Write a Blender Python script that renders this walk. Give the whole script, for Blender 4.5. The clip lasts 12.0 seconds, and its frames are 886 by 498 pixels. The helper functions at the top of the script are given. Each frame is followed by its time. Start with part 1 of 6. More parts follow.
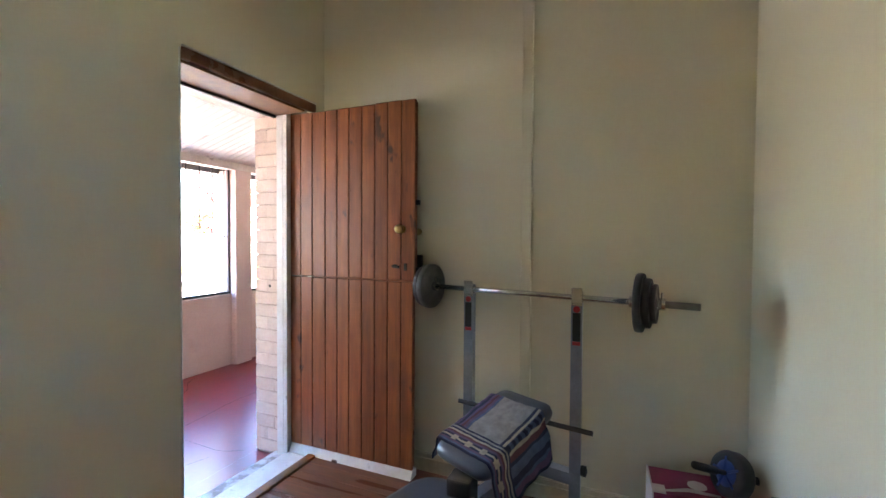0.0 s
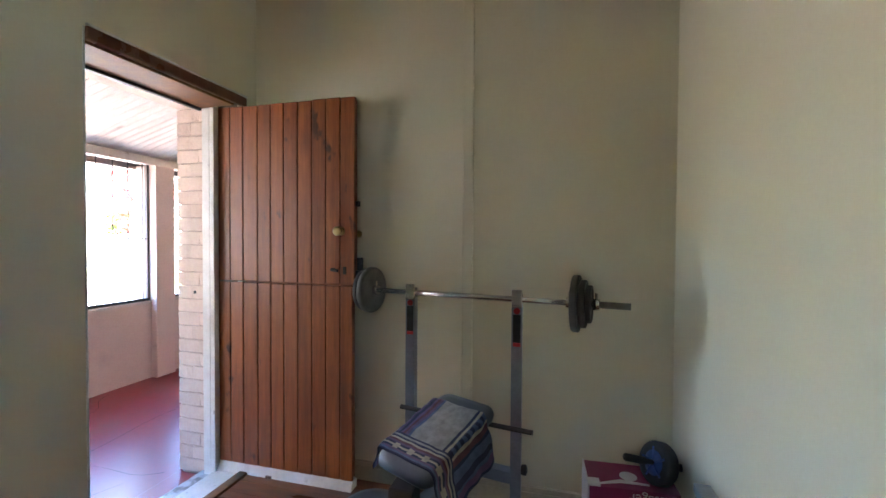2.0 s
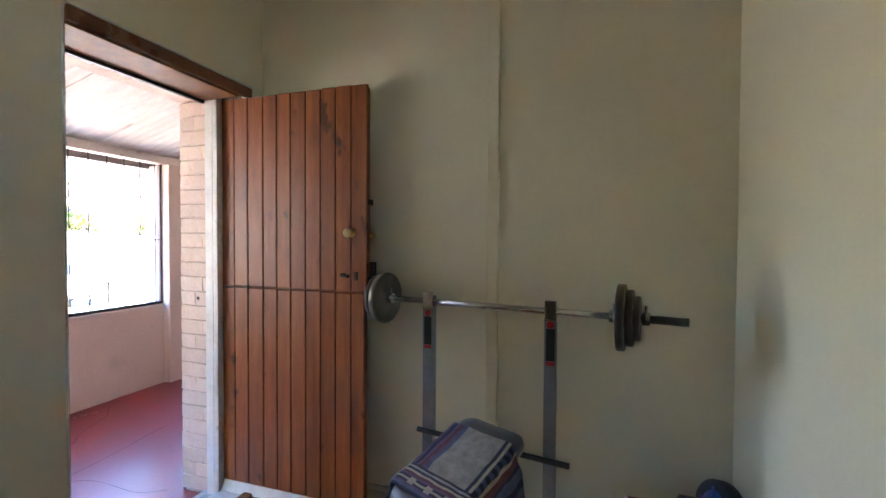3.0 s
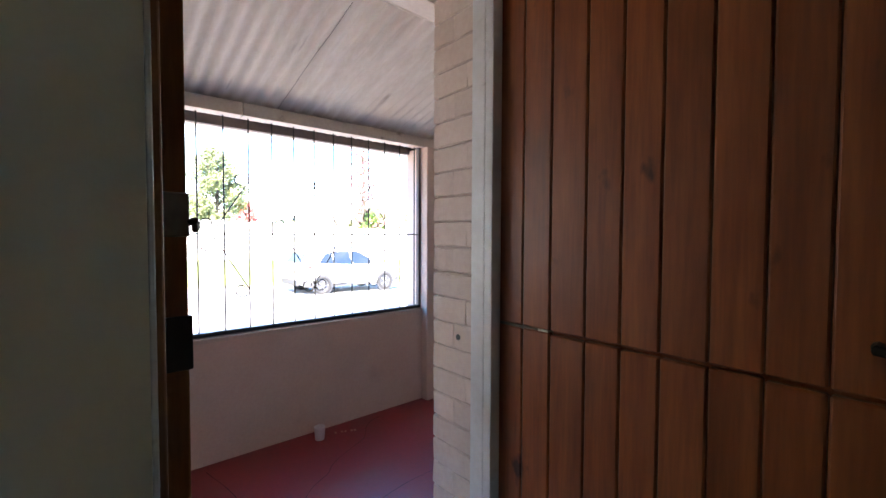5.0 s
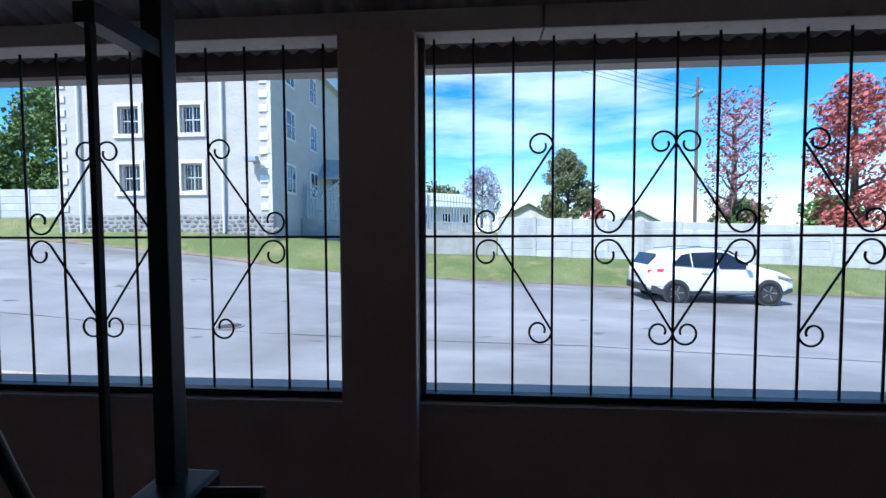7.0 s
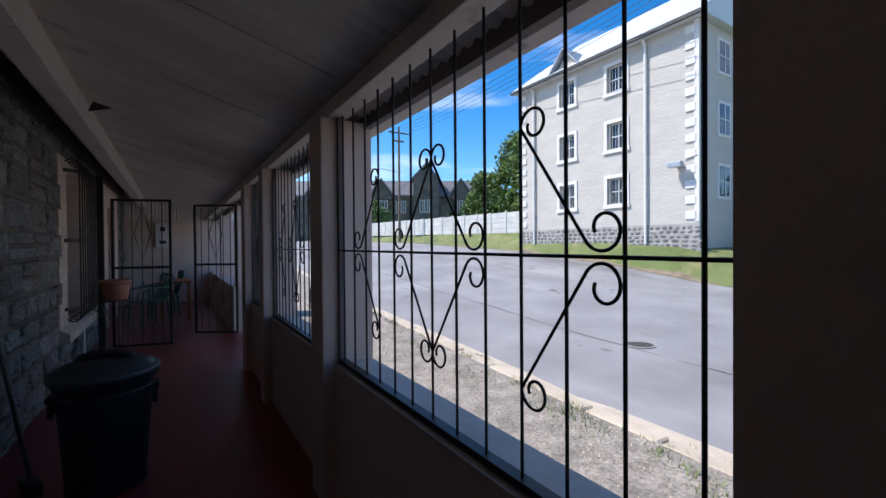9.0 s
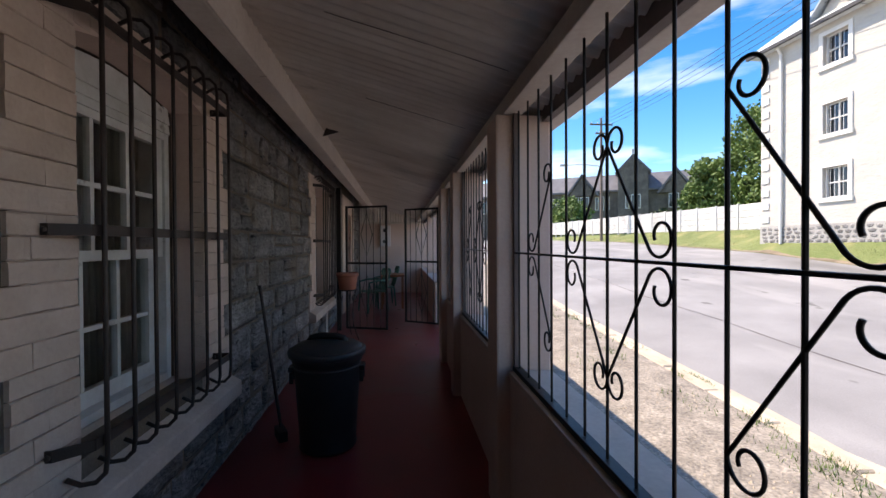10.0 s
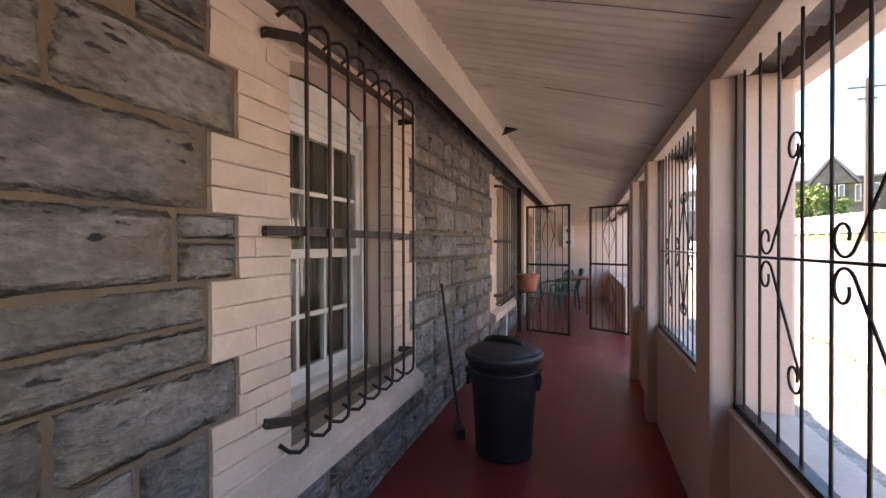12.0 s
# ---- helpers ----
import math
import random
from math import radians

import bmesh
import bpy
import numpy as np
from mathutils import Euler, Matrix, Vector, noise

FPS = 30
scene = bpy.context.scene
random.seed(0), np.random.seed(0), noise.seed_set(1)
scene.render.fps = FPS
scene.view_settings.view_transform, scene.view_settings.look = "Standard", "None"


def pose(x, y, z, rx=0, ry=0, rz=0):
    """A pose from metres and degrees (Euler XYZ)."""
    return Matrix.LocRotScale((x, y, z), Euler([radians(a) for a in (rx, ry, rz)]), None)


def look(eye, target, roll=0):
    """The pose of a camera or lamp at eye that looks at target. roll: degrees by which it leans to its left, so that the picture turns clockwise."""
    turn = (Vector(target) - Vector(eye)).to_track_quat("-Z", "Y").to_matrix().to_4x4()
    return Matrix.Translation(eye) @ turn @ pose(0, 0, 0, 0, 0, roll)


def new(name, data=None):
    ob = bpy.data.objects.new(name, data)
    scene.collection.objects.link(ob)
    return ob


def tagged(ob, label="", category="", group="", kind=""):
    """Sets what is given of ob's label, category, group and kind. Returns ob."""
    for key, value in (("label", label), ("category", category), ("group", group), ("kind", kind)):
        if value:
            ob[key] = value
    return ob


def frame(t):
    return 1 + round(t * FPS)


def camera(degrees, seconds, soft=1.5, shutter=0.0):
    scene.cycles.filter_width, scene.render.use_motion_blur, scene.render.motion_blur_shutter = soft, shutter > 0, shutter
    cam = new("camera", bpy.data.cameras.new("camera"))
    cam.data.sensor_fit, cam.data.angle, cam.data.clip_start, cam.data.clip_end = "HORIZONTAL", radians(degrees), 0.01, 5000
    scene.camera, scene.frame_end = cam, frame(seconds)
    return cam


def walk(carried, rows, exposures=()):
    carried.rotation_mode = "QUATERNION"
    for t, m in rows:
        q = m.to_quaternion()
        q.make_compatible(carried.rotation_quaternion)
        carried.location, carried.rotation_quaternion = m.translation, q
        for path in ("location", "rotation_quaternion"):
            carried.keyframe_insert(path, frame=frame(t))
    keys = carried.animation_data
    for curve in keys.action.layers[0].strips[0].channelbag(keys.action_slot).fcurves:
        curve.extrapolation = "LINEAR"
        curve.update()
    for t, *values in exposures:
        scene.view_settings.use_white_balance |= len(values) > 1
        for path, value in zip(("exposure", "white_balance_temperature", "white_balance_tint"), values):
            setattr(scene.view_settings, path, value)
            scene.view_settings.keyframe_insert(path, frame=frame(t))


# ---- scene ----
PATH = [
    (0, (1.686, 0.496, 1.317), (0.910, 2.339, 1.269), 0.36),
    (0.5, (1.681, 0.501, 1.319), (1.027, 2.391, 1.273), 0.28),
    (1, (1.684, 0.500, 1.324), (1.094, 2.411, 1.281), 0.32),
    (1.5, (1.682, 0.501, 1.328), (1.144, 2.427, 1.282), 0.26),
    (2, (1.678, 0.527, 1.326), (1.160, 2.458, 1.283), 0.34),
    (2.5, (1.671, 0.590, 1.331), (1.160, 2.523, 1.291), 0.21),
    (4.5, (0.963, 1.433, 1.341), (-0.378, 2.916, 1.269), 0.39),
    (5, (0.616, 1.627, 1.330), (-0.898, 2.931, 1.259), 0.21),
    (5.5, (0.278, 1.824, 1.320), (-1.395, 2.918, 1.260), 0.24),
    (6, (0.010, 2.013, 1.310), (-1.832, 2.792, 1.277), -0.26),
    (6.5, (-0.299, 2.144, 1.347), (-2.272, 2.466, 1.280), -0.12),
    (8.5, (-1.287, 2.052, 1.341), (-2.759, 0.699, 1.312), -0.51),
    (9, (-1.398, 1.963, 1.354), (-2.472, 0.276, 1.332), -0.44),
    (9.5, (-1.501, 1.901, 1.354), (-2.126, 0.001, 1.337), -0.42),
    (10, (-1.557, 1.865, 1.370), (-1.766, -0.124, 1.348), -0.32),
    (10.5, (-1.568, 1.803, 1.367), (-1.446, -0.193, 1.347), -0.25),
    (11, (-1.572, 1.759, 1.370), (-1.216, -0.209, 1.354), -0.23),
    (11.5, (-1.582, 1.725, 1.373), (-1.062, -0.206, 1.355), -0.13),
    (12, (-1.575, 1.695, 1.366), (-0.944, -0.203, 1.352), -0.15),
]
EXPOSURES = [(0, 5.85, 7500, 20), (0.5, 5.65, 6900, 19), (1.5, 5.65, 7000, 19), (2.5, 5.7, 7400, 19), (4.5, 4.6, 7200, 17), (5.0, 4.05, 7200, 17), (5.5, 3.2, 7000, 15), (6.0, 2.05, 6300, 9), (6.5, 0.92, 5500, 6), (8.5, 0.5, 6300, 14), (9.5, 0.62, 6700, 15), (10.0, 1.05, 7600, 19), (10.5, 1.25, 8500, 25), (11.0, 1.65, 9300, 30), (11.5, 2.25, 9600, 29), (12.0, 2.83, 9800, 28)]
cam = camera(92.6, 12.0)
walk(cam, [(t, look(eye, target, roll)) for t, eye, target, roll in PATH], EXPOSURES)

# ---- world and sun ----
SUN_DIR = Vector((0.50, -0.36, 0.80)).normalized()
world = bpy.data.worlds.new("world")
scene.world = world
world.use_nodes = True
wn, wl = world.node_tree.nodes, world.node_tree.links
back = wn["Background"]
sky = wn.new("ShaderNodeTexSky")
sky.sky_type, sky.sun_disc = "NISHITA", False
sky.sun_elevation = math.asin(SUN_DIR.z)
sky.sun_rotation = math.atan2(SUN_DIR.x, SUN_DIR.y)
sky.altitude, sky.air_density, sky.dust_density, sky.ozone_density = 600, 1.0, 0.3, 3.0
coord, stretch = wn.new("ShaderNodeTexCoord"), wn.new("ShaderNodeMapping")
stretch.inputs["Scale"].default_value = (1.3, 1.3, 7.0)
stretch.inputs["Rotation"].default_value = (0.12, 0.05, 0.3)
streaks, cloud_ramp, cloud_mix = wn.new("ShaderNodeTexNoise"), wn.new("ShaderNodeValToRGB"), wn.new("ShaderNodeMixRGB")
streaks.inputs["Scale"].default_value, streaks.inputs["Detail"].default_value, streaks.inputs["Roughness"].default_value = 1.5, 8, 0.55
cloud_ramp.color_ramp.elements[0].position, cloud_ramp.color_ramp.elements[1].position = 0.49, 0.86
cloud_ramp.color_ramp.elements[1].color = (0.85, 0.85, 0.85, 1)
cloud_mix.inputs["Color2"].default_value = (8.0, 8.2, 8.4, 1)
wl.new(coord.outputs["Generated"], stretch.inputs["Vector"])
wl.new(stretch.outputs["Vector"], streaks.inputs["Vector"])
wl.new(streaks.outputs["Fac"], cloud_ramp.inputs["Fac"])
wl.new(cloud_ramp.outputs["Color"], cloud_mix.inputs["Fac"])
deep = wn.new("ShaderNodeHueSaturation")
deep.inputs["Saturation"].default_value, deep.inputs["Value"].default_value = 1.4, 1.1
wl.new(sky.outputs["Color"], deep.inputs["Color"])
wl.new(deep.outputs["Color"], cloud_mix.inputs["Color1"])
wl.new(cloud_mix.outputs["Color"], back.inputs["Color"])
back.inputs["Strength"].default_value = 0.14
sun_light = bpy.data.lights.new("sun", "SUN")
sun_light.energy, sun_light.angle, sun_light.color = 4.2, radians(0.55), (1.0, 0.95, 0.87)
sun = new("sun", sun_light)
sun.matrix_basis = look(SUN_DIR * 60, (0, 0, 0))


# ---- materials ----
def material(name, base, second=None, rough=0.7, metal=0.0, size=2.0, grain=40.0, relief=0.15, stretched=(1, 1, 1), vary=0.0, contrast=(0.35, 0.68), fine=0.18, depth=0.004, gloss_vary=0.12):
    """A surface with slow stains between two colours, fine grain, relief and some difference from piece to piece."""
    m = bpy.data.materials.new(name)
    m.use_nodes = True
    n, l = m.node_tree.nodes, m.node_tree.links
    p = n["Principled BSDF"]
    second = second or tuple(c * 0.8 for c in base)
    geo, mapping = n.new("ShaderNodeNewGeometry"), n.new("ShaderNodeMapping")
    mapping.inputs["Scale"].default_value = stretched
    info = n.new("ShaderNodeObjectInfo")
    shift = n.new("ShaderNodeVectorMath")
    shift.operation = "SCALE"
    shift.inputs[0].default_value, shift.inputs["Scale"].default_value = (37.0, 17.0, 29.0), 1.0
    add = n.new("ShaderNodeVectorMath")
    add.operation = "ADD"
    l.new(geo.outputs["Position"], mapping.inputs["Vector"])
    l.new(mapping.outputs["Vector"], add.inputs[0])
    if vary:
        l.new(info.outputs["Random"], shift.inputs["Scale"])
        l.new(shift.outputs["Vector"], add.inputs[1])
    slow, quick = n.new("ShaderNodeTexNoise"), n.new("ShaderNodeTexNoise")
    slow.inputs["Scale"].default_value, slow.inputs["Detail"].default_value = size, 6
    quick.inputs["Scale"].default_value, quick.inputs["Detail"].default_value = grain, 5
    for tex in (slow, quick):
        l.new(add.outputs["Vector"], tex.inputs["Vector"])
    ramp = n.new("ShaderNodeValToRGB")
    ramp.color_ramp.elements[0].position, ramp.color_ramp.elements[1].position = contrast
    ramp.color_ramp.elements[0].color, ramp.color_ramp.elements[1].color = (*second, 1), (*base, 1)
    l.new(slow.outputs["Fac"], ramp.inputs["Fac"])
    mix = n.new("ShaderNodeMixRGB")
    mix.blend_type = "OVERLAY"
    mix.inputs["Fac"].default_value = fine
    l.new(ramp.outputs["Color"], mix.inputs["Color1"])
    l.new(quick.outputs["Fac"], mix.inputs["Color2"])
    colour = mix.outputs["Color"]
    if vary:
        hsv, span = n.new("ShaderNodeHueSaturation"), n.new("ShaderNodeMapRange")
        span.inputs["To Min"].default_value, span.inputs["To Max"].default_value = 1 - vary, 1 + vary
        l.new(info.outputs["Random"], span.inputs["Value"])
        l.new(span.outputs["Result"], hsv.inputs["Value"])
        l.new(colour, hsv.inputs["Color"])
        colour = hsv.outputs["Color"]
    l.new(colour, p.inputs["Base Color"])
    gloss = n.new("ShaderNodeMapRange")
    gloss.inputs["To Min"].default_value, gloss.inputs["To Max"].default_value = max(rough - gloss_vary, 0.02), min(rough + gloss_vary, 1)
    l.new(slow.outputs["Fac"], gloss.inputs["Value"])
    l.new(gloss.outputs["Result"], p.inputs["Roughness"])
    p.inputs["Metallic"].default_value = metal
    if relief:
        bump = n.new("ShaderNodeBump")
        bump.inputs["Strength"].default_value, bump.inputs["Distance"].default_value = relief, depth
        l.new(quick.outputs["Fac"], bump.inputs["Height"])
        l.new(bump.outputs["Normal"], p.inputs["Normal"])
    return m


def spotted(m, colour, scale, low, high, stretched=(1, 1, 1)):
    """Adds marks with a shape of their own (knots, rust, lichen, shaded stone chips) to a material."""
    n, l = m.node_tree.nodes, m.node_tree.links
    p = n["Principled BSDF"]
    was = p.inputs["Base Color"].links[0].from_socket
    geo, mapping, tex, ramp, mix = (n.new(k) for k in ("ShaderNodeNewGeometry", "ShaderNodeMapping", "ShaderNodeTexNoise", "ShaderNodeValToRGB", "ShaderNodeMixRGB"))
    mapping.inputs["Scale"].default_value = stretched
    tex.inputs["Scale"].default_value, tex.inputs["Detail"].default_value = scale, 4
    ramp.color_ramp.elements[0].position, ramp.color_ramp.elements[1].position = low, high
    mix.inputs["Color2"].default_value = (*colour, 1)
    l.new(geo.outputs["Position"], mapping.inputs["Vector"])
    l.new(mapping.outputs["Vector"], tex.inputs["Vector"])
    l.new(tex.outputs["Fac"], ramp.inputs["Fac"])
    l.new(ramp.outputs["Color"], mix.inputs["Fac"])
    l.new(was, mix.inputs["Color1"])
    l.new(mix.outputs["Color"], p.inputs["Base Color"])
    return m


ROOM_WALL = material("room_wall", (0.74, 0.69, 0.53), (0.69, 0.64, 0.48), 0.62, size=1.2, grain=90, relief=0.10, fine=0.06)
CEILING_PAINT = material("ceiling_paint", (0.75, 0.73, 0.68), (0.70, 0.68, 0.62), 0.8, size=1.5, relief=0.05)
PINE = material("stained_pine", (0.33, 0.098, 0.028), (0.22, 0.060, 0.019), 0.42, size=5, grain=26, relief=0.2, stretched=(5, 5, 0.35), vary=0.16, fine=0.4, depth=0.002)
spotted(PINE, (0.07, 0.022, 0.012), 6.5, 0.66, 0.72, (1.5, 1.5, 0.8))
spotted(PINE, (0.15, 0.05, 0.024), 3.4, 0.60, 0.74, (1.6, 1.6, 0.6))
JAMB_WOOD = material("jamb_wood", (0.24, 0.105, 0.032), (0.16, 0.065, 0.02), 0.6, size=4, grain=30, stretched=(4, 4, 0.5), fine=0.3)
TRIM_BROWN = material("brown_trim", (0.22, 0.085, 0.042), (0.15, 0.06, 0.03), 0.3, size=4, grain=40)
FLOOR_WOOD = material("floor_boards", (0.24, 0.085, 0.032), (0.13, 0.045, 0.02), 0.3, size=3, grain=22, stretched=(0.4, 5, 5), vary=0.2, fine=0.4, depth=0.002)
WHITE_WOOD = material("white_woodwork", (0.72, 0.72, 0.70), (0.58, 0.57, 0.54), 0.45, size=6, grain=50, relief=0.12)
spotted(WHITE_WOOD, (0.25, 0.22, 0.19), 9, 0.66, 0.74)
SKIRTING = material("skirting_paint", (0.56, 0.50, 0.37), (0.48, 0.42, 0.30), 0.5, size=4)
PINK_PLASTER = material("pink_plaster", (0.66, 0.50, 0.43), (0.58, 0.43, 0.36), 0.75, size=1.6, grain=60, relief=0.22, fine=0.12)
spotted(PINK_PLASTER, (0.42, 0.32, 0.27), 2.4, 0.62, 0.86)
PINK_BRICK = material("painted_brick", (0.67, 0.53, 0.45), (0.58, 0.45, 0.37), 0.72, size=5, grain=55, relief=0.45, vary=0.07, fine=0.15, depth=0.006)
BRICK_JOINT = material("painted_joint", (0.55, 0.43, 0.365), (0.36, 0.28, 0.23), 0.85, size=9, grain=70, relief=0.4)
STONE = material("grey_stone", (0.250, 0.240, 0.228), (0.128, 0.125, 0.124), 0.8, size=4.5, grain=22, relief=1.0, vary=0.30, stretched=(1, 1, 1.9), fine=0.8, depth=0.04)
spotted(STONE, (0.20, 0.160, 0.115), 2.2, 0.53, 0.74, (1, 1, 1.4))
# Near-black flecks: small cracks, and the shadows of chips put into the stone colour.
spotted(STONE, (0.030, 0.030, 0.033), 8.0, 0.655, 0.69, (1, 1.0, 2.6))
spotted(STONE, (0.30, 0.285, 0.265), 11.0, 0.66, 0.78, (1, 1, 1.6))
MORTAR = material("ochre_mortar", (0.185, 0.140, 0.096), (0.125, 0.105, 0.088), 0.9, size=4, grain=60, relief=0.6, depth=0.008)
RED_FLOOR = material("red_floor_polish", (0.25, 0.029, 0.030), (0.19, 0.023, 0.024), 0.32, size=1.6, grain=45, relief=0.12, fine=0.15, depth=0.002)
spotted(RED_FLOOR, (0.16, 0.045, 0.04), 3.0, 0.6, 0.8)
ROOF_PAINT = material("painted_iron", (0.74, 0.67, 0.61), (0.62, 0.55, 0.49), 0.6, size=2.4, grain=30, relief=0.15, stretched=(0.5, 2.2, 1), fine=0.2)
spotted(ROOF_PAINT, (0.13, 0.08, 0.06), 3.0, 0.64, 0.80, (0.45, 3.4, 1))
spotted(ROOF_PAINT, (0.54, 0.45, 0.38), 1.3, 0.52, 0.82, (0.7, 1.2, 1))
BEAM_PAINT = material("beam_paint", (0.64, 0.56, 0.49), (0.54, 0.46, 0.40), 0.55, size=3, grain=45, relief=0.15)
spotted(BEAM_PAINT, (0.28, 0.22, 0.18), 7, 0.68, 0.76)
DARK_BOARD = material("dark_board", (0.17, 0.13, 0.12), (0.11, 0.085, 0.08), 0.7, size=4, grain=40)
BLACK_IRON = material("black_iron", (0.018, 0.017, 0.017), (0.03, 0.024, 0.02), 0.45, metal=0.3, size=12, grain=120, relief=0.2, depth=0.001)
BROWN_IRON = material("brown_iron", (0.055, 0.038, 0.032), (0.035, 0.025, 0.022), 0.5, metal=0.2, size=10, grain=100, relief=0.2, depth=0.001)
CREAM_STONE = material("cream_sill", (0.60, 0.50, 0.43), (0.50, 0.41, 0.34), 0.7, size=4, grain=50, relief=0.3)
CONCRETE = material("grey_concrete", (0.42, 0.41, 0.38), (0.32, 0.31, 0.29), 0.85, size=1.5, grain=30, relief=0.3)
CRACK = material("crack_dirt", (0.05, 0.03, 0.03), (0.035, 0.02, 0.02), 0.9)
WORN_LEDGE = material("worn_ledge", (0.52, 0.52, 0.53), (0.24, 0.22, 0.21), 0.7, size=14, grain=60, relief=0.5, contrast=(0.44, 0.56))
ASPHALT = material("old_asphalt", (0.30, 0.295, 0.295), (0.215, 0.21, 0.21), 0.9, size=0.55, grain=60, relief=0.35, fine=0.22, depth=0.006)
spotted(ASPHALT, (0.155, 0.152, 0.15), 0.28, 0.56, 0.70, (1, 0.35, 1))
spotted(ASPHALT, (0.36, 0.35, 0.345), 0.8, 0.55, 0.80, (1, 0.3, 1))
spotted(ASPHALT, (0.13, 0.128, 0.125), 2.2, 0.67, 0.74, (1, 0.5, 1))
GRAVEL = material("gravel_verge", (0.35, 0.31, 0.26), (0.21, 0.185, 0.155), 0.95, size=4.0, grain=30, relief=0.9, fine=0.95, depth=0.02)
KERB = material("kerb_stone", (0.55, 0.47, 0.37), (0.45, 0.38, 0.29), 0.9, size=3, grain=40, relief=0.4, vary=0.1)
VERGE_DIRT = material("verge_dirt", (0.27, 0.215, 0.15), (0.16, 0.125, 0.085), 0.95, size=2.0, grain=30, relief=0.6, fine=0.6, depth=0.02)
GRASS = material("mown_grass", (0.20, 0.225, 0.085), (0.125, 0.165, 0.05), 0.95, size=0.5, grain=26, relief=0.9, fine=0.5, depth=0.05)
spotted(GRASS, (0.30, 0.27, 0.12), 0.9, 0.55, 0.75)
BUILDING_WALL = material("grey_cream_wall", (0.53, 0.505, 0.455), (0.48, 0.455, 0.41), 0.85, size=0.8, grain=4.5, relief=0.5, stretched=(1, 1, 2.5), fine=0.1, depth=0.03)
QUOIN_PAINT = material("white_quoin", (0.72, 0.71, 0.68), (0.66, 0.65, 0.62), 0.8, size=2)
RUBBLE = material("rubble_plinth", (0.26, 0.25, 0.24), (0.16, 0.155, 0.15), 0.9, size=3, grain=14, relief=0.8, vary=0.3, fine=0.5, depth=0.03)
PRECAST = material("white_precast", (0.60, 0.60, 0.59), (0.47, 0.47, 0.47), 0.85, size=1.2, grain=20, relief=0.25, vary=0.05)
spotted(PRECAST, (0.34, 0.335, 0.33), 0.9, 0.55, 0.80, (1, 1, 0.4))
PALE_IRON_ROOF = material("pale_iron_roof", (0.60, 0.64, 0.64), (0.54, 0.58, 0.58), 0.45, size=1.0, grain=9)
PALISADE = material("galvanised_steel", (0.40, 0.44, 0.47), (0.34, 0.37, 0.40), 0.45, metal=0.4, size=3)
SLATE = material("slate_roof", (0.17, 0.17, 0.185), (0.125, 0.125, 0.14), 0.7, size=0.8, grain=6)
DARK_STONE = material("dark_church_stone", (0.15, 0.135, 0.12), (0.085, 0.078, 0.07), 0.9, size=0.9, grain=5, relief=0.5, fine=0.4, depth=0.05)
BARK = material("bark", (0.16, 0.12, 0.09), (0.09, 0.07, 0.055), 0.95, size=2, grain=16, relief=0.8, stretched=(2, 2, 0.5), fine=0.4, depth=0.03)
POLE_WOOD = material("pole_wood", (0.17, 0.135, 0.115), (0.115, 0.09, 0.075), 0.9, size=2, grain=24, stretched=(3, 3, 0.3), fine=0.4)
CAR_WHITE = material("white_car_paint", (0.78, 0.78, 0.77), (0.76, 0.76, 0.75), 0.18, size=3, relief=0, fine=0.02, gloss_vary=0.03)
TYRE = material("tyre_rubber", (0.025, 0.025, 0.026), (0.018, 0.018, 0.018), 0.85, size=8, grain=60)
ALLOY = material("alloy_wheel", (0.45, 0.46, 0.47), (0.34, 0.35, 0.36), 0.3, metal=0.8, size=6)
CAR_PLASTIC = material("car_plastic", (0.05, 0.05, 0.053), (0.035, 0.035, 0.037), 0.6, size=6)
CAR_GLASS = material("tinted_glass", (0.018, 0.022, 0.03), (0.014, 0.017, 0.022), 0.06, size=2, relief=0, gloss_vary=0.02)
CAR_GLASS.node_tree.nodes["Principled BSDF"].inputs["Specular IOR Level"].default_value = 0.8
TAIL_RED = material("red_lamp", (0.55, 0.025, 0.02), (0.42, 0.02, 0.016), 0.2, size=8, relief=0)
CHROME = material("chrome", (0.62, 0.62, 0.62), (0.5, 0.5, 0.5), 0.22, metal=1.0, size=14, grain=80, relief=0.05)
BRASS = material("worn_brass", (0.62, 0.48, 0.24), (0.45, 0.33, 0.15), 0.3, metal=1.0, size=20)
PLATE_GREY = material("grey_iron_plate", (0.20, 0.19, 0.175), (0.13, 0.12, 0.11), 0.5, metal=0.35, size=14, grain=90, relief=0.3, depth=0.001)
PLATE_DARK = material("dark_iron_plate", (0.085, 0.075, 0.07), (0.055, 0.048, 0.045), 0.5, metal=0.3, size=14, grain=90)
STEEL_BLUE = material("blue_grey_frame", (0.27, 0.30, 0.34), (0.21, 0.235, 0.27), 0.38, metal=0.3, size=9, grain=80, relief=0.08)
VINYL = material("dark_grey_vinyl", (0.075, 0.085, 0.10), (0.055, 0.062, 0.075), 0.42, size=7, grain=120, relief=0.25, depth=0.001)
BLACK_PLASTIC = material("black_plastic", (0.013, 0.013, 0.015), (0.019, 0.019, 0.021), 0.5, size=5, grain=60, relief=0.1)
LID_PLASTIC = material("lid_plastic", (0.034, 0.036, 0.041), (0.025, 0.027, 0.03), 0.45, size=6, grain=60)
RED_LABEL = material("red_label", (0.50, 0.035, 0.04), (0.42, 0.03, 0.035), 0.4, size=12, relief=0)
BLUE_PLASTIC = material("blue_plastic", (0.03, 0.08, 0.30), (0.022, 0.06, 0.22), 0.35, size=8, relief=0.05)
MAGENTA_CARD = material("magenta_card", (0.26, 0.022, 0.085), (0.21, 0.018, 0.07), 0.45, size=5, grain=50, relief=0.08)
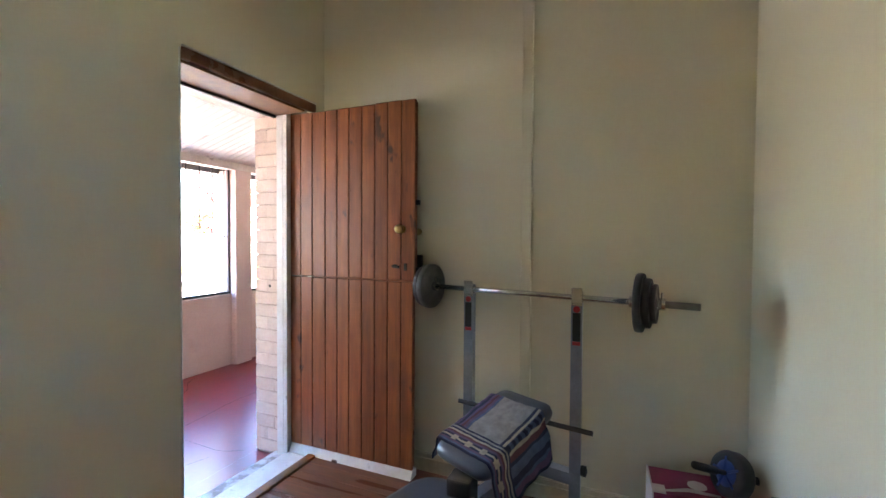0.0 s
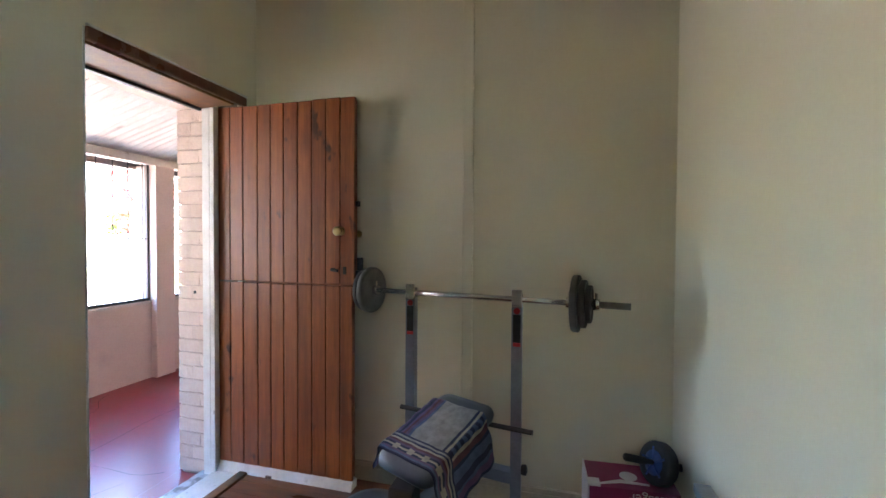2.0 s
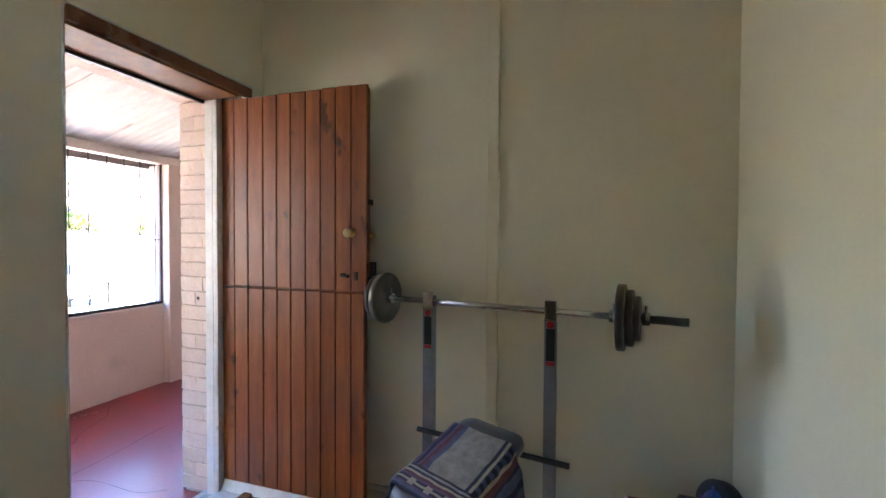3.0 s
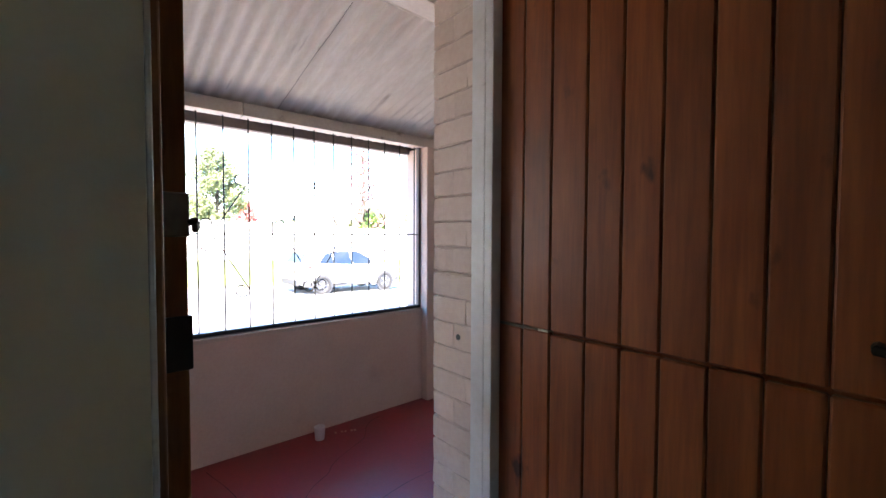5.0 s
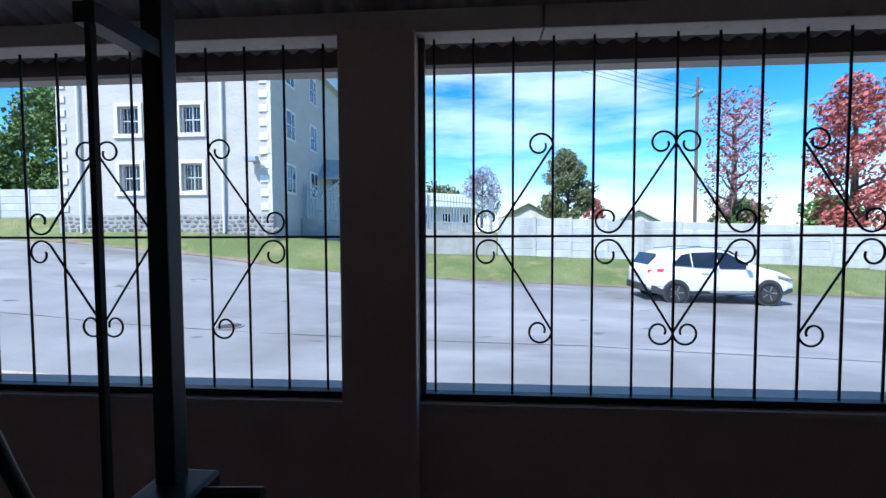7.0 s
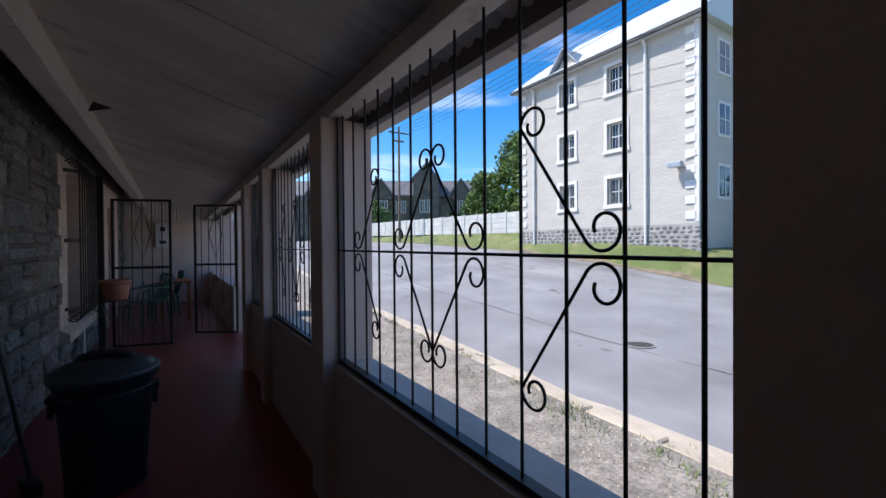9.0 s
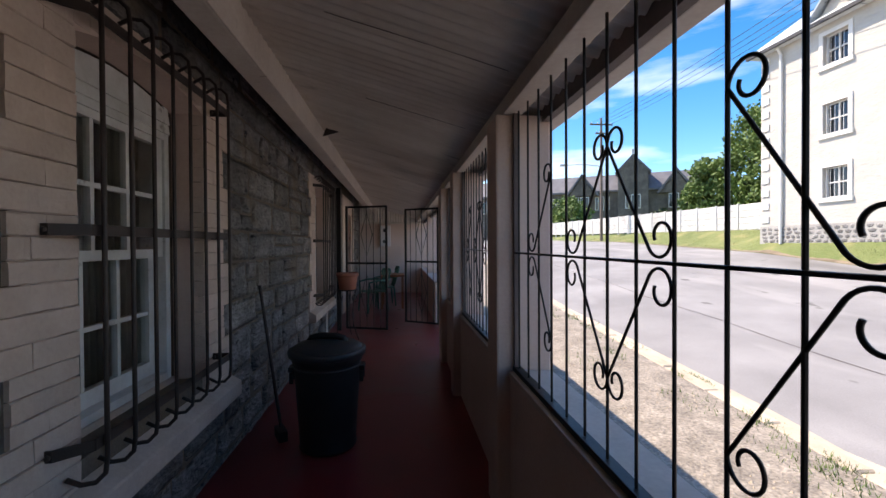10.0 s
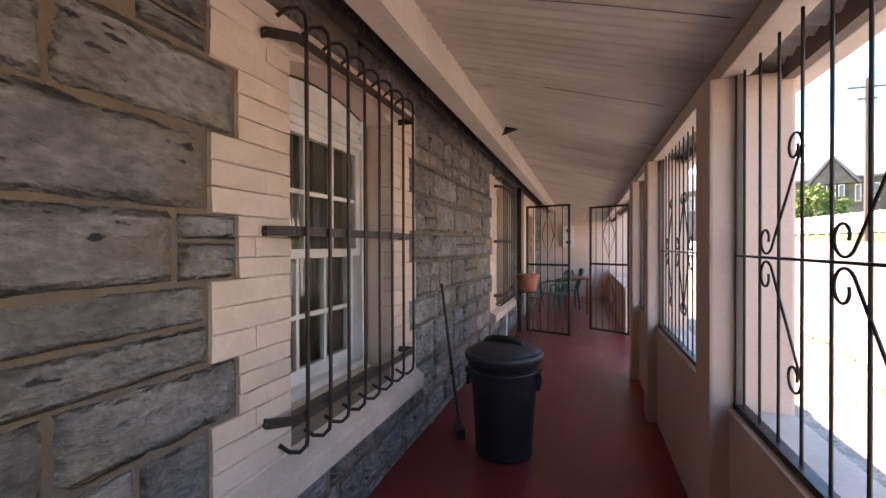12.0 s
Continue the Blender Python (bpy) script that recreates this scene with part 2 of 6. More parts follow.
WHITE_CARD = material("white_card", (0.70, 0.66, 0.66), (0.62, 0.58, 0.58), 0.5, size=6, relief=0.05)
TERRACOTTA = material("terracotta", (0.42, 0.15, 0.09), (0.34, 0.12, 0.075), 0.7, size=7, grain=60, relief=0.2)
GREEN_PLASTIC = material("green_plastic", (0.045, 0.16, 0.11), (0.035, 0.12, 0.085), 0.45, size=6, relief=0.05)
ORANGE_WOOD = material("orange_wood", (0.36, 0.12, 0.04), (0.25, 0.08, 0.03), 0.45, size=5, grain=30)
CURTAIN = material("brown_curtain", (0.42, 0.37, 0.285), (0.31, 0.27, 0.21), 0.9, size=3, grain=140, relief=0.3, depth=0.001)
# Dark base colour stands in for the dimness of the closed bedroom.
DIMMED_WALL = material("dimmed_room_wall", (0.25, 0.23, 0.20), (0.2, 0.18, 0.16), 0.9)
RED_ROOF = material("red_tin_roof", (0.36, 0.07, 0.06), (0.28, 0.055, 0.05), 0.6, size=1, grain=9)
CREAM_WALL = material("cream_far_wall", (0.66, 0.63, 0.56), (0.58, 0.55, 0.49), 0.85, size=1, grain=6)
HEDGE_LEAF = material("hedge_leaf", (0.050, 0.075, 0.025), (0.03, 0.048, 0.018), 0.8, size=0.8, grain=5, relief=0, fine=0.4)
LEAF = {
    "green": material("green_leaf", (0.165, 0.25, 0.06), (0.075, 0.135, 0.033), 0.7, size=0.7, grain=3, relief=0, fine=0.3),
    "olive": material("olive_leaf", (0.20, 0.22, 0.105), (0.11, 0.13, 0.06), 0.75, size=0.7, grain=3, relief=0, fine=0.3),
    "pink": material("pink_leaf", (0.46, 0.20, 0.22), (0.30, 0.15, 0.18), 0.7, size=0.6, grain=3, relief=0, fine=0.3),
    "red": material("red_leaf", (0.50, 0.13, 0.11), (0.34, 0.10, 0.09), 0.7, size=0.6, grain=3, relief=0, fine=0.3),
    "mauve": material("mauve_leaf", (0.34, 0.29, 0.37), (0.24, 0.20, 0.25), 0.8, size=0.7, grain=3, relief=0, fine=0.3),
}


def clear_glass(name):
    m = bpy.data.materials.new(name)
    m.use_nodes = True
    p = m.node_tree.nodes["Principled BSDF"]
    p.inputs["Base Color"].default_value = (0.92, 0.95, 0.94, 1)
    p.inputs["Roughness"].default_value, p.inputs["IOR"].default_value, p.inputs["Transmission Weight"].default_value = 0.02, 1.5, 1.0
    return m


GLASS = clear_glass("window_glass")


def thin_cloth(m, colour):
    """Lets part of the light through a cloth."""
    n, l = m.node_tree.nodes, m.node_tree.links
    see, mix = n.new("ShaderNodeBsdfTranslucent"), n.new("ShaderNodeMixShader")
    see.inputs["Color"].default_value, mix.inputs["Fac"].default_value = (*colour, 1), 0.55
    l.new(n["Principled BSDF"].outputs["BSDF"], mix.inputs[1])
    l.new(see.outputs["BSDF"], mix.inputs[2])
    l.new(mix.outputs["Shader"], n["Material Output"].inputs["Surface"])


thin_cloth(CURTAIN, (0.44, 0.44, 0.43))


# ---- mesh helpers ----
def link(name, bm, mat, smooth=False):
    me = bpy.data.meshes.new(name)
    bmesh.ops.recalc_face_normals(bm, faces=bm.faces)
    bm.to_mesh(me)
    bm.free()
    me.materials.append(mat)
    if smooth:
        me.polygons.foreach_set("use_smooth", [True] * len(me.polygons))
    return new(name, me)


def part(name, bm, mat, parent, label="", smooth=False):
    ob = link(name, bm, mat, smooth)
    ob.parent = parent
    return tagged(ob, label)


def thing(name, place, label, category, group="", turn=0.0):
    ob = new(name)
    ob.empty_display_size = 0.1
    ob.matrix_basis = pose(*place, 0, 0, turn)
    return tagged(ob, label, category, group)


def structure(name, bm, mat, label="", smooth=False):
    return tagged(link(name, bm, mat, smooth), label, "", "", "structure")


def block(bm, x0, x1, y0, y1, z0, z1, bevel=0.0):
    made = bmesh.ops.create_cube(bm, size=1.0, matrix=Matrix.Translation(((x0 + x1) / 2, (y0 + y1) / 2, (z0 + z1) / 2)) @ Matrix.Diagonal((abs(x1 - x0), abs(y1 - y0), abs(z1 - z0), 1)))
    if bevel:
        edges = list({e for v in made["verts"] for e in v.link_edges})
        bmesh.ops.bevel(bm, geom=edges, offset=bevel, segments=2, profile=0.6, affect="EDGES", clamp_overlap=True)
    return bm


def boxes(*rows, bevel=0.0):
    bm = bmesh.new()
    for row in rows:
        block(bm, *row, bevel=bevel)
    return bm


def tube(bm, points, radius, sides=8, closed=False):
    """A round bar along a line of points; radius may be a list."""
    points = [Vector(p) for p in points]
    n = len(points)
    rings, side = [], None
    for i, p in enumerate(points):
        a, b = points[max(i - 1, 0)], points[min(i + 1, n - 1)]
        if closed:
            a, b = points[i - 1], points[(i + 1) % n]
        way = (b - a).normalized()
        if side is None:
            side = way.orthogonal().normalized()
        side = (side - way * side.dot(way)).normalized()
        up = way.cross(side)
        r = radius[i] if isinstance(radius, (list, tuple)) else radius
        rings.append([bm.verts.new(p + r * (math.cos(k * math.tau / sides) * side + math.sin(k * math.tau / sides) * up)) for k in range(sides)])
    for i in range(n if closed else n - 1):
        lo, hi = rings[i], rings[(i + 1) % n]
        for k in range(sides):
            bm.faces.new((lo[k], lo[(k + 1) % sides], hi[(k + 1) % sides], hi[k]))
    if not closed:
        bm.faces.new(list(reversed(rings[0])))
        bm.faces.new(rings[-1])
    return bm


def lathe(bm, profile, sides=28, m=None):
    """A turned shape about z from pairs of radius and height."""
    m = m or Matrix()
    rings = [[bm.verts.new(m @ Vector((r * math.cos(k * math.tau / sides), r * math.sin(k * math.tau / sides), z))) for k in range(sides)] for r, z in profile]
    for lo, hi in zip(rings, rings[1:]):
        for k in range(sides):
            bm.faces.new((lo[k], lo[(k + 1) % sides], hi[(k + 1) % sides], hi[k]))
    bm.faces.new(list(reversed(rings[0])))
    bm.faces.new(rings[-1])
    return bm


def prism(bm, outline, axis, lo, hi):
    """A flat outline of pairs pushed through from lo to hi along an axis (0, 1 or 2)."""
    def at(p, d):
        c = list(p)
        c.insert(axis, d)
        return bm.verts.new(c)
    a, b = [at(p, lo) for p in outline], [at(p, hi) for p in outline]
    bm.faces.new(a)
    bm.faces.new(list(reversed(b)))
    for i in range(len(outline)):
        j = (i + 1) % len(outline)
        bm.faces.new((a[i], b[i], b[j], a[j]))
    return bm


# ---- house shell ----
XW = -0.425          # outer face of the stone front wall
DOOR = (1.69, 2.50)
WIN = (-0.731, 0.250)
WIN_SHIFT = -4.3
FLOOR_IN, FLOOR_OUT = 0.03, -0.03
WALL_TOP = 2.75


def pierced(x0, x1, y0, y1, z0, z1, holes):
    """A wall along y with rectangular holes (y0, y1, z0, z1)."""
    bm = bmesh.new()
    at = y0
    for a, b, c, d in sorted(holes):
        block(bm, x0, x1, at, a, z0, z1)
        if c > z0:
            block(bm, x0, x1, a, b, z0, c)
        if d < z1:
            block(bm, x0, x1, a, b, d, z1)
        at = b
    block(bm, x0, x1, at, y1, z0, z1)
    return bm


HOLES = [(DOOR[0], DOOR[1], -0.9, 2.09), (WIN[0], WIN[1], 0.60, 2.25), (WIN[0] + WIN_SHIFT, WIN[1] + WIN_SHIFT, 0.60, 2.25)]
wall_front = structure("wall_front", pierced(-0.4165, -0.03, -10.7, 6.4, -0.9, WALL_TOP, HOLES), MORTAR, "grey stone front wall with ochre mortar joints")
structure("wall_front_inside", pierced(-0.03, 0.0, -2.1, 2.617, FLOOR_IN, 3.0, [(DOOR[0], DOOR[1], 0.0, 2.09), (WIN[0], WIN[1], 0.60, 2.25)]), ROOM_WALL, "olive cream painted plaster wall")
structure("wall_back", boxes((-0.03, 2.33, 2.617, 2.76, 0.0, 3.0)), ROOM_WALL, "olive cream painted plaster wall")
# The hole is an added, unseen opening that brightens the back wall.
structure("wall_right", pierced(2.19, 2.33, -2.1, 2.617, 0.0, 3.0, [(-1.75, -0.85, 2.20, 2.46)]), ROOM_WALL, "olive cream painted plaster wall")
# Frame of that added opening, out of view behind the camera.
structure("window_3", boxes((2.22, 2.28, -1.75, -1.725, 2.20, 2.46), (2.22, 2.28, -0.875, -0.85, 2.20, 2.46), (2.22, 2.28, -1.725, -0.875, 2.20, 2.225), (2.22, 2.28, -1.725, -0.875, 2.435, 2.46), bevel=0.003), WHITE_WOOD, "added unseen high opening that lets fill light into the room")
structure("wall_behind", boxes((-0.03, 2.33, -2.24, -2.1, 0.0, 3.0)), ROOM_WALL, "olive cream painted plaster wall")
structure("ceiling", boxes((-0.40, 2.4, -2.3, 2.8, 3.0, 3.1)), CEILING_PAINT, "white room ceiling")
structure("wall_bedroom", boxes((-0.03, 2.2, -6.5, -6.4, 0.0, 2.9), (2.1, 2.2, -6.4, -2.3, 0.0, 2.9), (-0.03, 2.2, -6.5, -2.24, 2.9, 3.0), (-0.03, 2.2, -6.5, -2.24, -0.05, 0.0), (-0.03, 2.2, -2.34, -2.24, 0, 2.9)), DIMMED_WALL, "unseen bedroom walls with the dimness put into their colour")

# room floor boards run along x
floor = structure("floor", boxes((-0.03, 2.2, -2.1, 2.617, -0.9, FLOOR_IN - 0.012)), MORTAR, "dark red-brown timber floor")
board_bm = bmesh.new()
block(board_bm, 0.052, 2.19, -0.0485, 0.0485, -0.012, 0.0, bevel=0.0012)
board_mesh = link("floor_board", board_bm, FLOOR_WOOD).data
bpy.data.objects.remove(bpy.data.objects["floor_board"])
for k in range(48):
    ob = new("floor_board", board_mesh)
    ob.parent = floor
    ob.matrix_basis = pose(0, 2.565 - 0.0985 * k, FLOOR_IN)

# skirtings, cover strip, door lining
structure("baseboard", boxes((0.0, 2.19, 2.597, 2.617, FLOOR_IN, 0.128), (0.0, 2.19, 2.591, 2.617, FLOOR_IN, 0.105), bevel=0.004), SKIRTING, "cream painted skirting board")
structure("baseboard_right", boxes((2.170, 2.19, -2.1, 2.59, FLOOR_IN, 0.128), (2.164, 2.19, -2.1, 2.59, FLOOR_IN, 0.105), bevel=0.004), SKIRTING, "cream painted skirting board")
structure("baseboard_left", boxes((0.0, 0.02, -2.1, 1.66, FLOOR_IN, 0.128), bevel=0.004), SKIRTING, "cream painted skirting board")
structure("trim_wall_strip", boxes((1.222, 1.275, 2.597, 2.617, 0.128, 3.0), bevel=0.006), ROOM_WALL, "painted cover strip on plaster wall")

door_frame = structure("door_frame_1", boxes((-0.226, -0.176, 2.455, 2.50, FLOOR_OUT, 2.09), (-0.176, -0.148, 2.455, 2.492, FLOOR_OUT, 2.09), bevel=0.004), WHITE_WOOD, "worn white and brown timber door frame")
part("latch_post", boxes((-0.226, -0.150, 1.690, 1.757, FLOOR_OUT, 2.045), bevel=0.004), JAMB_WOOD, door_frame, "orange-brown timber post with black strike plates")
part("side_lining", boxes((-0.150, -0.012, 1.692, 1.708, FLOOR_OUT, 2.09), bevel=0.003), JAMB_WOOD, door_frame, "orange-brown timber lining")
part("head_lining", boxes((-0.226, -0.012, 1.708, 2.455, 2.045, 2.088), bevel=0.003), JAMB_WOOD, door_frame, "orange-brown timber lining")
part("head_trim", boxes((-0.014, 0.010, 1.70, 2.53, 2.055, 2.105), bevel=0.006), TRIM_BROWN, door_frame, "dark brown moulding")
part("head_bead", boxes((-0.004, 0.014, 1.70, 2.53, 2.105, 2.114), bevel=0.003), WHITE_WOOD, door_frame, "thin white bead")
part("draught_strip", boxes((-0.245, -0.226, 1.745, 1.760, FLOOR_OUT, 2.05), (-0.245, -0.226, 1.760, 2.455, 2.032, 2.05)), BLACK_PLASTIC, door_frame, "black draught strip")
part("edge_trim", boxes((-0.012, 0.004, 1.690, 1.697, FLOOR_IN, 2.10), bevel=0.002), WHITE_WOOD, door_frame, "white plaster edge strip")
part("strike_plate", boxes((-0.158, -0.146, 1.712, 1.760, 1.324, 1.393), bevel=0.003), PLATE_GREY, door_frame, "worn grey strike plate")
part("strike_plate", boxes((-0.160, -0.145, 1.710, 1.762, 1.114, 1.200), bevel=0.003), BLACK_IRON, door_frame, "black iron strike plate")
part("latch_hook", tube(bmesh.new(), [(-0.15, 1.757, 1.345), (-0.152, 1.768, 1.350), (-0.17, 1.772, 1.335)], 0.006, 7), BLACK_IRON, door_frame)
part("inner_lining", boxes((-0.147, -0.012, 2.53, 2.60, FLOOR_IN, 2.088)), JAMB_WOOD, door_frame)
sill = structure("door_sill_1", boxes((-0.168, -0.010, 1.70, 2.53, -0.03, 0.022), bevel=0.006), WHITE_WOOD, "white painted timber threshold")
part("bead", boxes((-0.009, 0.050, 1.66, 2.59, 0.0, 0.040), bevel=0.012), JAMB_WOOD, sill, "yellow-brown timber bead")
part("ledge", boxes((-0.268, -0.170, 1.70, 2.49, -0.9, 0.002), bevel=0.008), WORN_LEDGE, sill, "worn grey and white cement ledge")
part("ledge_gap", boxes((-0.284, -0.2685, 1.70, 2.487, -0.9, -0.022)), CRACK, sill, "dark gap behind the ledge")
part("doorway_floor", boxes((-0.43, -0.2845, 1.70, 2.487, -0.9, -0.026), bevel=0.004), RED_FLOOR, sill, "red polished cement in the doorway")
structure("door_lintel", boxes((-0.43, -0.262, 1.66, 2.54, 2.062, 2.20), bevel=0.008), PINK_BRICK, "painted lintel over the front door")

# ---- veranda ----
XI, XG, XO = -2.07, -2.155, -2.32
XP = -2.122         # inner face of the parapet, set back from the pillars
PILLARS = [(1.68, 1.95), (3.757, 3.965), (-0.475, -0.250), (-2.18, -1.99), (-3.36, -3.11), (5.9, 6.2)]
BAYS = [(1.95, 3.757), (-0.250, 1.68), (3.965, 5.9), (-1.99, -0.475), (-3.11, -2.18)]
SILL_Z, BAR_Z, BEAM_Z = 0.735, 1.325, 2.03
ROOF_PITCH = 0.28


def roof_z(x):
    return 2.125 + ROOF_PITCH * (x + 2.07)


veranda_floor = structure("floor_veranda", boxes((-2.30, -0.425, -10.7, 6.3, -0.9, FLOOR_OUT)), RED_FLOOR, "polished red cement veranda floor")


def crack(points):
    bm = bmesh.new()
    row = []
    for i, (x, y) in enumerate(points):
        w = 0.0016 + 0.0012 * noise.noise((x * 5, y * 5, 2))
        a, b = points[max(i - 1, 0)], points[min(i + 1, len(points) - 1)]
        d = Vector((-(b[1] - a[1]), b[0] - a[0], 0)).normalized()
        row.append((bm.verts.new(Vector((x, y, FLOOR_OUT + 0.001)) - d * w), bm.verts.new(Vector((x, y, FLOOR_OUT + 0.001)) + d * w)))
    for (a, b), (c, d) in zip(row, row[1:]):
        bm.faces.new((a, b, d, c))
    return bm


for x0, y0, x1, y1, seed in ((-0.50, 2.45, -2.05, 2.15, 1), (-0.62, 2.30, -1.05, 1.1, 2), (-1.15, 2.32, -1.35, 4.4, 3), (-1.3, 2.28, -2.05, 3.3, 4), (-0.9, -1.9, -2.05, -2.2, 5)):
    pts = []
    for k in range(25):
        f = k / 24
        pts.append((x0 + (x1 - x0) * f + 0.05 * noise.noise((f * 5, seed, 0)), y0 + (y1 - y0) * f + 0.07 * noise.noise((f * 5, seed, 7))))
    part("crack", crack(pts), CRACK, veranda_floor)

parapet_rows = [(XO, XP, -3.36, 6.3, -0.9, 0.70), (XO - 0.1, XI - 0.12, -10.7, -5.5, -0.9, 0.70)]
structure("wall_parapet", boxes(*parapet_rows, bevel=0.012), PINK_PLASTER, "pink plastered veranda parapet")
for k, (a, b) in enumerate(BAYS):
    structure(f"window_sill_{k + 1}", prism(bmesh.new(), [(XO - 0.02, 0.69), (XO - 0.02, 0.715), (XG - 0.02, 0.725), (XP + 0.006, 0.716), (XP + 0.006, 0.69)], 1, a + 0.002, b - 0.002), CREAM_STONE, "pale cement sill on the parapet")
for k, (a, b) in enumerate(PILLARS):
    structure(f"pillar_{k + 1}", boxes((XO - 0.02, XI + 0.018, a, b, -0.9, BEAM_Z), bevel=0.012), PINK_PLASTER, "pink plastered veranda pillar")
structure("pillar_7", boxes((-2.46, -2.24, -5.75, -5.5, -0.9, 2.05), bevel=0.012), PINK_PLASTER, "pink plastered veranda pillar")
structure("pillar_8", boxes((-2.46, -2.24, -8.3, -8.05, -0.9, 2.05), bevel=0.012), PINK_PLASTER, "pink plastered veranda pillar")

beam = structure("trim_beam", boxes((-2.19, -2.090, -10.6, 2.383, BEAM_Z, 2.108), bevel=0.005), BEAM_PAINT, "cream painted timber wall plate")
part("beam_length", boxes((-2.19, -2.090, 2.388, 6.3, BEAM_Z, 2.108), bevel=0.005), BEAM_PAINT, beam)
structure("trim_outer_board", boxes((-2.335, -2.295, -10.6, 6.3, 1.997, 2.09)), DARK_BOARD, "dark weathered board under the roof edge")
structure("trim_outer_fascia", boxes((-2.42, -2.338, -10.6, 6.3, 2.000, 2.055), bevel=0.006), BEAM_PAINT, "cream painted roof edge board")
house_beam = structure("trim_house_beam", boxes((-0.855, -0.740, -10.6, 6.3, 2.266, 2.70), bevel=0.006), BEAM_PAINT, "cream painted fascia beam along the house")
part("moulding", boxes((-0.867, -0.855, -10.6, 6.3, 2.266, 2.289), bevel=0.004), BEAM_PAINT, house_beam)
structure("ceiling_eave", boxes((-0.740, -0.40, -10.6, 6.3, 2.70, 2.73)), BEAM_PAINT, "painted eave boards over the stone wall")
structure("ceiling_house_top", boxes((-0.9, 2.4, -10.8, 6.4, 3.1, 3.16), (-0.9, -0.40, -10.8, 6.4, 2.75, 2.80)), DARK_BOARD, "underside of the house roof")


def corrugated(y0, y1, place, pitch=0.076, rise=0.009, steps=8, lap=0.608):
    """A corrugated sheet; place(y, lift) gives the two ends of one line of it."""
    verts, faces = [], []
    count = round((y1 - y0) / pitch * steps)
    for i in range(count + 1):
        y = y0 + (y1 - y0) * i / count
        lift = rise * math.sin(y / pitch * math.tau) + 0.004 * ((y / lap) % 1.0)
        verts += [p for p in place(y, lift)]
    width = len(verts) // (count + 1)
    for i in range(count):
        for k in range(width - 1):
            a = i * width + k
            faces.append((a, a + 1, a + width + 1, a + width))
    me = bpy.data.meshes.new("corrugated")
    me.from_pydata([tuple(v) for v in verts], [], faces)
    me.polygons.foreach_set("use_smooth", [True] * len(faces))
    return me


def roof_line(y, lift):
    xs = (-2.40, -2.2, -1.9, -1.5, -1.1, -0.69)
    return [Vector((x, y, roof_z(x) + lift + 0.006 * noise.noise((x * 2, y * 0.9, 0)))) for x in xs]


roof_mesh = corrugated(-10.7, 6.35, roof_line)
roof_mesh.materials.append(ROOF_PAINT)
roof = tagged(new("ceiling_veranda", roof_mesh), "white painted corrugated iron veranda roof with rust stains", kind="structure")
# Thin dark strips under the sheet stand in for dirt and shade in the laps.
for lap_y, x0, x1, seed in ((2.60, -2.15, -1.15, 1), (0.02, -2.05, -1.25, 2), (-0.92, -2.0, -1.35, 3), (4.1, -2.1, -1.1, 6)):
    bm, row = bmesh.new(), []
    for k in range(31):
        x = x0 + (x1 - x0) * k / 30
        w = 0.0012 * (0.1 + abs(noise.noise((x * 7, seed, 1)))) * (1 - abs(k / 15 - 1) ** 6)
        y = lap_y + 0.004 * noise.noise((x * 4, seed, 5))
        z = roof_z(x) + 0.009 * math.sin(lap_y / 0.076 * math.tau) + 0.004 * ((lap_y / 0.608) % 1.0) - 0.0045 + 0.006 * noise.noise((x * 2, lap_y * 0.9, 0))
        row.append((bm.verts.new((x, y - w - 0.0005, z)), bm.verts.new((x, y + w + 0.0005, z)), bm.verts.new((x, y, z + 0.003))))
    for a, b in zip(row, row[1:]):
        for p in range(3):
            bm.faces.new((a[p], a[(p + 1) % 3], b[(p + 1) % 3], b[p]))
    part("lap_gap", bm, DARK_BOARD, roof, "dark strip for the dirt and shade where two roof sheets lap")
structure("wall_end_south", boxes((-3.2, -0.40, -10.7, -10.55, -0.9, 2.00)), PINK_PLASTER, "pink plastered end wall of the veranda")
gable_mesh = corrugated(-3.2, -0.4, lambda y, lift: [Vector((y, -10.56 + lift, 1.98)), Vector((y, -10.56 + lift, 3.0))])
gable_mesh.materials.append(ROOF_PAINT)
tagged(new("wall_end_gable", gable_mesh), "white painted corrugated iron gable sheet", kind="structure")
structure("trim_gable_rail", boxes((-3.1, -0.45, -10.55, -10.5, 1.97, 2.02)), BEAM_PAINT, "painted rail under the gable sheet")
structure("wall_end_north", boxes((-2.4, -0.40, 6.2, 6.35, -0.9, 2.9)), PINK_PLASTER, "pink plastered end wall of the veranda")

# stones of the front wall
stone_rng = random.Random(5)


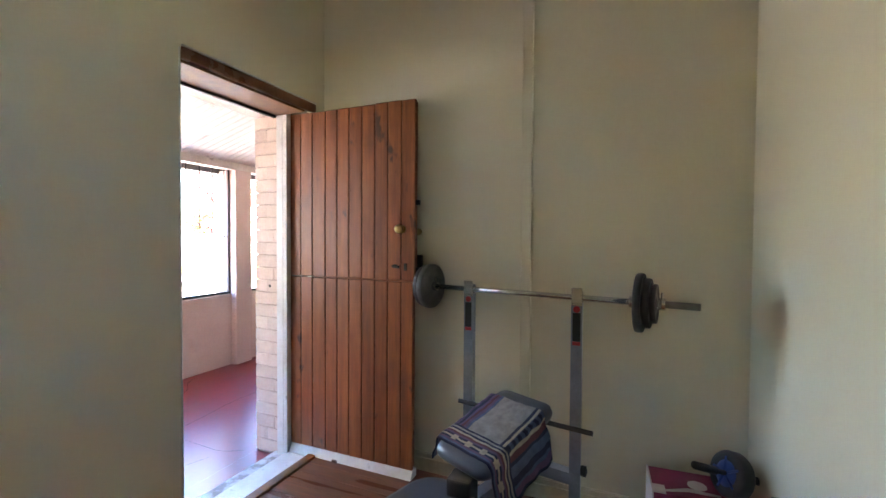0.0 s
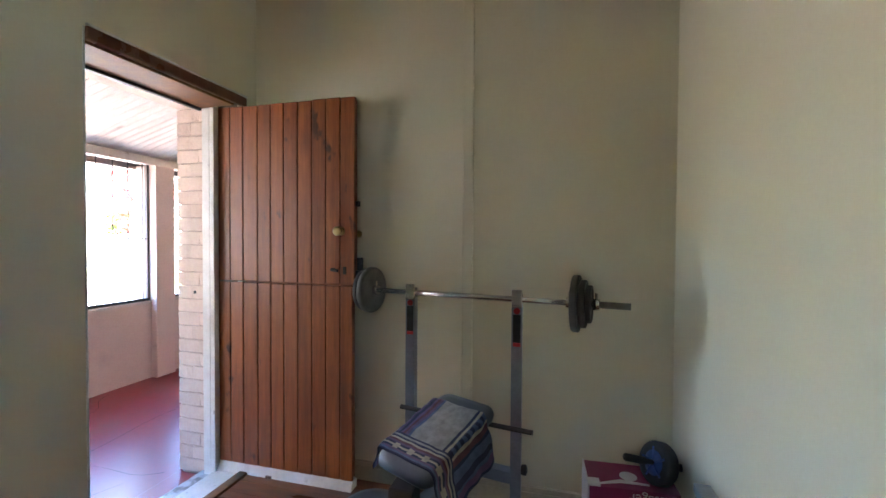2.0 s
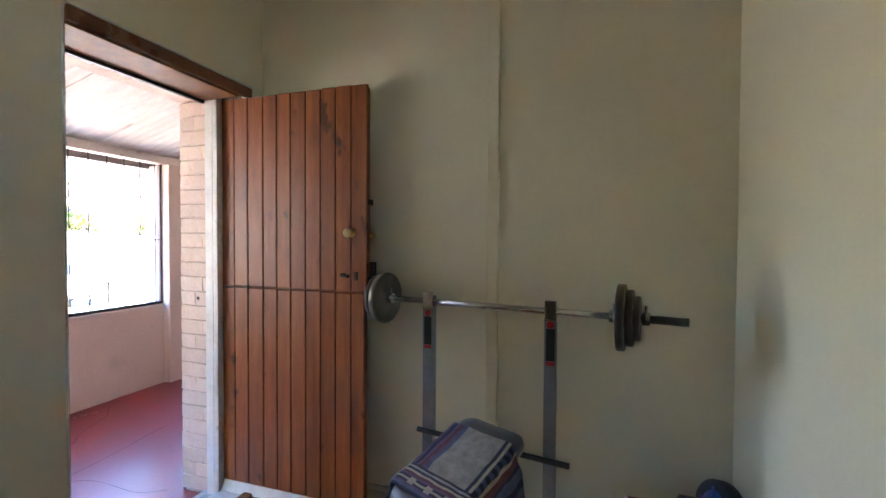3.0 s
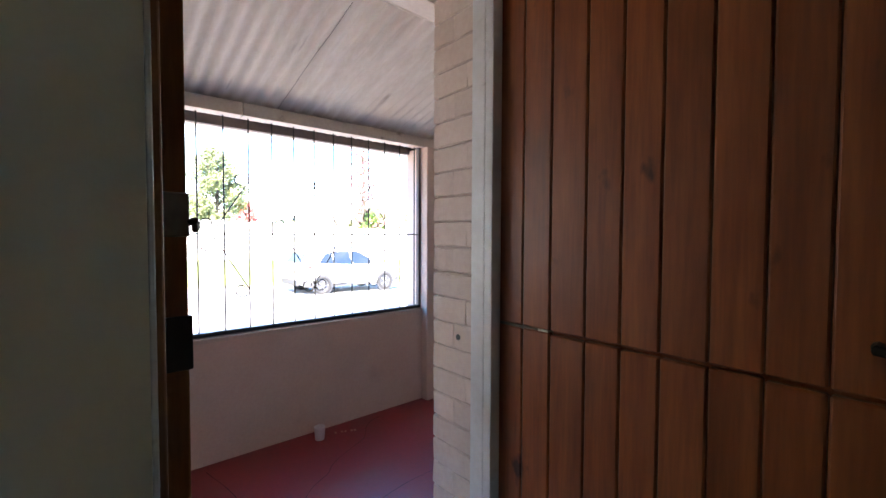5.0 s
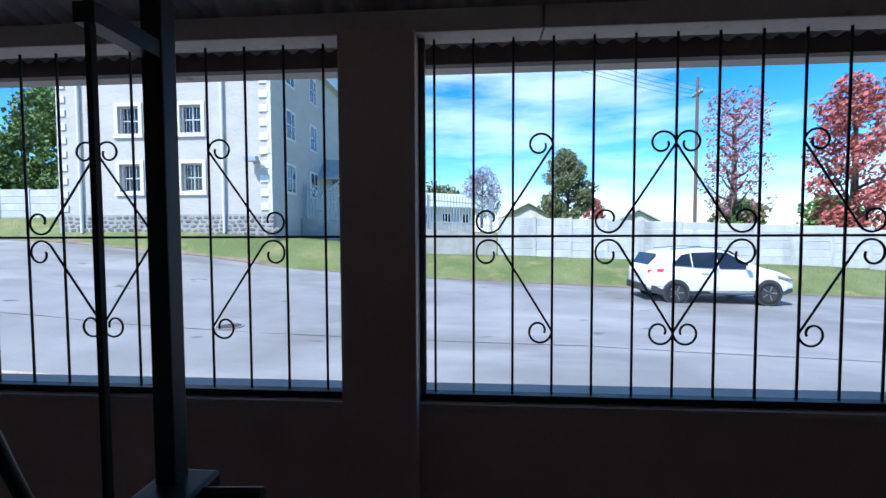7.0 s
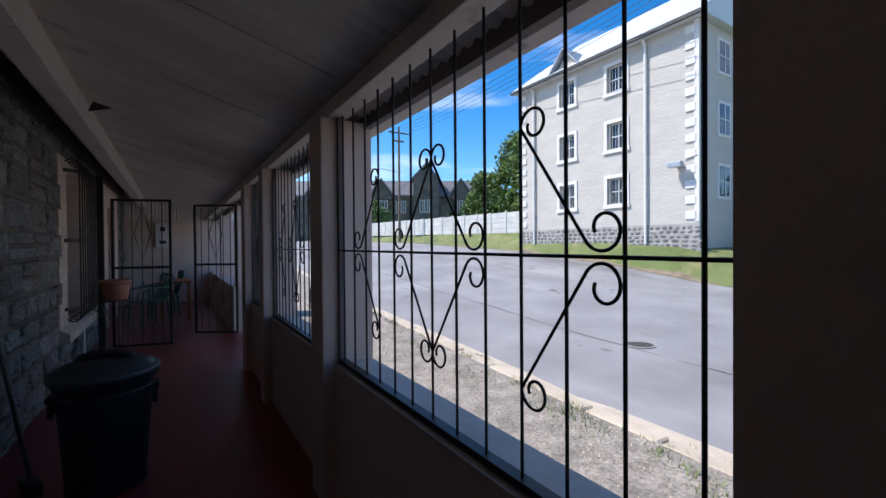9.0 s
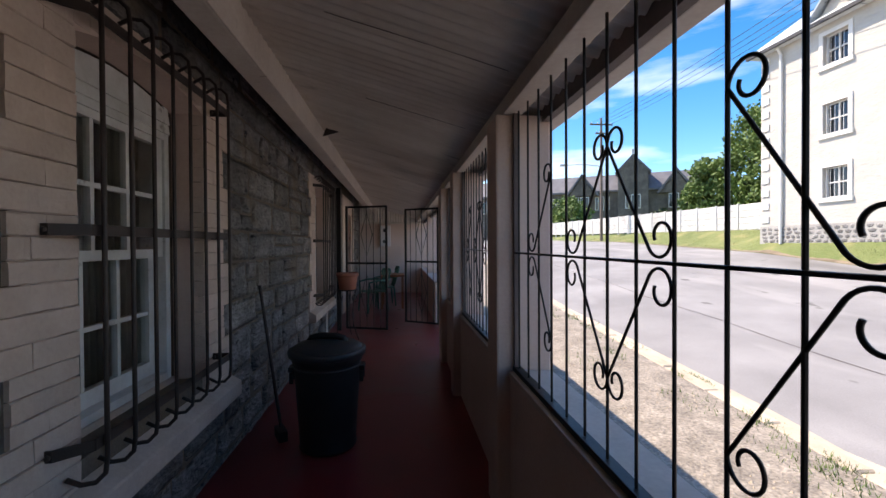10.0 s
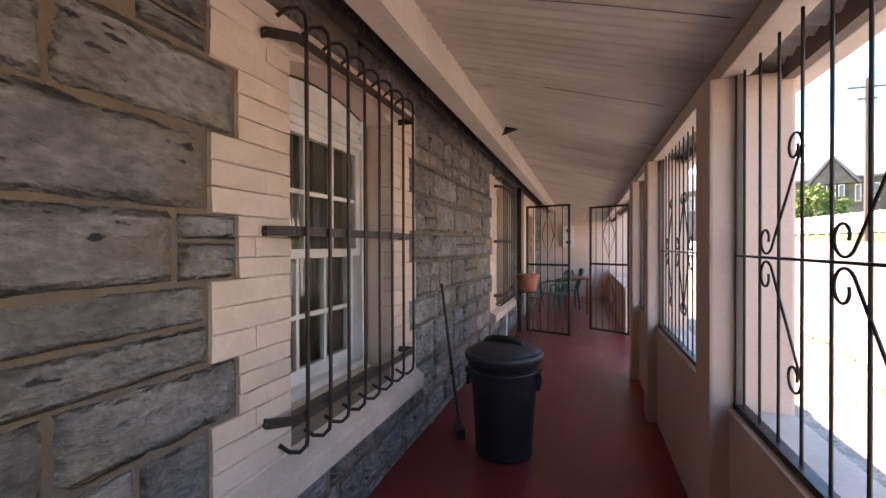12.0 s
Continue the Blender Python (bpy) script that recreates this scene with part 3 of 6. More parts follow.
def stone_mesh(k):
    """A split-faced stone of unit size: ragged rim, flat chipped facets at different tilts."""
    rng = random.Random(100 + k)
    bm = bmesh.new()
    nx, nz = 13, 7
    tilt_y, tilt_z = rng.uniform(-0.008, 0.008), rng.uniform(-0.010, 0.010)
    chips = [(rng.uniform(-0.5, 0.5), rng.uniform(-0.5, 0.5), rng.uniform(-0.009, 0.006), rng.uniform(-0.04, 0.04), rng.uniform(-0.035, 0.035)) for _ in range(6)]
    grid = []
    for j in range(nz + 1):
        row = []
        for i in range(nx + 1):
            u, v = i / nx - 0.5, j / nz - 0.5
            rim_y, rim_z = i in (0, nx), j in (0, nz)
            cu, cv, lift, su, sv = min(chips, key=lambda c: (u - c[0]) ** 2 * 2.5 + (v - c[1]) ** 2)
            facet = lift + su * (u - cu) + sv * (v - cv) + 0.003 * noise.noise((u * 7 + k, v * 9, k * 3))
            x = 0.003 + rng.uniform(-0.003, 0.003) if rim_y or rim_z else min(-0.008 + facet + tilt_y * u + tilt_z * v, -0.001)
            row.append(bm.verts.new((x, u + (0.014 * noise.noise((v * 4, k, i)) if rim_y else 0), v + (0.026 * noise.noise((u * 5, k, j + 3)) if rim_z else 0))))
        grid.append(row)
    for j in range(nz):
        for i in range(nx):
            bm.faces.new((grid[j][i], grid[j][i + 1], grid[j + 1][i + 1], grid[j + 1][i]))
    rim = [grid[0][i] for i in range(nx + 1)] + [grid[j][nx] for j in range(1, nz + 1)] + [grid[nz][i] for i in range(nx - 1, -1, -1)] + [grid[j][0] for j in range(nz - 1, 0, -1)]
    back_rim = [bm.verts.new((0.04, v.co.y * 1.01, v.co.z * 1.01)) for v in rim]
    for i in range(len(rim)):
        j = (i + 1) % len(rim)
        bm.faces.new((rim[i], back_rim[i], back_rim[j], rim[j]))
    ob = link("stone", bm, STONE, True)
    me = ob.data
    bpy.data.objects.remove(ob)
    return me


STONES = [stone_mesh(k) for k in range(14)]


BEDS = (-0.24, 0.01, 0.195, 0.375, 0.774, 0.985, 1.254, 1.475, 1.74, 1.985, 2.30, 2.49, 2.70)


def quoin_reach(k):
    """How far the painted brick reaches from an opening in one bed: long and short in turn."""
    return 0.268 if k % 2 == 0 else 0.382


def lay_stones(y0, y1, z0, z1):
    y = y1
    while y - y0 > 0.08:
        w = min(stone_rng.choice((0.24, 0.34, 0.44, 0.54, 0.66)), y - y0)
        if y - w - y0 < 0.16:
            w = y - y0
        split = z1 - z0 > 0.3 or (stone_rng.random() < 0.35 and z1 - z0 > 0.2)
        cuts = [z0, z0 + (z1 - z0) * stone_rng.uniform(0.22, 0.6), z1] if split else [z0, z1]
        for a, b in zip(cuts, cuts[1:]):
            ob = new("stone", stone_rng.choice(STONES))
            ob.parent = wall_front
            ob.matrix_basis = Matrix.Translation((XW + stone_rng.uniform(0.0, 0.010), y - w / 2, (a + b) / 2)) @ Matrix.Rotation(radians(stone_rng.uniform(-0.6, 0.6)), 4, "X") @ Matrix.Diagonal((1, w - 0.018, b - a - 0.013, 1))
        y -= w


for course, (z0, z1) in enumerate(zip(BEDS, BEDS[1:])):
    blocked = [(DOOR[0] - 0.28, DOOR[1] + 0.28), (-8.9, -6.85)]
    for shift in (0.0, WIN_SHIFT):
        if 0.5 < z1 < 2.4:
            blocked.append((WIN[0] + shift - quoin_reach(course) + 0.02, WIN[1] + shift + quoin_reach(course)))
    at = -10.5
    for a, b in sorted(blocked):
        if a - at > 0.1:
            lay_stones(at, a, z0, z1)
        at = b
    lay_stones(at, 3.4, z0, z1)

# painted bricks round the openings
BRICK_MESH = {}


def brick(parent, x0, x1, y0, y1, z0, z1):
    """One painted brick with lumpy faces and soft bed edges, sharing a few meshes by size."""
    size = tuple(round(v, 3) for v in (x1 - x0, y1 - y0, z1 - z0)) + (stone_rng.randrange(4),)
    if size not in BRICK_MESH:
        rng = random.Random(str(size))
        sx, sy, sz = size[0] / 2, size[1] / 2, size[2] / 2
        bm = bmesh.new()
        c = 0.0035
        long_y = sy > sx
        n = 4
        rings = []
        for i in range(n):
            f = i / (n - 1) * 2 - 1
            sink = 0.0012 if abs(f) == 1 else 0.0
            a, b = (sx, sz) if long_y else (sy, sz)
            outline = [(-a + c, -b), (a - c, -b), (a, -b + c), (a, b - c), (a - c, b), (-a + c, b), (-a, b - c), (-a, -b + c)]
            ring = []
            for p, q in outline:
                p, q = p + rng.uniform(-0.0022, 0.0022) - math.copysign(sink, p), q + rng.uniform(-0.0018, 0.0018)
                ring.append(bm.verts.new((p, f * sy, q) if long_y else (f * sx, p, q)))
            rings.append(ring)
        for lo, hi in zip(rings, rings[1:]):
            for k in range(8):
                bm.faces.new((lo[k], lo[(k + 1) % 8], hi[(k + 1) % 8], hi[k]))
        bm.faces.new(rings[0])
        bm.faces.new(rings[-1])
        ob = link("brick", bm, PINK_BRICK)
        BRICK_MESH[size] = ob.data
        bpy.data.objects.remove(ob)
    ob = new("brick", BRICK_MESH[size])
    ob.parent = parent
    ob.matrix_basis = pose((x0 + x1) / 2 + stone_rng.uniform(-0.0015, 0.0015), (y0 + y1) / 2, (z0 + z1) / 2, stone_rng.uniform(-0.7, 0.7), 0, 0)


surround = structure("wall_window_surround", pierced(-0.42, -0.395, WIN[0] - 0.24, WIN[1] + 0.25, 0.38, 2.29, [(WIN[0], WIN[1], 0.44, 2.25)]), BRICK_JOINT, "cream painted brick window surround")
surround_2 = structure("wall_window_surround_2", pierced(-0.42, -0.395, WIN[0] + WIN_SHIFT - 0.235, WIN[1] + WIN_SHIFT + 0.25, 0.38, 2.29, [(WIN[0] + WIN_SHIFT, WIN[1] + WIN_SHIFT, 0.44, 2.25)]), BRICK_JOINT, "cream painted brick window surround")
for holder, shift in ((surround, 0.0), (surround_2, WIN_SHIFT)):
    for k, (z0, z1) in enumerate(zip(BEDS, BEDS[1:])):
        if k < 3 or z1 > 2.4:
            continue
        count = 5 if z1 - z0 > 0.35 else 4 if z1 - z0 > 0.3 else 3
        reach, high = quoin_reach(k), (z1 - z0) / count
        for c in range(count):
            a = z0 + high * c
            cuts = (0.0, reach) if (c + k) % 3 == 0 else (0.0, 0.13 + 0.06 * ((c + k) % 2), reach)
            for p, q in zip(cuts, cuts[1:]):
                brick(holder, XW - 0.010, -0.36, WIN[1] + shift + (p + 0.0002 if p else -0.004), WIN[1] + shift + q - 0.0002, a + 0.0015, a + high - 0.0015)
                brick(holder, XW - 0.010, -0.36, WIN[0] + shift - q + 0.0002, WIN[0] + shift - (p + 0.0002 if p else -0.004), a + 0.0015, a + high - 0.0015)
    arch = [(WIN[0] + shift + (WIN[1] - WIN[0]) * m / 16, 2.128 + 0.075 * (1 - (m / 8 - 1) ** 2)) for m in range(17)]
    part("soffit", prism(bmesh.new(), [(WIN[0] + shift, 2.29)] + arch + [(WIN[1] + shift, 2.29)], 0, -0.430, -0.256), PINK_PLASTER, holder, "plastered arch over the window")
    part("reveal", boxes((-0.362, -0.26, WIN[1] + shift - 0.006, WIN[1] + shift + 0.02, 0.5, 2.2), (-0.362, -0.26, WIN[0] + shift - 0.02, WIN[0] + shift + 0.006, 0.5, 2.2), bevel=0.003), PINK_PLASTER, holder, "smooth plastered window reveal")
    for k in range(12):
        a = WIN[0] + shift + (WIN[1] - WIN[0]) * k / 12
        b = WIN[0] + shift + (WIN[1] - WIN[0]) * (k + 1) / 12
        f = (k + 0.5) / 6 - 1
        brick(holder, XW - 0.010, -0.41, a + 0.0006, b - 0.0006, 2.145 + 0.07 * (1 - f * f), 2.298)
reveal = structure("wall_door_reveal", boxes((-0.41, -0.23, 2.492, 2.515, -0.03, 2.06), (-0.41, -0.25, 1.685, 1.698, -0.03, 2.06)), BRICK_JOINT, "white painted brick door reveal")
for c in range(27):
    z0 = -0.02 + 0.077 * c
    rows = [(-0.43, -0.335), (-0.335, -0.228)] if c % 3 == 1 else [(-0.43, -0.28), (-0.28, -0.228)] if c % 3 == 2 else [(-0.43, -0.228)]
    for xa, xb in rows:
        brick(reveal, xa + 0.0006, xb - 0.0006, 2.487, 2.52, z0 + 0.002, z0 + 0.075)
        brick(reveal, xa + 0.0006, xb - 0.0006, 1.68, 1.702, z0 + 0.002, z0 + 0.075)
    for s, d in ((2.50, 1), (1.70, -1)):
        y = s
        for w in ((0.11, 0.12) if c % 2 else (0.22,)):
            a, b = (y, y + w) if d > 0 else (y - w, y)
            brick(reveal, XW - 0.01, -0.38, a + (0.024 if d > 0 else 0.003), b - (0.003 if d > 0 else 0.024), z0 + 0.002, z0 + 0.075)
            y += w * d
part("bolt_hole", lathe(bmesh.new(), [(0.009, 0), (0.009, 0.002), (0.002, 0.002)], 14, pose(-0.31, 2.4865, 1.02, 90)), BLACK_PLASTIC, reveal, "dark bolt hole")
structure("wall_far_surround", boxes((-0.44, -0.39, -7.35, -6.85, -0.03, 2.4), (-0.44, -0.39, -8.9, -8.4, -0.03, 2.4), (-0.44, -0.39, -8.4, -7.35, 2.05, 2.4)), PINK_BRICK, "cream painted surround of a far door")
far_door = thing("far_door", (-0.40, -7.87, -0.03), "dark closed timber door in the stone wall", "door")
part("leaf", boxes((-0.02, 0.02, -0.525, 0.525, 0, 2.08), bevel=0.006), TRIM_BROWN, far_door)
part("handle", tube(bmesh.new(), [(-0.03, 0.42, 1.0), (-0.06, 0.42, 1.0), (-0.06, 0.32, 1.0)], 0.009), BRASS, far_door)


# ---- street ----
def smooth(f):
    f = min(max(f, 0.0), 1.0)
    return f * f * (3 - 2 * f)


def between(v, rows):
    for (a, p), (b, q) in zip(rows, rows[1:]):
        if v <= b:
            return p + (q - p) * min(max((v - a) / (b - a), 0), 1)
    return rows[-1][1]


def road_z(y):
    return between(y, [(-400, 2.2), (-60, 1.75), (-30, 0.55), (-10, -0.52), (-2, -0.80), (4, -0.82), (30, -1.4), (60, -1.8), (400, -2.2)])


def bank_z(y):
    return between(y, [(-400, 2.8), (-54, 2.6), (-20, 2.15), (-17, 1.62), (-7, 1.18), (0, 0.16), (5, 0.06), (19, -0.42), (30, -1.2), (60, -1.7), (400, -2.0)])


def far_edge_z(y):
    return between(y, [(-400, 2.5), (-60, 2.0), (-30, 1.46), (-16, 0.90), (-9.5, 0.33), (-5.5, -0.20), (0, -0.55), (6, -0.78), (14, -1.05), (30, -1.5), (60, -1.8), (400, -2.2)])


def ground_z(u, y):
    if u > -5.62:
        return road_z(y) + 0.09
    if u > -17.6:
        f = (-5.62 - u) / 11.98
        return road_z(y) * (1 - f) + far_edge_z(y) * f + 0.05 * (1 - ((u + 11.6) / 6.0) ** 2)
    f = smooth((-17.6 - u) / between(y, [(-19, 3.6), (-17, 0.9), (-7, 0.9), (-3, 3.6)]))
    return far_edge_z(y) + (bank_z(y) - far_edge_z(y)) * f + 0.05 * noise.noise((u * 0.4, y * 0.3, 0)) * (1 if u < -18 else 0)


U = [400, 120, 40, 10, 2, -1, -2.2, -2.6, -3.2, -3.9, -4.6, -5.3, -5.61, -5.63, -6.2, -7.5, -9, -11, -13, -15, -16.5, -17.4, -17.6, -18.0, -18.4, -18.8, -19.2, -19.6, -20, -20.5, -21.2, -22, -23, -25, -28, -35, -50, -80, -140, -300, -700]
Y = [-700, -300, -150, -100, -80, -65] + [-54 + 1.5 * k for k in range(74)] + [60, 75, 100, 150, 300, 700]
gm = bpy.data.meshes.new("ground")
gverts = [(u + 0.05 * min(max(y, -120), 120), y, ground_z(u, y)) for y in Y for u in U]
gfaces, gslots = [], []
for j in range(len(Y) - 1):
    for i in range(len(U) - 1):
        a = j * len(U) + i
        gfaces.append((a, a + 1, a + 1 + len(U), a + len(U)))
        mid = (U[i] + U[i + 1]) / 2
        gslots.append(0 if mid > -5.62 else 1 if mid > -17.5 else 2)
gm.from_pydata(gverts, [], gfaces)
for mat in (GRAVEL, ASPHALT, GRASS):
    gm.materials.append(mat)
gm.polygons.foreach_set("material_index", gslots)
tagged(new("ground", gm), "gravel verge, worn grey asphalt road and grass bank", kind="structure")

kerb = new("kerb")
tagged(kerb, "weathered sandy concrete kerb stones", kind="structure")
kerb_bm = block(bmesh.new(), -0.11, 0.11, -0.485, 0.485, -0.2, 0.015)
bmesh.ops.bevel(kerb_bm, geom=list(kerb_bm.edges), offset=0.02, segments=1, affect="EDGES")
kerb_ob = link("kerb_stone", kerb_bm, KERB)
kerb_mesh = kerb_ob.data
bpy.data.objects.remove(kerb_ob)
for k in range(52):
    y = -36 + k
    ob = new("kerb_stone", kerb_mesh)
    ob.parent = kerb
    z0, z1 = ground_z(-5.5, y - 0.5), ground_z(-5.5, y + 0.5)
    ob.matrix_basis = pose(-5.66 + 0.05 * y + random.uniform(-0.012, 0.012), y, (z0 + z1) / 2 + random.uniform(-0.008, 0.006), math.degrees(math.atan2(z1 - z0, 1.0)), 0, -2.9 + random.uniform(-0.5, 0.5))
gutter = bmesh.new()
rows = []
for k in range(60):
    y = -40 + k
    z = road_z(y) + 0.012
    rows.append([gutter.verts.new((u + 0.05 * y + 0.05 * noise.noise((y, u, 3)), y, z + (0.03 if u > -6 else 0))) for u in (-5.77, -6.25)])
for a, b in zip(rows, rows[1:]):
    gutter.faces.new((a[0], a[1], b[1], b[0]))
structure("road_gutter", gutter, KERB, "sandy grit along the kerb")
edge_strip, edge_rows = bmesh.new(), []
for k in range(150):
    y = -42 + 0.5 * k
    wide = 0.22 + 0.16 * noise.noise((y * 0.6, 4, 1))
    edge_rows.append([edge_strip.verts.new((u + 0.05 * y, y, ground_z(u, y) + 0.012)) for u in (-17.42 + 0.06 * noise.noise((y * 0.9, 2, 7)), -17.50, -17.58 - wide)])
for a, b in zip(edge_rows, edge_rows[1:]):
    for p in range(2):
        edge_strip.faces.new((a[p], a[p + 1], b[p + 1], b[p]))
structure("road_edge", edge_strip, VERGE_DIRT, "bare brown dirt along the far road edge")
cover = thing("manhole_cover", (-9.0, -2.9, ground_z(-8.85, -2.9) + 0.004), "round iron manhole cover set in the asphalt", "manhole cover")
part("lid", lathe(bmesh.new(), [(0.24, 0), (0.24, 0.006), (0.22, 0.008), (0.01, 0.008)]), PLATE_DARK, cover)
part("rim", lathe(bmesh.new(), [(0.29, -0.01), (0.29, 0.005), (0.245, 0.006), (0.245, -0.01)]), ASPHALT, cover)


def blades(name, spots, height, mat, label, lean=0.6):
    """Many small grass blades as one loose sheet of triangles."""
    verts, faces = [], []
    rng = random.Random(len(spots))
    for x, y, z in spots:
        h, a = height * rng.uniform(0.5, 1.2), rng.uniform(0, math.tau)
        w = 0.10 * h
        dx, dy = math.cos(a), math.sin(a)
        i = len(verts)
        verts += [(x - dy * w, y + dx * w, z - 0.01), (x + dy * w, y - dx * w, z - 0.01), (x + dx * h * lean * rng.random(), y + dy * h * lean * rng.random(), z + h)]
        faces.append((i, i + 1, i + 2))
    me = bpy.data.meshes.new(name)
    me.from_pydata(verts, [], faces)
    me.materials.append(mat)
    return tagged(new(name, me), label, name.replace("_", " "), kind="stuff")


grass_rng = random.Random(3)
spots = []
for _ in range(16000):
    u, y = -17.7 - 4.2 * grass_rng.random() ** 0.8, grass_rng.uniform(-38, 32)
    x = u + 0.05 * y
    if x < -18.7 and -17.2 < y < -6.5:
        continue
    spots.append((x, y, ground_z(u, y)))
blades("bank_grass", spots, 0.09, GRASS, "short green and straw grass on the bank")
weeds = []
for cx, cy, n, r in ((-5.72, -1.6, 160, 0.16), (-5.8, -2.6, 200, 0.2), (-5.95, -4.1, 260, 0.22), (-5.3, -3.2, 70, 0.3), (-5.2, -1.2, 50, 0.25), (-6.0, -5.8, 90, 0.25), (-6.15, -8.2, 90, 0.3), (-5.6, -6.4, 60, 0.3), (-5.75, -0.2, 60, 0.2), (-5.6, 0.9, 60, 0.2), (-4.6, -4.9, 40, 0.3), (-3.3, -7.6, 700, 0.8), (-3.4, -6.4, 300, 0.5)):
    for _ in range(n):
        a, d = grass_rng.uniform(0, math.tau), r * math.sqrt(grass_rng.random())
        x, y = cx + math.cos(a) * d, cy + math.sin(a) * d * 1.6
        weeds.append((x, y, ground_z(x - 0.05 * y, y)))
for _ in range(30):
    cy, cu = grass_rng.uniform(-13, 2.5), grass_rng.choice((-5.45, -5.30, -5.10, -5.72))
    for _ in range(grass_rng.randrange(20, 90)):
        a, d = grass_rng.uniform(0, math.tau), 0.22 * math.sqrt(grass_rng.random())
        y = cy + math.sin(a) * d * 1.8
        u = cu + math.cos(a) * d * 0.5
        weeds.append((u + 0.05 * y, y, ground_z(u, y)))
blades("kerb_weeds", weeds, 0.065, LEAF["green"], "green weeds growing along the kerb", 1.2)
road_crack, crack_row = bmesh.new(), []
for k in range(160):
    y = -38 + 0.32 * k
    u = -8.55 + 0.09 * noise.noise((y * 0.35, 3, 0)) + 0.03 * noise.noise((y * 2.5, 8, 0))
    w = 0.012 + 0.010 * noise.noise((y * 1.3, 5, 0))
    crack_row.append([road_crack.verts.new((u + d * w + 0.05 * y, y, ground_z(u, y) + 0.004)) for d in (-1, 1)])
for a, b in zip(crack_row, crack_row[1:]):
    road_crack.faces.new((a[0], a[1], b[1], b[0]))
structure("road_crack", road_crack, CRACK, "long dark crack along the asphalt road")
pebbles_v, pebbles_f = [], []
for _ in range(5000):
    x, y = grass_rng.uniform(-5.55, -2.5), grass_rng.uniform(-11, 2.0)
    s = 0.006 + 0.016 * grass_rng.random() ** 3
    z = ground_z(-4, y)
    i = len(pebbles_v)
    ang = grass_rng.uniform(0, 3)
    for k in range(4):
        pebbles_v.append((x + s * math.cos(ang + k * math.pi / 2) * grass_rng.uniform(0.7, 1.2), y + s * math.sin(ang + k * math.pi / 2) * grass_rng.uniform(0.7, 1.2), z - 0.002))
    pebbles_v.append((x, y, z + s * 0.8))
    pebbles_f += [(i + k, i + (k + 1) % 4, i + 4) for k in range(4)]
pm = bpy.data.meshes.new("gravel")
pm.from_pydata(pebbles_v, [], pebbles_f)
pm.materials.append(KERB)
tagged(new("gravel", pm), "loose sandy gravel on the verge", "gravel", kind="stuff")

# ---- apartment building across the road ----
BX, BY0, BY1 = -19.0, -16.9, -6.75
apartments = thing("apartment_building", (0, 0, 0), "three-storey grey-cream apartment block with a rubble stone plinth", "building")
WINDOWS = [(-13.4, z) for z in (3.8, 6.4, 9.2)] + [(-10.45, z) for z in (3.8, 6.4, 9.1)]
wall_bm = bmesh.new()
for a, b, holes in ((BY0, -13.9, []), (-13.9, -12.9, [(z - 0.62, z + 0.62) for z in (3.8, 6.4, 9.2)]), (-12.9, -10.95, []), (-10.95, -9.95, [(z - 0.62, z + 0.62) for z in (3.8, 6.4, 9.1)]), (-9.95, BY1, [])):
    at = 0.8
    for c, d in holes:
        block(wall_bm, BX - 0.35, BX, a, b, at, c)
        at = d
    block(wall_bm, BX - 0.35, BX, a, b, at, 10.35)
block(wall_bm, -30.0, BX - 0.35, BY1 - 0.35, BY1, 0.8, 10.35)
block(wall_bm, -30.0, BX - 0.35, BY0, BY0 + 0.35, 0.8, 10.35)
block(wall_bm, -30.0, -29.7, BY0, BY1, 0.8, 10.35)
part("wall", wall_bm, BUILDING_WALL, apartments)
roof_bm = bmesh.new()
prism(roof_bm, [(BX + 0.45, 10.25), (BX + 0.45, 10.38), (-24.5, 14.6), (-30.5, 10.38), (-30.5, 10.25)], 1, BY0 - 0.35, BY1 + 0.35)
part("roof", roof_bm, PALE_IRON_ROOF, apartments, "pale sheet metal roof")
gut = boxes((BX + 0.40, BX + 0.52, BY0 - 0.35, BY1 + 0.35, 10.2, 10.34))
part("gutter", gut, CAR_PLASTIC, apartments, "dark gutter")
gablet = prism(bmesh.new(), [(-14.35, 10.30), (-13.4, 11.35), (-12.45, 10.30)], 0, BX - 3.0, BX + 0.02)
part("gablet", gablet, BUILDING_WALL, apartments)
cap = bmesh.new()
for a, b in (((-14.55, 10.22), (-13.4, 11.50)), ((-12.25, 10.22), (-13.4, 11.50))):
    prism(cap, [a, b, (b[0], b[1] + 0.10), (a[0], a[1] + 0.10)], 0, BX - 3.2, BX + 0.35)
part("gablet_roof", cap, PALISADE, apartments, "blue-grey gablet roof")
for y in (-15.75, -8.95):
    part("downpipe", tube(bmesh.new(), [(BX + 0.3, y, 10.2), (BX + 0.10, y, 9.9), (BX + 0.10, y, 1.3)], 0.065), QUOIN_PAINT, apartments, "white downpipe")
part("corner_board", boxes((BX + 0.002, BX + 0.03, BY1 - 0.16, BY1 + 0.02, 2.2, 10.2)), QUOIN_PAINT, apartments)
quoin_bm = block(bmesh.new(), 0, 0.05, -0.21, 0.21, -0.16, 0.16)
bmesh.ops.bevel(quoin_bm, geom=list(quoin_bm.edges), offset=0.015, segments=1, affect="EDGES")
quoin_ob = link("quoin", quoin_bm, QUOIN_PAINT)
quoin_mesh = quoin_ob.data
bpy.data.objects.remove(quoin_ob)
for k in range(13):
    for y, d in ((BY1 - 0.25, -1), (BY0 + 0.20, 1)):
        ob = new("quoin", quoin_mesh)
        ob.parent = apartments
        ob.matrix_basis = pose(BX + 0.004, y + d * 0.06, 2.45 + 0.62 * k)
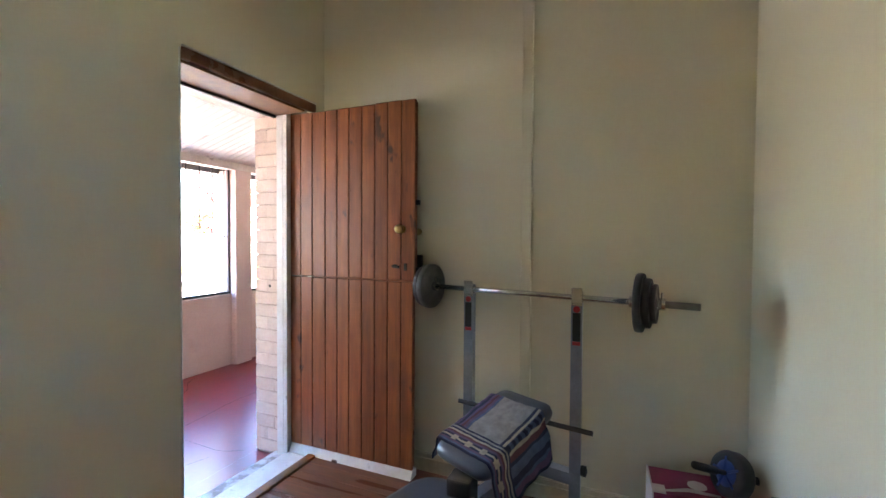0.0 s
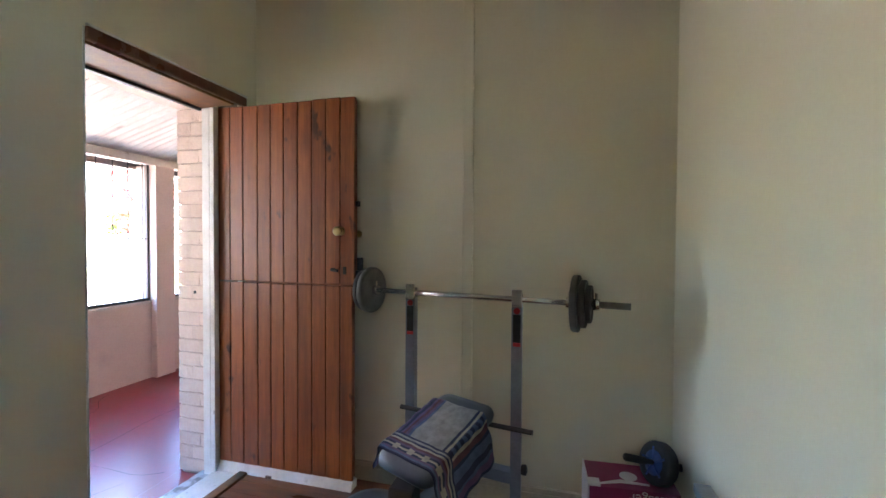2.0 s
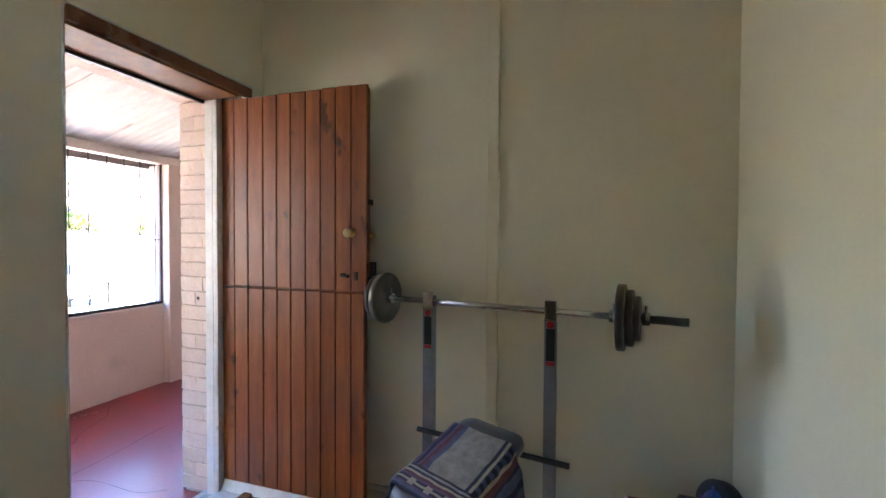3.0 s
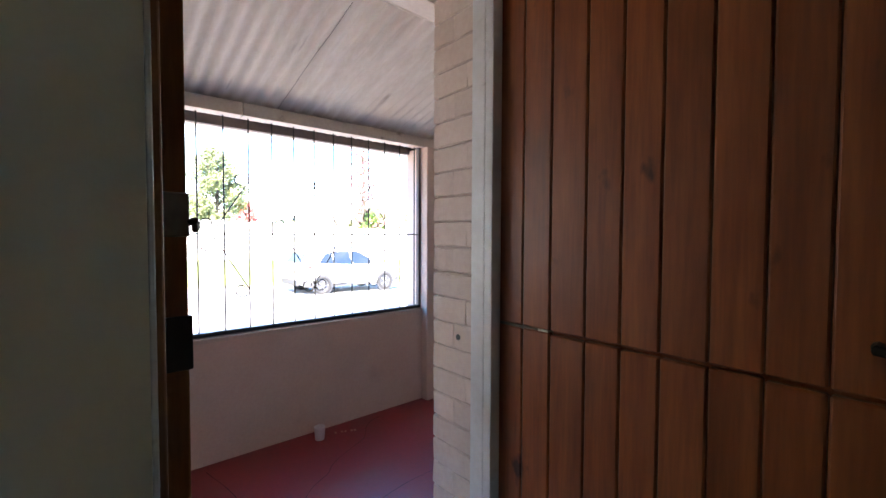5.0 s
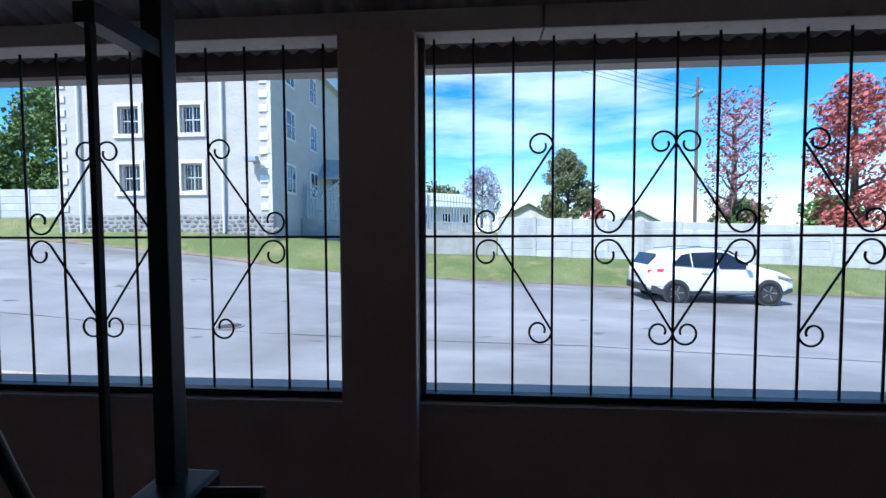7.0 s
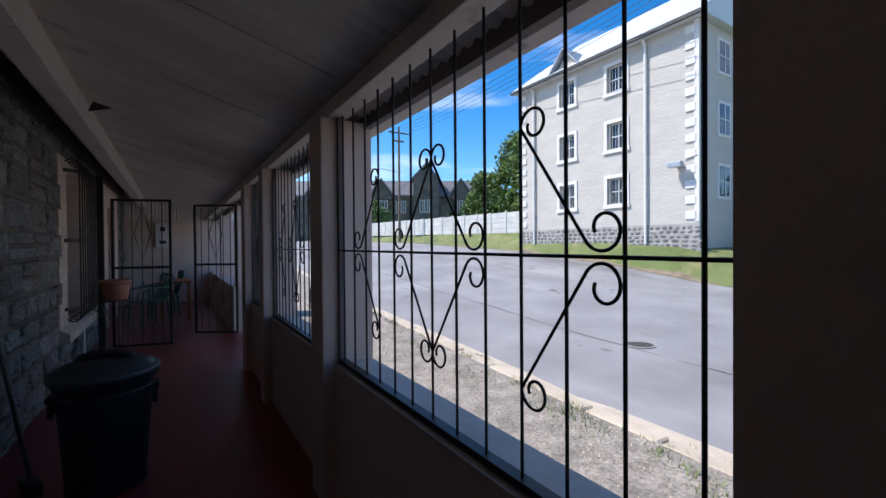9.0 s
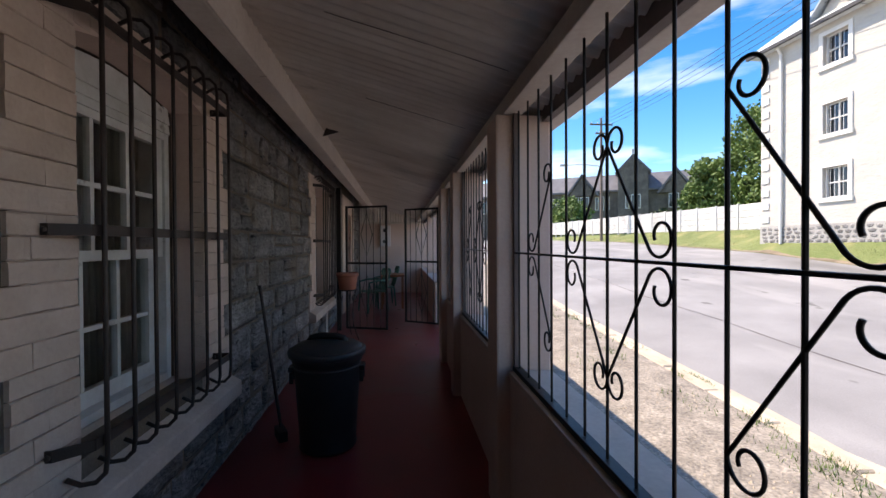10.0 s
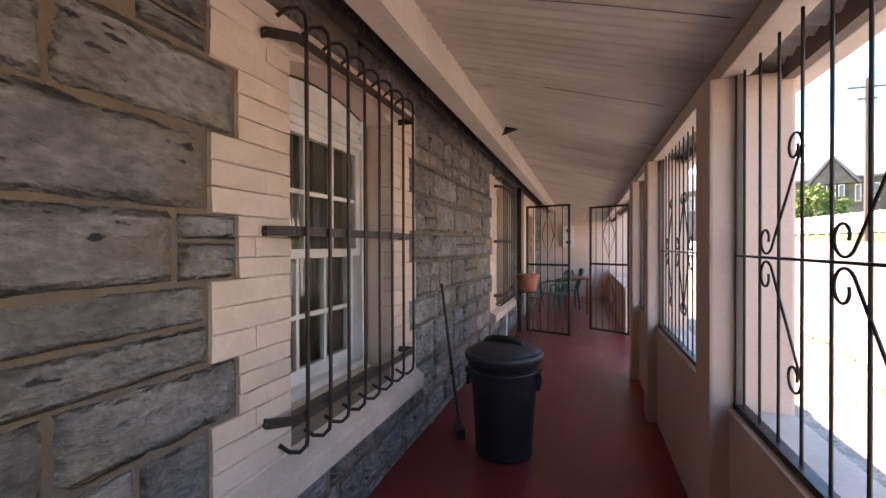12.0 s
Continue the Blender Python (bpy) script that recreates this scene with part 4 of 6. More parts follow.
for y, z in WINDOWS:
    win = part("window", boxes((BX, BX + 0.05, y - 0.66, y - 0.5, z - 0.78, z + 0.78), (BX, BX + 0.05, y + 0.5, y + 0.66, z - 0.78, z + 0.78), (BX, BX + 0.05, y - 0.5, y + 0.5, z + 0.62, z + 0.78), (BX, BX + 0.09, y - 0.70, y + 0.70, z - 0.80, z - 0.62)), QUOIN_PAINT, apartments, "white window surround")
    part("pane", boxes((BX - 0.24, BX - 0.22, y - 0.5, y + 0.5, z - 0.62, z + 0.62)), CAR_GLASS, win, "dark reflecting glass")
    frame_bm = bmesh.new()
    for d in (-0.47, 0.0, 0.47):
        block(frame_bm, BX - 0.22, BX - 0.16, y + d - 0.03, y + d + 0.03, z - 0.62, z + 0.62)
    for d in (-0.59, 0.0, 0.59):
        block(frame_bm, BX - 0.215, BX - 0.165, y - 0.5, y + 0.5, z + d - 0.025, z + d + 0.025)
    part("window_frame", frame_bm, WHITE_WOOD, win)
    for k in range(6):
        part("window_bar", tube(bmesh.new(), [(BX - 0.06, y - 0.42 + 0.168 * k, z - 0.62), (BX - 0.06, y - 0.42 + 0.168 * k, z + 0.62)], 0.008, 5), WHITE_WOOD, win)
    part("curtain", boxes((BX - 0.40, BX - 0.36, y + 0.1, y + 0.5, z - 0.6, z + 0.6)), WHITE_CARD, win)
plinth = part("plinth", boxes((BX - 0.3, BX + 0.02, BY0 - 0.03, BY1 + 0.03, 0.2, 2.13)), CONCRETE, apartments, "rubble stone plinth")
rub_rng = random.Random(8)
rub_bm = bmesh.new()
bmesh.ops.create_icosphere(rub_bm, subdivisions=1, radius=0.5)
rub_ob = link("stone", rub_bm, RUBBLE)
rub_mesh = rub_ob.data
bpy.data.objects.remove(rub_ob)
for row in range(6):
    y = BY0 - 0.02 + rub_rng.uniform(0, 0.1)
    while y < BY1:
        w = rub_rng.uniform(0.20, 0.42)
        ob = new("stone", rub_mesh)
        ob.parent = plinth
        ob.matrix_basis = Matrix.Translation((BX + 0.0, y + w / 2, 1.06 + 0.185 * row + rub_rng.uniform(-0.02, 0.02))) @ Matrix.Rotation(rub_rng.uniform(-0.3, 0.3), 4, "X") @ Matrix.Diagonal((0.12, w * 1.02, 0.20, 1))
        y += w
flood = part("wall_lamp", boxes((BX + 0.02, BX + 0.35, -7.62, -7.28, 4.42, 4.52), (BX + 0.25, BX + 0.55, -7.75, -7.2, 4.40, 4.62), bevel=0.02), PALISADE, apartments, "grey floodlight box")
part("conduit", tube(bmesh.new(), [(BX + 0.05, -7.3, 4.75), (BX + 0.05, -6.8, 4.85)], 0.02), QUOIN_PAINT, apartments)
# shaded side windows
for x, z in ((-21.0, 3.9), (-21.0, 6.5), (-21.0, 9.1), (-24.0, 3.9), (-24.0, 6.5), (-24.0, 9.1)):
    win = part("window", boxes((x - 0.55, x + 0.55, BY1, BY1 + 0.04, z - 0.75, z + 0.75)), QUOIN_PAINT, apartments, "white window surround")
    part("pane", boxes((x - 0.42, x + 0.42, BY1 + 0.03, BY1 + 0.05, z - 0.62, z + 0.62)), CAR_GLASS, win)
    part("window_frame", boxes((x - 0.03, x + 0.03, BY1 + 0.045, BY1 + 0.07, z - 0.62, z + 0.62), (x - 0.42, x + 0.42, BY1 + 0.045, BY1 + 0.065, z - 0.02, z + 0.02)), WHITE_WOOD, win)

wing = thing("apartment_wing", (0, 0, 0), "lower two-storey apartment wing with pale metal roof", "building")
part("wall", boxes((-52.0, -30.0, -12.0, BY1 - 0.4, 0.8, 7.4)), BUILDING_WALL, wing)
part("roof", prism(bmesh.new(), [(-12.5, 7.3), (-12.5, 7.5), (-9.5, 10.2), (BY1 + 0.1, 7.5), (BY1 + 0.1, 7.3)], 0, -52.5, -30.0), PALE_IRON_ROOF, wing)
for x in (-36.0, -44.0):
    part("gable", prism(bmesh.new(), [(x - 1.5, 7.2), (x, 9.2), (x + 1.5, 7.2)], 1, -9.5, BY1 - 0.2), BUILDING_WALL, wing)
for k in range(6):
    for z in (3.6, 6.1):
        x = -32.0 - 3.2 * k
        win = part("window", boxes((x - 0.6, x + 0.6, BY1 - 0.4, BY1 - 0.34, z - 0.7, z + 0.7)), QUOIN_PAINT, wing)
        part("pane", boxes((x - 0.48, x + 0.48, BY1 - 0.35, BY1 - 0.32, z - 0.58, z + 0.58)), CAR_GLASS, win)
porch = part("porch", prism(bmesh.new(), [(-27.4, 4.3), (-25.9, 5.5), (-24.4, 4.3), (-24.4, 4.45), (-25.9, 5.65), (-27.4, 4.45)], 1, BY1 - 0.05, BY1 + 1.5), PALISADE, wing, "blue-grey gabled porch")
for x in (-27.2, -24.6):
    part("strut", tube(bmesh.new(), [(x, BY1 + 1.4, 4.3), (x, BY1 + 0.05, 3.2)], 0.06, 6), QUOIN_PAINT, porch)

# palisade fence on a low wall
low_wall = structure("wall_low_street", prism(bmesh.new(), [(-6.7, 0.0), (-6.7, 2.05), (3.35, 1.12), (3.35, -0.2)], 0, -22.35, -22.1), CONCRETE, "weathered grey retaining wall under the fence")
fence = thing("palisade_fence", (-22.2, 0, 0), "pale galvanised steel palisade fence on a low wall", "fence")
pale_bm = prism(bmesh.new(), [(-0.022, 0.0), (0.022, 0.0), (0.022, 1.72), (0.0, 1.82), (-0.022, 1.72)], 0, -0.012, 0.012)
pale_ob = link("pale", pale_bm, PALISADE)
pale_mesh = pale_ob.data
bpy.data.objects.remove(pale_ob)


def wall_top(y):
    return 2.05 + (1.12 - 2.05) * (y + 6.7) / 10.05


for k in range(66):
    y = -6.6 + 0.15 * k
    ob = new("pale", pale_mesh)
    ob.parent = fence
    ob.matrix_basis = pose(0, y, wall_top(y) + 0.04)
for h in (0.4, 1.45):
    part("rail", prism(bmesh.new(), [(-6.65, wall_top(-6.65) + h), (-6.65, wall_top(-6.65) + h + 0.06), (3.3, wall_top(3.3) + h + 0.06), (3.3, wall_top(3.3) + h)], 0, -0.05, -0.012), PALISADE, fence)
for k in range(4):
    y = -6.5 + 3.2 * k
    part("post", boxes((-0.13, -0.05, y - 0.05, y + 0.05, wall_top(y) - 0.3, wall_top(y) + 1.75)), PALISADE, fence)


def precast(name, y0, y1, x, base, step, height=1.95, rows=5):
    """A wall of slotted posts and stacked white slabs, stepping with the ground."""
    holder = thing(name, (0, 0, 0), "white painted precast concrete panel wall", "wall", "precast walls")
    slab_bm = block(bmesh.new(), -0.022, 0.022, -step / 2 + 0.06, step / 2 - 0.06, 0, height / rows - 0.012)
    bmesh.ops.bevel(slab_bm, geom=list(slab_bm.edges), offset=0.012, segments=1, affect="EDGES")
    slab_ob = link("slab", slab_bm, PRECAST)
    post_bm = block(bmesh.new(), -0.07, 0.07, -0.07, 0.07, -0.5, height + 0.05)
    bmesh.ops.bevel(post_bm, geom=list(post_bm.edges), offset=0.015, segments=1, affect="EDGES")
    post_ob = link("post", post_bm, PRECAST)
    slab, post = slab_ob.data, post_ob.data
    bpy.data.objects.remove(slab_ob), bpy.data.objects.remove(post_ob)
    y = y0
    while y < y1:
        z = base(y + step / 2)
        ob = new("post", post)
        ob.parent = holder
        ob.matrix_basis = pose(x, y, base(y))
        for k in range(rows):
            ob = new("slab", slab)
            ob.parent = holder
            ob.matrix_basis = pose(x + random.uniform(-0.006, 0.006), y + step / 2, z + k * height / rows)
        y += step
    return holder


precast("precast_wall", 3.5, 52, -22.0, lambda y: bank_z(y) - 0.02, 1.75)
precast("precast_wall", -62, -17.6, -22.0, lambda y: bank_z(y) - 0.05, 1.75, height=1.55, rows=4)


# ---- trees, poles and far houses ----
def leaves(name, centres, count, size, mat, seed, flat=0.8):
    """A crown of many small leaf clusters round several centres (x, y, z, radius)."""
    rng = random.Random(seed)
    verts, faces = [], []
    total = sum(c[3] ** 2 for c in centres)
    for cx, cy, cz, r in centres:
        for _ in range(int(count * r * r / total)):
            d = Vector((rng.gauss(0, 1), rng.gauss(0, 1), rng.gauss(0, 1))).normalized()
            rad = r * rng.uniform(0.55, 1.08) * (0.82 + 0.35 * noise.noise(d * 2.1 + Vector((cx, cy, cz))))
            p = Vector((cx, cy, cz)) + Vector((d.x * rad, d.y * rad, d.z * rad * flat))
            a = Vector((rng.uniform(-1, 1), rng.uniform(-1, 1), rng.uniform(-1, 1))).normalized()
            b = a.orthogonal().normalized()
            c = a.cross(b)
            s = size * rng.uniform(0.5, 1.3)
            i = len(verts)
            verts += [p - b * s, p - c * s * 0.6, p + b * s, p + c * s * 0.6]
            faces.append((i, i + 1, i + 2, i + 3))
    me = bpy.data.meshes.new(name)
    me.from_pydata([tuple(v) for v in verts], [], faces)
    me.materials.append(mat)
    return new(name, me)


def tree(place, height, spread, kind, label, seed, count=5000, bare=0.25, leaf=0.16, clumps=16, cone=False):
    """Tapered trunk, limbs that fork, and a loose crown."""
    rng = random.Random(seed)
    holder = thing("tree", place, label, "tree")
    lean = Vector((rng.uniform(-0.05, 0.05), rng.uniform(-0.05, 0.05), 1))
    trunk = bmesh.new()
    tube(trunk, [lean * (height * 0.85 * k / 6) + Vector((0.1 * noise.noise((k, seed, 0)), 0.1 * noise.noise((k, 0, seed)), -0.3 if k == 0 else 0)) for k in range(7)], [height * 0.028 * (1 - 0.13 * k) for k in range(7)], 7)
    centres = []
    limbs = bmesh.new()
    for k in range(clumps):
        f = (k + 0.5) / clumps
        h = height * (bare + (0.97 - bare) * f)
        reach = spread * ((1.05 - f) if cone else math.sqrt(max(1 - (2 * f - 0.85) ** 2 * 0.75, 0.05))) * rng.uniform(0.55, 0.95)
        a = k * 2.4 + rng.uniform(-0.4, 0.4)
        tip = Vector((math.cos(a) * reach * 0.75, math.sin(a) * reach * 0.75, h))
        start = lean * max(h - reach * 0.6, height * 0.15)
        tube(limbs, [start, start.lerp(tip, 0.5) + Vector((0, 0, -0.1 * reach)), tip], [height * 0.011, height * 0.007, height * 0.003], 5)
        centres.append((*tip, max(spread * rng.uniform(0.30, 0.46), 0.35)))
    part("trunk", trunk, BARK, holder, smooth=True)
    part("branching", limbs, BARK, holder, smooth=True)
    crown = leaves("crown", centres, count, leaf, LEAF[kind], seed)
    crown.parent = holder
    return holder


tree((-28.8, -25.8, 2.3), 9.6, 4.6, "green", "broad dark green tree behind the white wall", 11, 22000, 0.12, 0.14, 26)
tree((-25.8, -28.6, 2.3), 5.4, 2.6, "green", "bushy green tree behind the white wall", 12, 8000, 0.1, 0.15)
tree((-24.6, -53.8, 2.6), 4.8, 3.6, "green", "round green bush beside the far road", 13, 4000, 0.05, 0.22)
tree((-31.2, 20.1, -0.4), 11.4, 2.9, "pink", "tall sparse tree with pink and mauve leaves", 14, 4200, 0.22, 0.10, 26)
tree((-28.9, 26.0, -0.6), 11.4, 3.2, "red", "tall dense tree with red leaves", 15, 8000, 0.15, 0.14, 24)
tree((-30.6, 20.6, -0.4), 3.4, 1.5, "green", "low green shrub tree behind the wall", 16, 2000, 0.1, 0.15)
tree((-44.9, 11.8, 1.2), 8.1, 2.9, "olive", "rounded olive green tree", 17, 14000, 0.15, 0.13, 24)
tree((-60.6, 3.5, 2.0), 7.6, 3.8, "mauve", "leafless-looking mauve jacaranda tree", 18, 7000, 0.2, 0.12, 22)
tree((-71.2, -3.3, 2.5), 6.2, 5.0, "olive", "dark olive tree far away", 19, 4000, 0.1, 0.26)
tree((-60.0, 13.0, 1.5), 4.2, 3.0, "olive", "low olive tree far away", 20, 2500, 0.1, 0.22)
tree((-52.0, 16.5, 1.0), 4.0, 1.6, "red", "small red-leaved tree far away", 21, 1500, 0.15, 0.18)
tree((-38.0, 50.2, -1.4), 10.4, 5.4, "olive", "wide olive green tree with a domed crown", 22, 24000, 0.2, 0.14, 28)
tree((-30.0, 57.0, -1.5), 6.5, 4.0, "green", "green tree beyond the wall", 23, 5000, 0.1, 0.22)
tree((-36.0, 30.5, -0.5), 4.2, 2.6, "green", "dark green tree beyond the wall", 24, 3000, 0.1, 0.2)
tree((-47.0, 30.0, 0.0), 4.6, 3.0, "olive", "dark green tree beyond the wall", 25, 3000, 0.1, 0.2)

hedge_bm_centres = [(-24.0 - 0.9 * k, -33.0 - 1.0 * k, 3.0 + 0.10 * k, 1.5) for k in range(16)]
hedge = leaves("hedge", hedge_bm_centres, 9000, 0.16, HEDGE_LEAF, 31, 0.9)
tagged(hedge, "long dark clipped hedge behind the white wall", "hedge")


def pole(name, place, height, arms, radius, label):
    holder = thing(name, place, label, "utility pole")
    part("shaft", tube(bmesh.new(), [(0, 0, -0.5), (0, 0, height)], [radius, radius * 0.7], 10), POLE_WOOD, holder)
    for z, half in arms:
        arm = part("crossarm", boxes((-half * 0.9, half * 0.9, -0.05, 0.05, z - 0.06, z + 0.06)), POLE_WOOD, holder)
        for d in (-0.8, -0.3, 0.3, 0.8):
            part("insulator", lathe(bmesh.new(), [(0.035, 0), (0.05, 0.05), (0.02, 0.16)], 8, Matrix.Translation((half * d * 0.95, 0, z + 0.05))), PRECAST, arm)
    return holder


south_pole = pole("utility_pole", (-20.0, -35.1, 1.2), 11.6, [(11.0, 1.2), (10.2, 0.6)], 0.14, "wooden power pole with crossarms and a street lamp")
lamp_arm = part("lamp_arm", tube(bmesh.new(), [(0, 0, 7.2), (1.2, -1.2, 7.6), (2.4, -2.4, 7.7)], 0.04, 6), PALISADE, south_pole)
part("lamp_head", boxes((2.2, 2.9, -2.7, -2.3, 7.62, 7.8), bevel=0.05), PALISADE, lamp_arm)
pole("utility_pole", (-29.5, 16.7, -0.3), 11.5, [(10.4, 0.7)], 0.13, "tall wooden power pole behind the wall")
pole("utility_pole", (-7.35, 12.45, -1.0), 6.5, [], 0.075, "slim brown wooden pole at the kerb")


def cable(name, a, b, sag, r=0.012):
    a, b = Vector(a), Vector(b)
    bm = tube(bmesh.new(), [a.lerp(b, k / 16) - Vector((0, 0, sag * 4 * (k / 16) * (1 - k / 16))) for k in range(17)], r, 4)
    return tagged(link(name, bm, BLACK_IRON), "thin overhead power cable between the poles", "cable", "overhead cables")


for d, z in ((-1.0, 12.3), (-0.3, 12.3), (0.3, 12.3), (1.0, 12.3)):
    cable("cable", (-20.0 + d, -35.1, z), (-17.2 + d * 0.6, -3.0, 11.3), 0.6)
    cable("cable", (-17.2 + d * 0.6, -3.0, 11.3), (-29.5 + d, 16.7, 10.2), 0.5)

# dark stone college behind the hedge
college = thing("stone_college", (-43, -68.8, 1.2), "dark stone college with slate roofs and a gabled tower", "building", turn=-30.4)
# local x runs across the view, local y towards the viewer
part("main_wall", boxes((-12, 36, -6, 0, -1, 9.6)), DARK_STONE, college)
part("main_roof", prism(bmesh.new(), [(-6.6, 9.4), (-6.6, 9.7), (-3, 12.9), (0.6, 9.7), (0.6, 9.4)], 0, -12.5, 36.5), SLATE, college)
part("tower_wall", boxes((-2.1, 2.7, -4, 1.8, -1, 12.6)), DARK_STONE, college)
part("tower_gable", prism(bmesh.new(), [(-2.1, 12.6), (0.3, 15.2), (2.7, 12.6)], 1, -4, 1.8), DARK_STONE, college)
tower_roof = bmesh.new()
for s in (-1, 1):
    prism(tower_roof, [(0.3 + s * 2.6, 12.5), (0.3, 15.35), (0.3, 15.7), (0.3 + s * 2.9, 12.6)], 1, -4.4, 1.5)
part("tower_roof", tower_roof, SLATE, college)
part("finial", tube(bmesh.new(), [(0.3, 1.4, 15.5), (0.3, 1.4, 16.5)], 0.12, 6), DARK_STONE, college)
for x in (8.8, 21.0, -6.4):
    gable = part("gable", prism(bmesh.new(), [(x - 2.4, 8.8), (x, 12.3), (x + 2.4, 8.8)], 1, -4, 0.9), DARK_STONE, college)
    rim = bmesh.new()
    for s in (-1, 1):
        prism(rim, [(x + s * 2.7, 8.7), (x, 12.45), (x, 12.9), (x + s * 3.0, 8.9)], 1, -4, 1.2)
    part("gable_roof", rim, SLATE, gable)
for x in (8.8, 21.0, -6.4, 0.3, 5.4, 13, 16.5, 27):
    front = 1.8 if x == 0.3 else 0.9 if x in (8.8, 21.0, -6.4) else 0.0
    for dx in (-0.9, 0.0, 0.9):
        win = part("window", boxes((x + dx - 0.32, x + dx + 0.32, front, front + 0.06, 6.2, 8.6)), QUOIN_PAINT, college)
        part("pane", boxes((x + dx - 0.22, x + dx + 0.22, front + 0.05, front + 0.08, 6.3, 8.5)), CAR_GLASS, win)


def cottage(place, size, height, roof_mat, wall_mat, label, turn=0.0):
    holder = thing("house", place, label, "house", turn=turn)
    w, d = size
    part("wall", boxes((-d / 2, d / 2, -w / 2, w / 2, -2, height)), wall_mat, holder)
    part("roof", prism(bmesh.new(), [(-d / 2 - 0.4, height - 0.1), (0, height + d * 0.28), (d / 2 + 0.4, height - 0.1), (d / 2 + 0.4, height + 0.05), (0, height + d * 0.28 + 0.18), (-d / 2 - 0.4, height + 0.05)], 1, -w / 2 - 0.4, w / 2 + 0.4), roof_mat, holder)
    part("gable", prism(bmesh.new(), [(-d / 2, height), (0, height + d * 0.27), (d / 2, height)], 1, -w / 2, w / 2), wall_mat, holder)
    for k in range(3):
        win = part("window", boxes((d / 2, d / 2 + 0.05, -w / 3 + k * w / 3 - 0.6, -w / 3 + k * w / 3 + 0.6, height - 1.9, height - 0.7)), QUOIN_PAINT, holder)
        part("pane", boxes((d / 2 + 0.04, d / 2 + 0.07, -w / 3 + k * w / 3 - 0.5, -w / 3 + k * w / 3 + 0.5, height - 1.8, height - 0.8)), CAR_GLASS, win)
    return holder


cottage((-52.5, -2.6, 1.2), (8, 6), 2.9, PALE_IRON_ROOF, CREAM_WALL, "white cottage with a pale metal roof", 35)
cottage((-57, 8.9, 0.6), (9, 6), 2.2, LEAF["olive"], CREAM_WALL, "cottage with a pale green roof behind the wall", 90)
cottage((-52, 20.2, 0.0), (7, 5), 2.1, PALE_IRON_ROOF, CREAM_WALL, "cottage with a pale metal roof behind the wall", 90)
cottage((-43, 57.5, -1.8), (16, 6), 2.0, RED_ROOF, CREAM_WALL, "low house with a red metal roof", -30)


# ---- front door ----
def stable_door():
    door = thing("stable_door", (-0.17, 2.51, 0.0), "stained pine stable door of vertical boards, standing open", "door")
    edges = (0.0, 0.093, 0.177, 0.271, 0.354, 0.435, 0.521, 0.605, 0.687, 0.770, 0.853)
    for name, z0, z1, trim in (("upper_leaf", 1.093, 2.052, 0.0), ("lower_leaf", 0.070, 1.086, -0.012)):
        leaf = part(name, boxes((0.004, 0.845 + trim, 0.006, 0.030, z0 + 0.01, z1 - 0.01)), PINE, door)
        for a, b in zip(edges, edges[1:]):
            bm = block(bmesh.new(), a + 0.0012, b - 0.0012 + (trim if b == edges[-1] else 0), -0.014, 0.006, z0, z1 + random.uniform(-0.002, 0.002))
            bmesh.ops.bevel(bm, geom=list(bm.edges), offset=0.0035, segments=1, affect="EDGES")
            part("board", bm, PINE, leaf)
        if name == "upper_leaf":
            knob = bmesh.new()
            lathe(knob, [(0.020, 0), (0.022, 0.004), (0.009, 0.010), (0.009, 0.026), (0.021, 0.034), (0.024, 0.046), (0.016, 0.056), (0.004, 0.058)], 20, pose(0.778, -0.013, 1.367, 90))
            part("door_knob", knob, BRASS, leaf, "round brass door knob", True)
            back_knob = bmesh.new()
            lathe(back_knob, [(0.009, 0), (0.009, 0.03), (0.02, 0.04), (0.018, 0.055), (0.004, 0.06)], 16, pose(0.83, 0.03, 1.355, -90))
            part("back_knob", back_knob, BRASS, leaf, "", True)
            part("handle", tube(bmesh.new(), [(0.738, -0.013, 1.170), (0.738, -0.045, 1.170), (0.775, -0.048, 1.166)], 0.008), BLACK_IRON, leaf, "small black lever")
            part("keyhole_plate", boxes((0.788, 0.806, -0.018, -0.012, 1.145, 1.185), bevel=0.003), BLACK_IRON, leaf)
            part("rim_lock", boxes((0.76, 0.866, 0.03, 0.06, 1.13, 1.23), bevel=0.004), BLACK_IRON, leaf)
            part("bolt", boxes((0.845, 0.868, -0.004, 0.02, 1.495, 1.522), (0.845, 0.866, 0.0, 0.02, 1.12, 1.165), bevel=0.003), BLACK_IRON, leaf)
        else:
            bar = part("weather_bar", prism(bmesh.new(), [(-0.040, 0.012), (-0.040, 0.030), (-0.014, 0.072), (0.030, 0.072), (0.030, 0.012)], 0, 0.0, 0.845), WHITE_WOOD, leaf, "white painted weather bar")
            part("catch", boxes((0.34, 0.375, -0.046, -0.036, 0.030, 0.045), bevel=0.002), CHROME, bar)
    part("rebate", boxes((0.004, 0.84, 0.012, 0.028, 1.06, 1.12)), PINE, door)
    for z in (0.3, 0.95, 1.25, 1.9):
        part("hinge", tube(bmesh.new(), [(-0.004, 0.012, z - 0.05), (-0.004, 0.012, z + 0.05)], 0.008), BLACK_IRON, door)
    return door


stable_door()


# ---- weight bench corner ----
def tube_box(bm, a, b, w, h=None):
    """A square tube from a to b."""
    a, b = Vector(a), Vector(b)
    h = h or w
    way = b - a
    m = Matrix.Translation((a + b) / 2) @ way.to_track_quat("Z", "Y").to_matrix().to_4x4() @ Matrix.Diagonal((w, h, way.length, 1))
    bmesh.ops.create_cube(bm, size=1.0, matrix=m)
    return bm


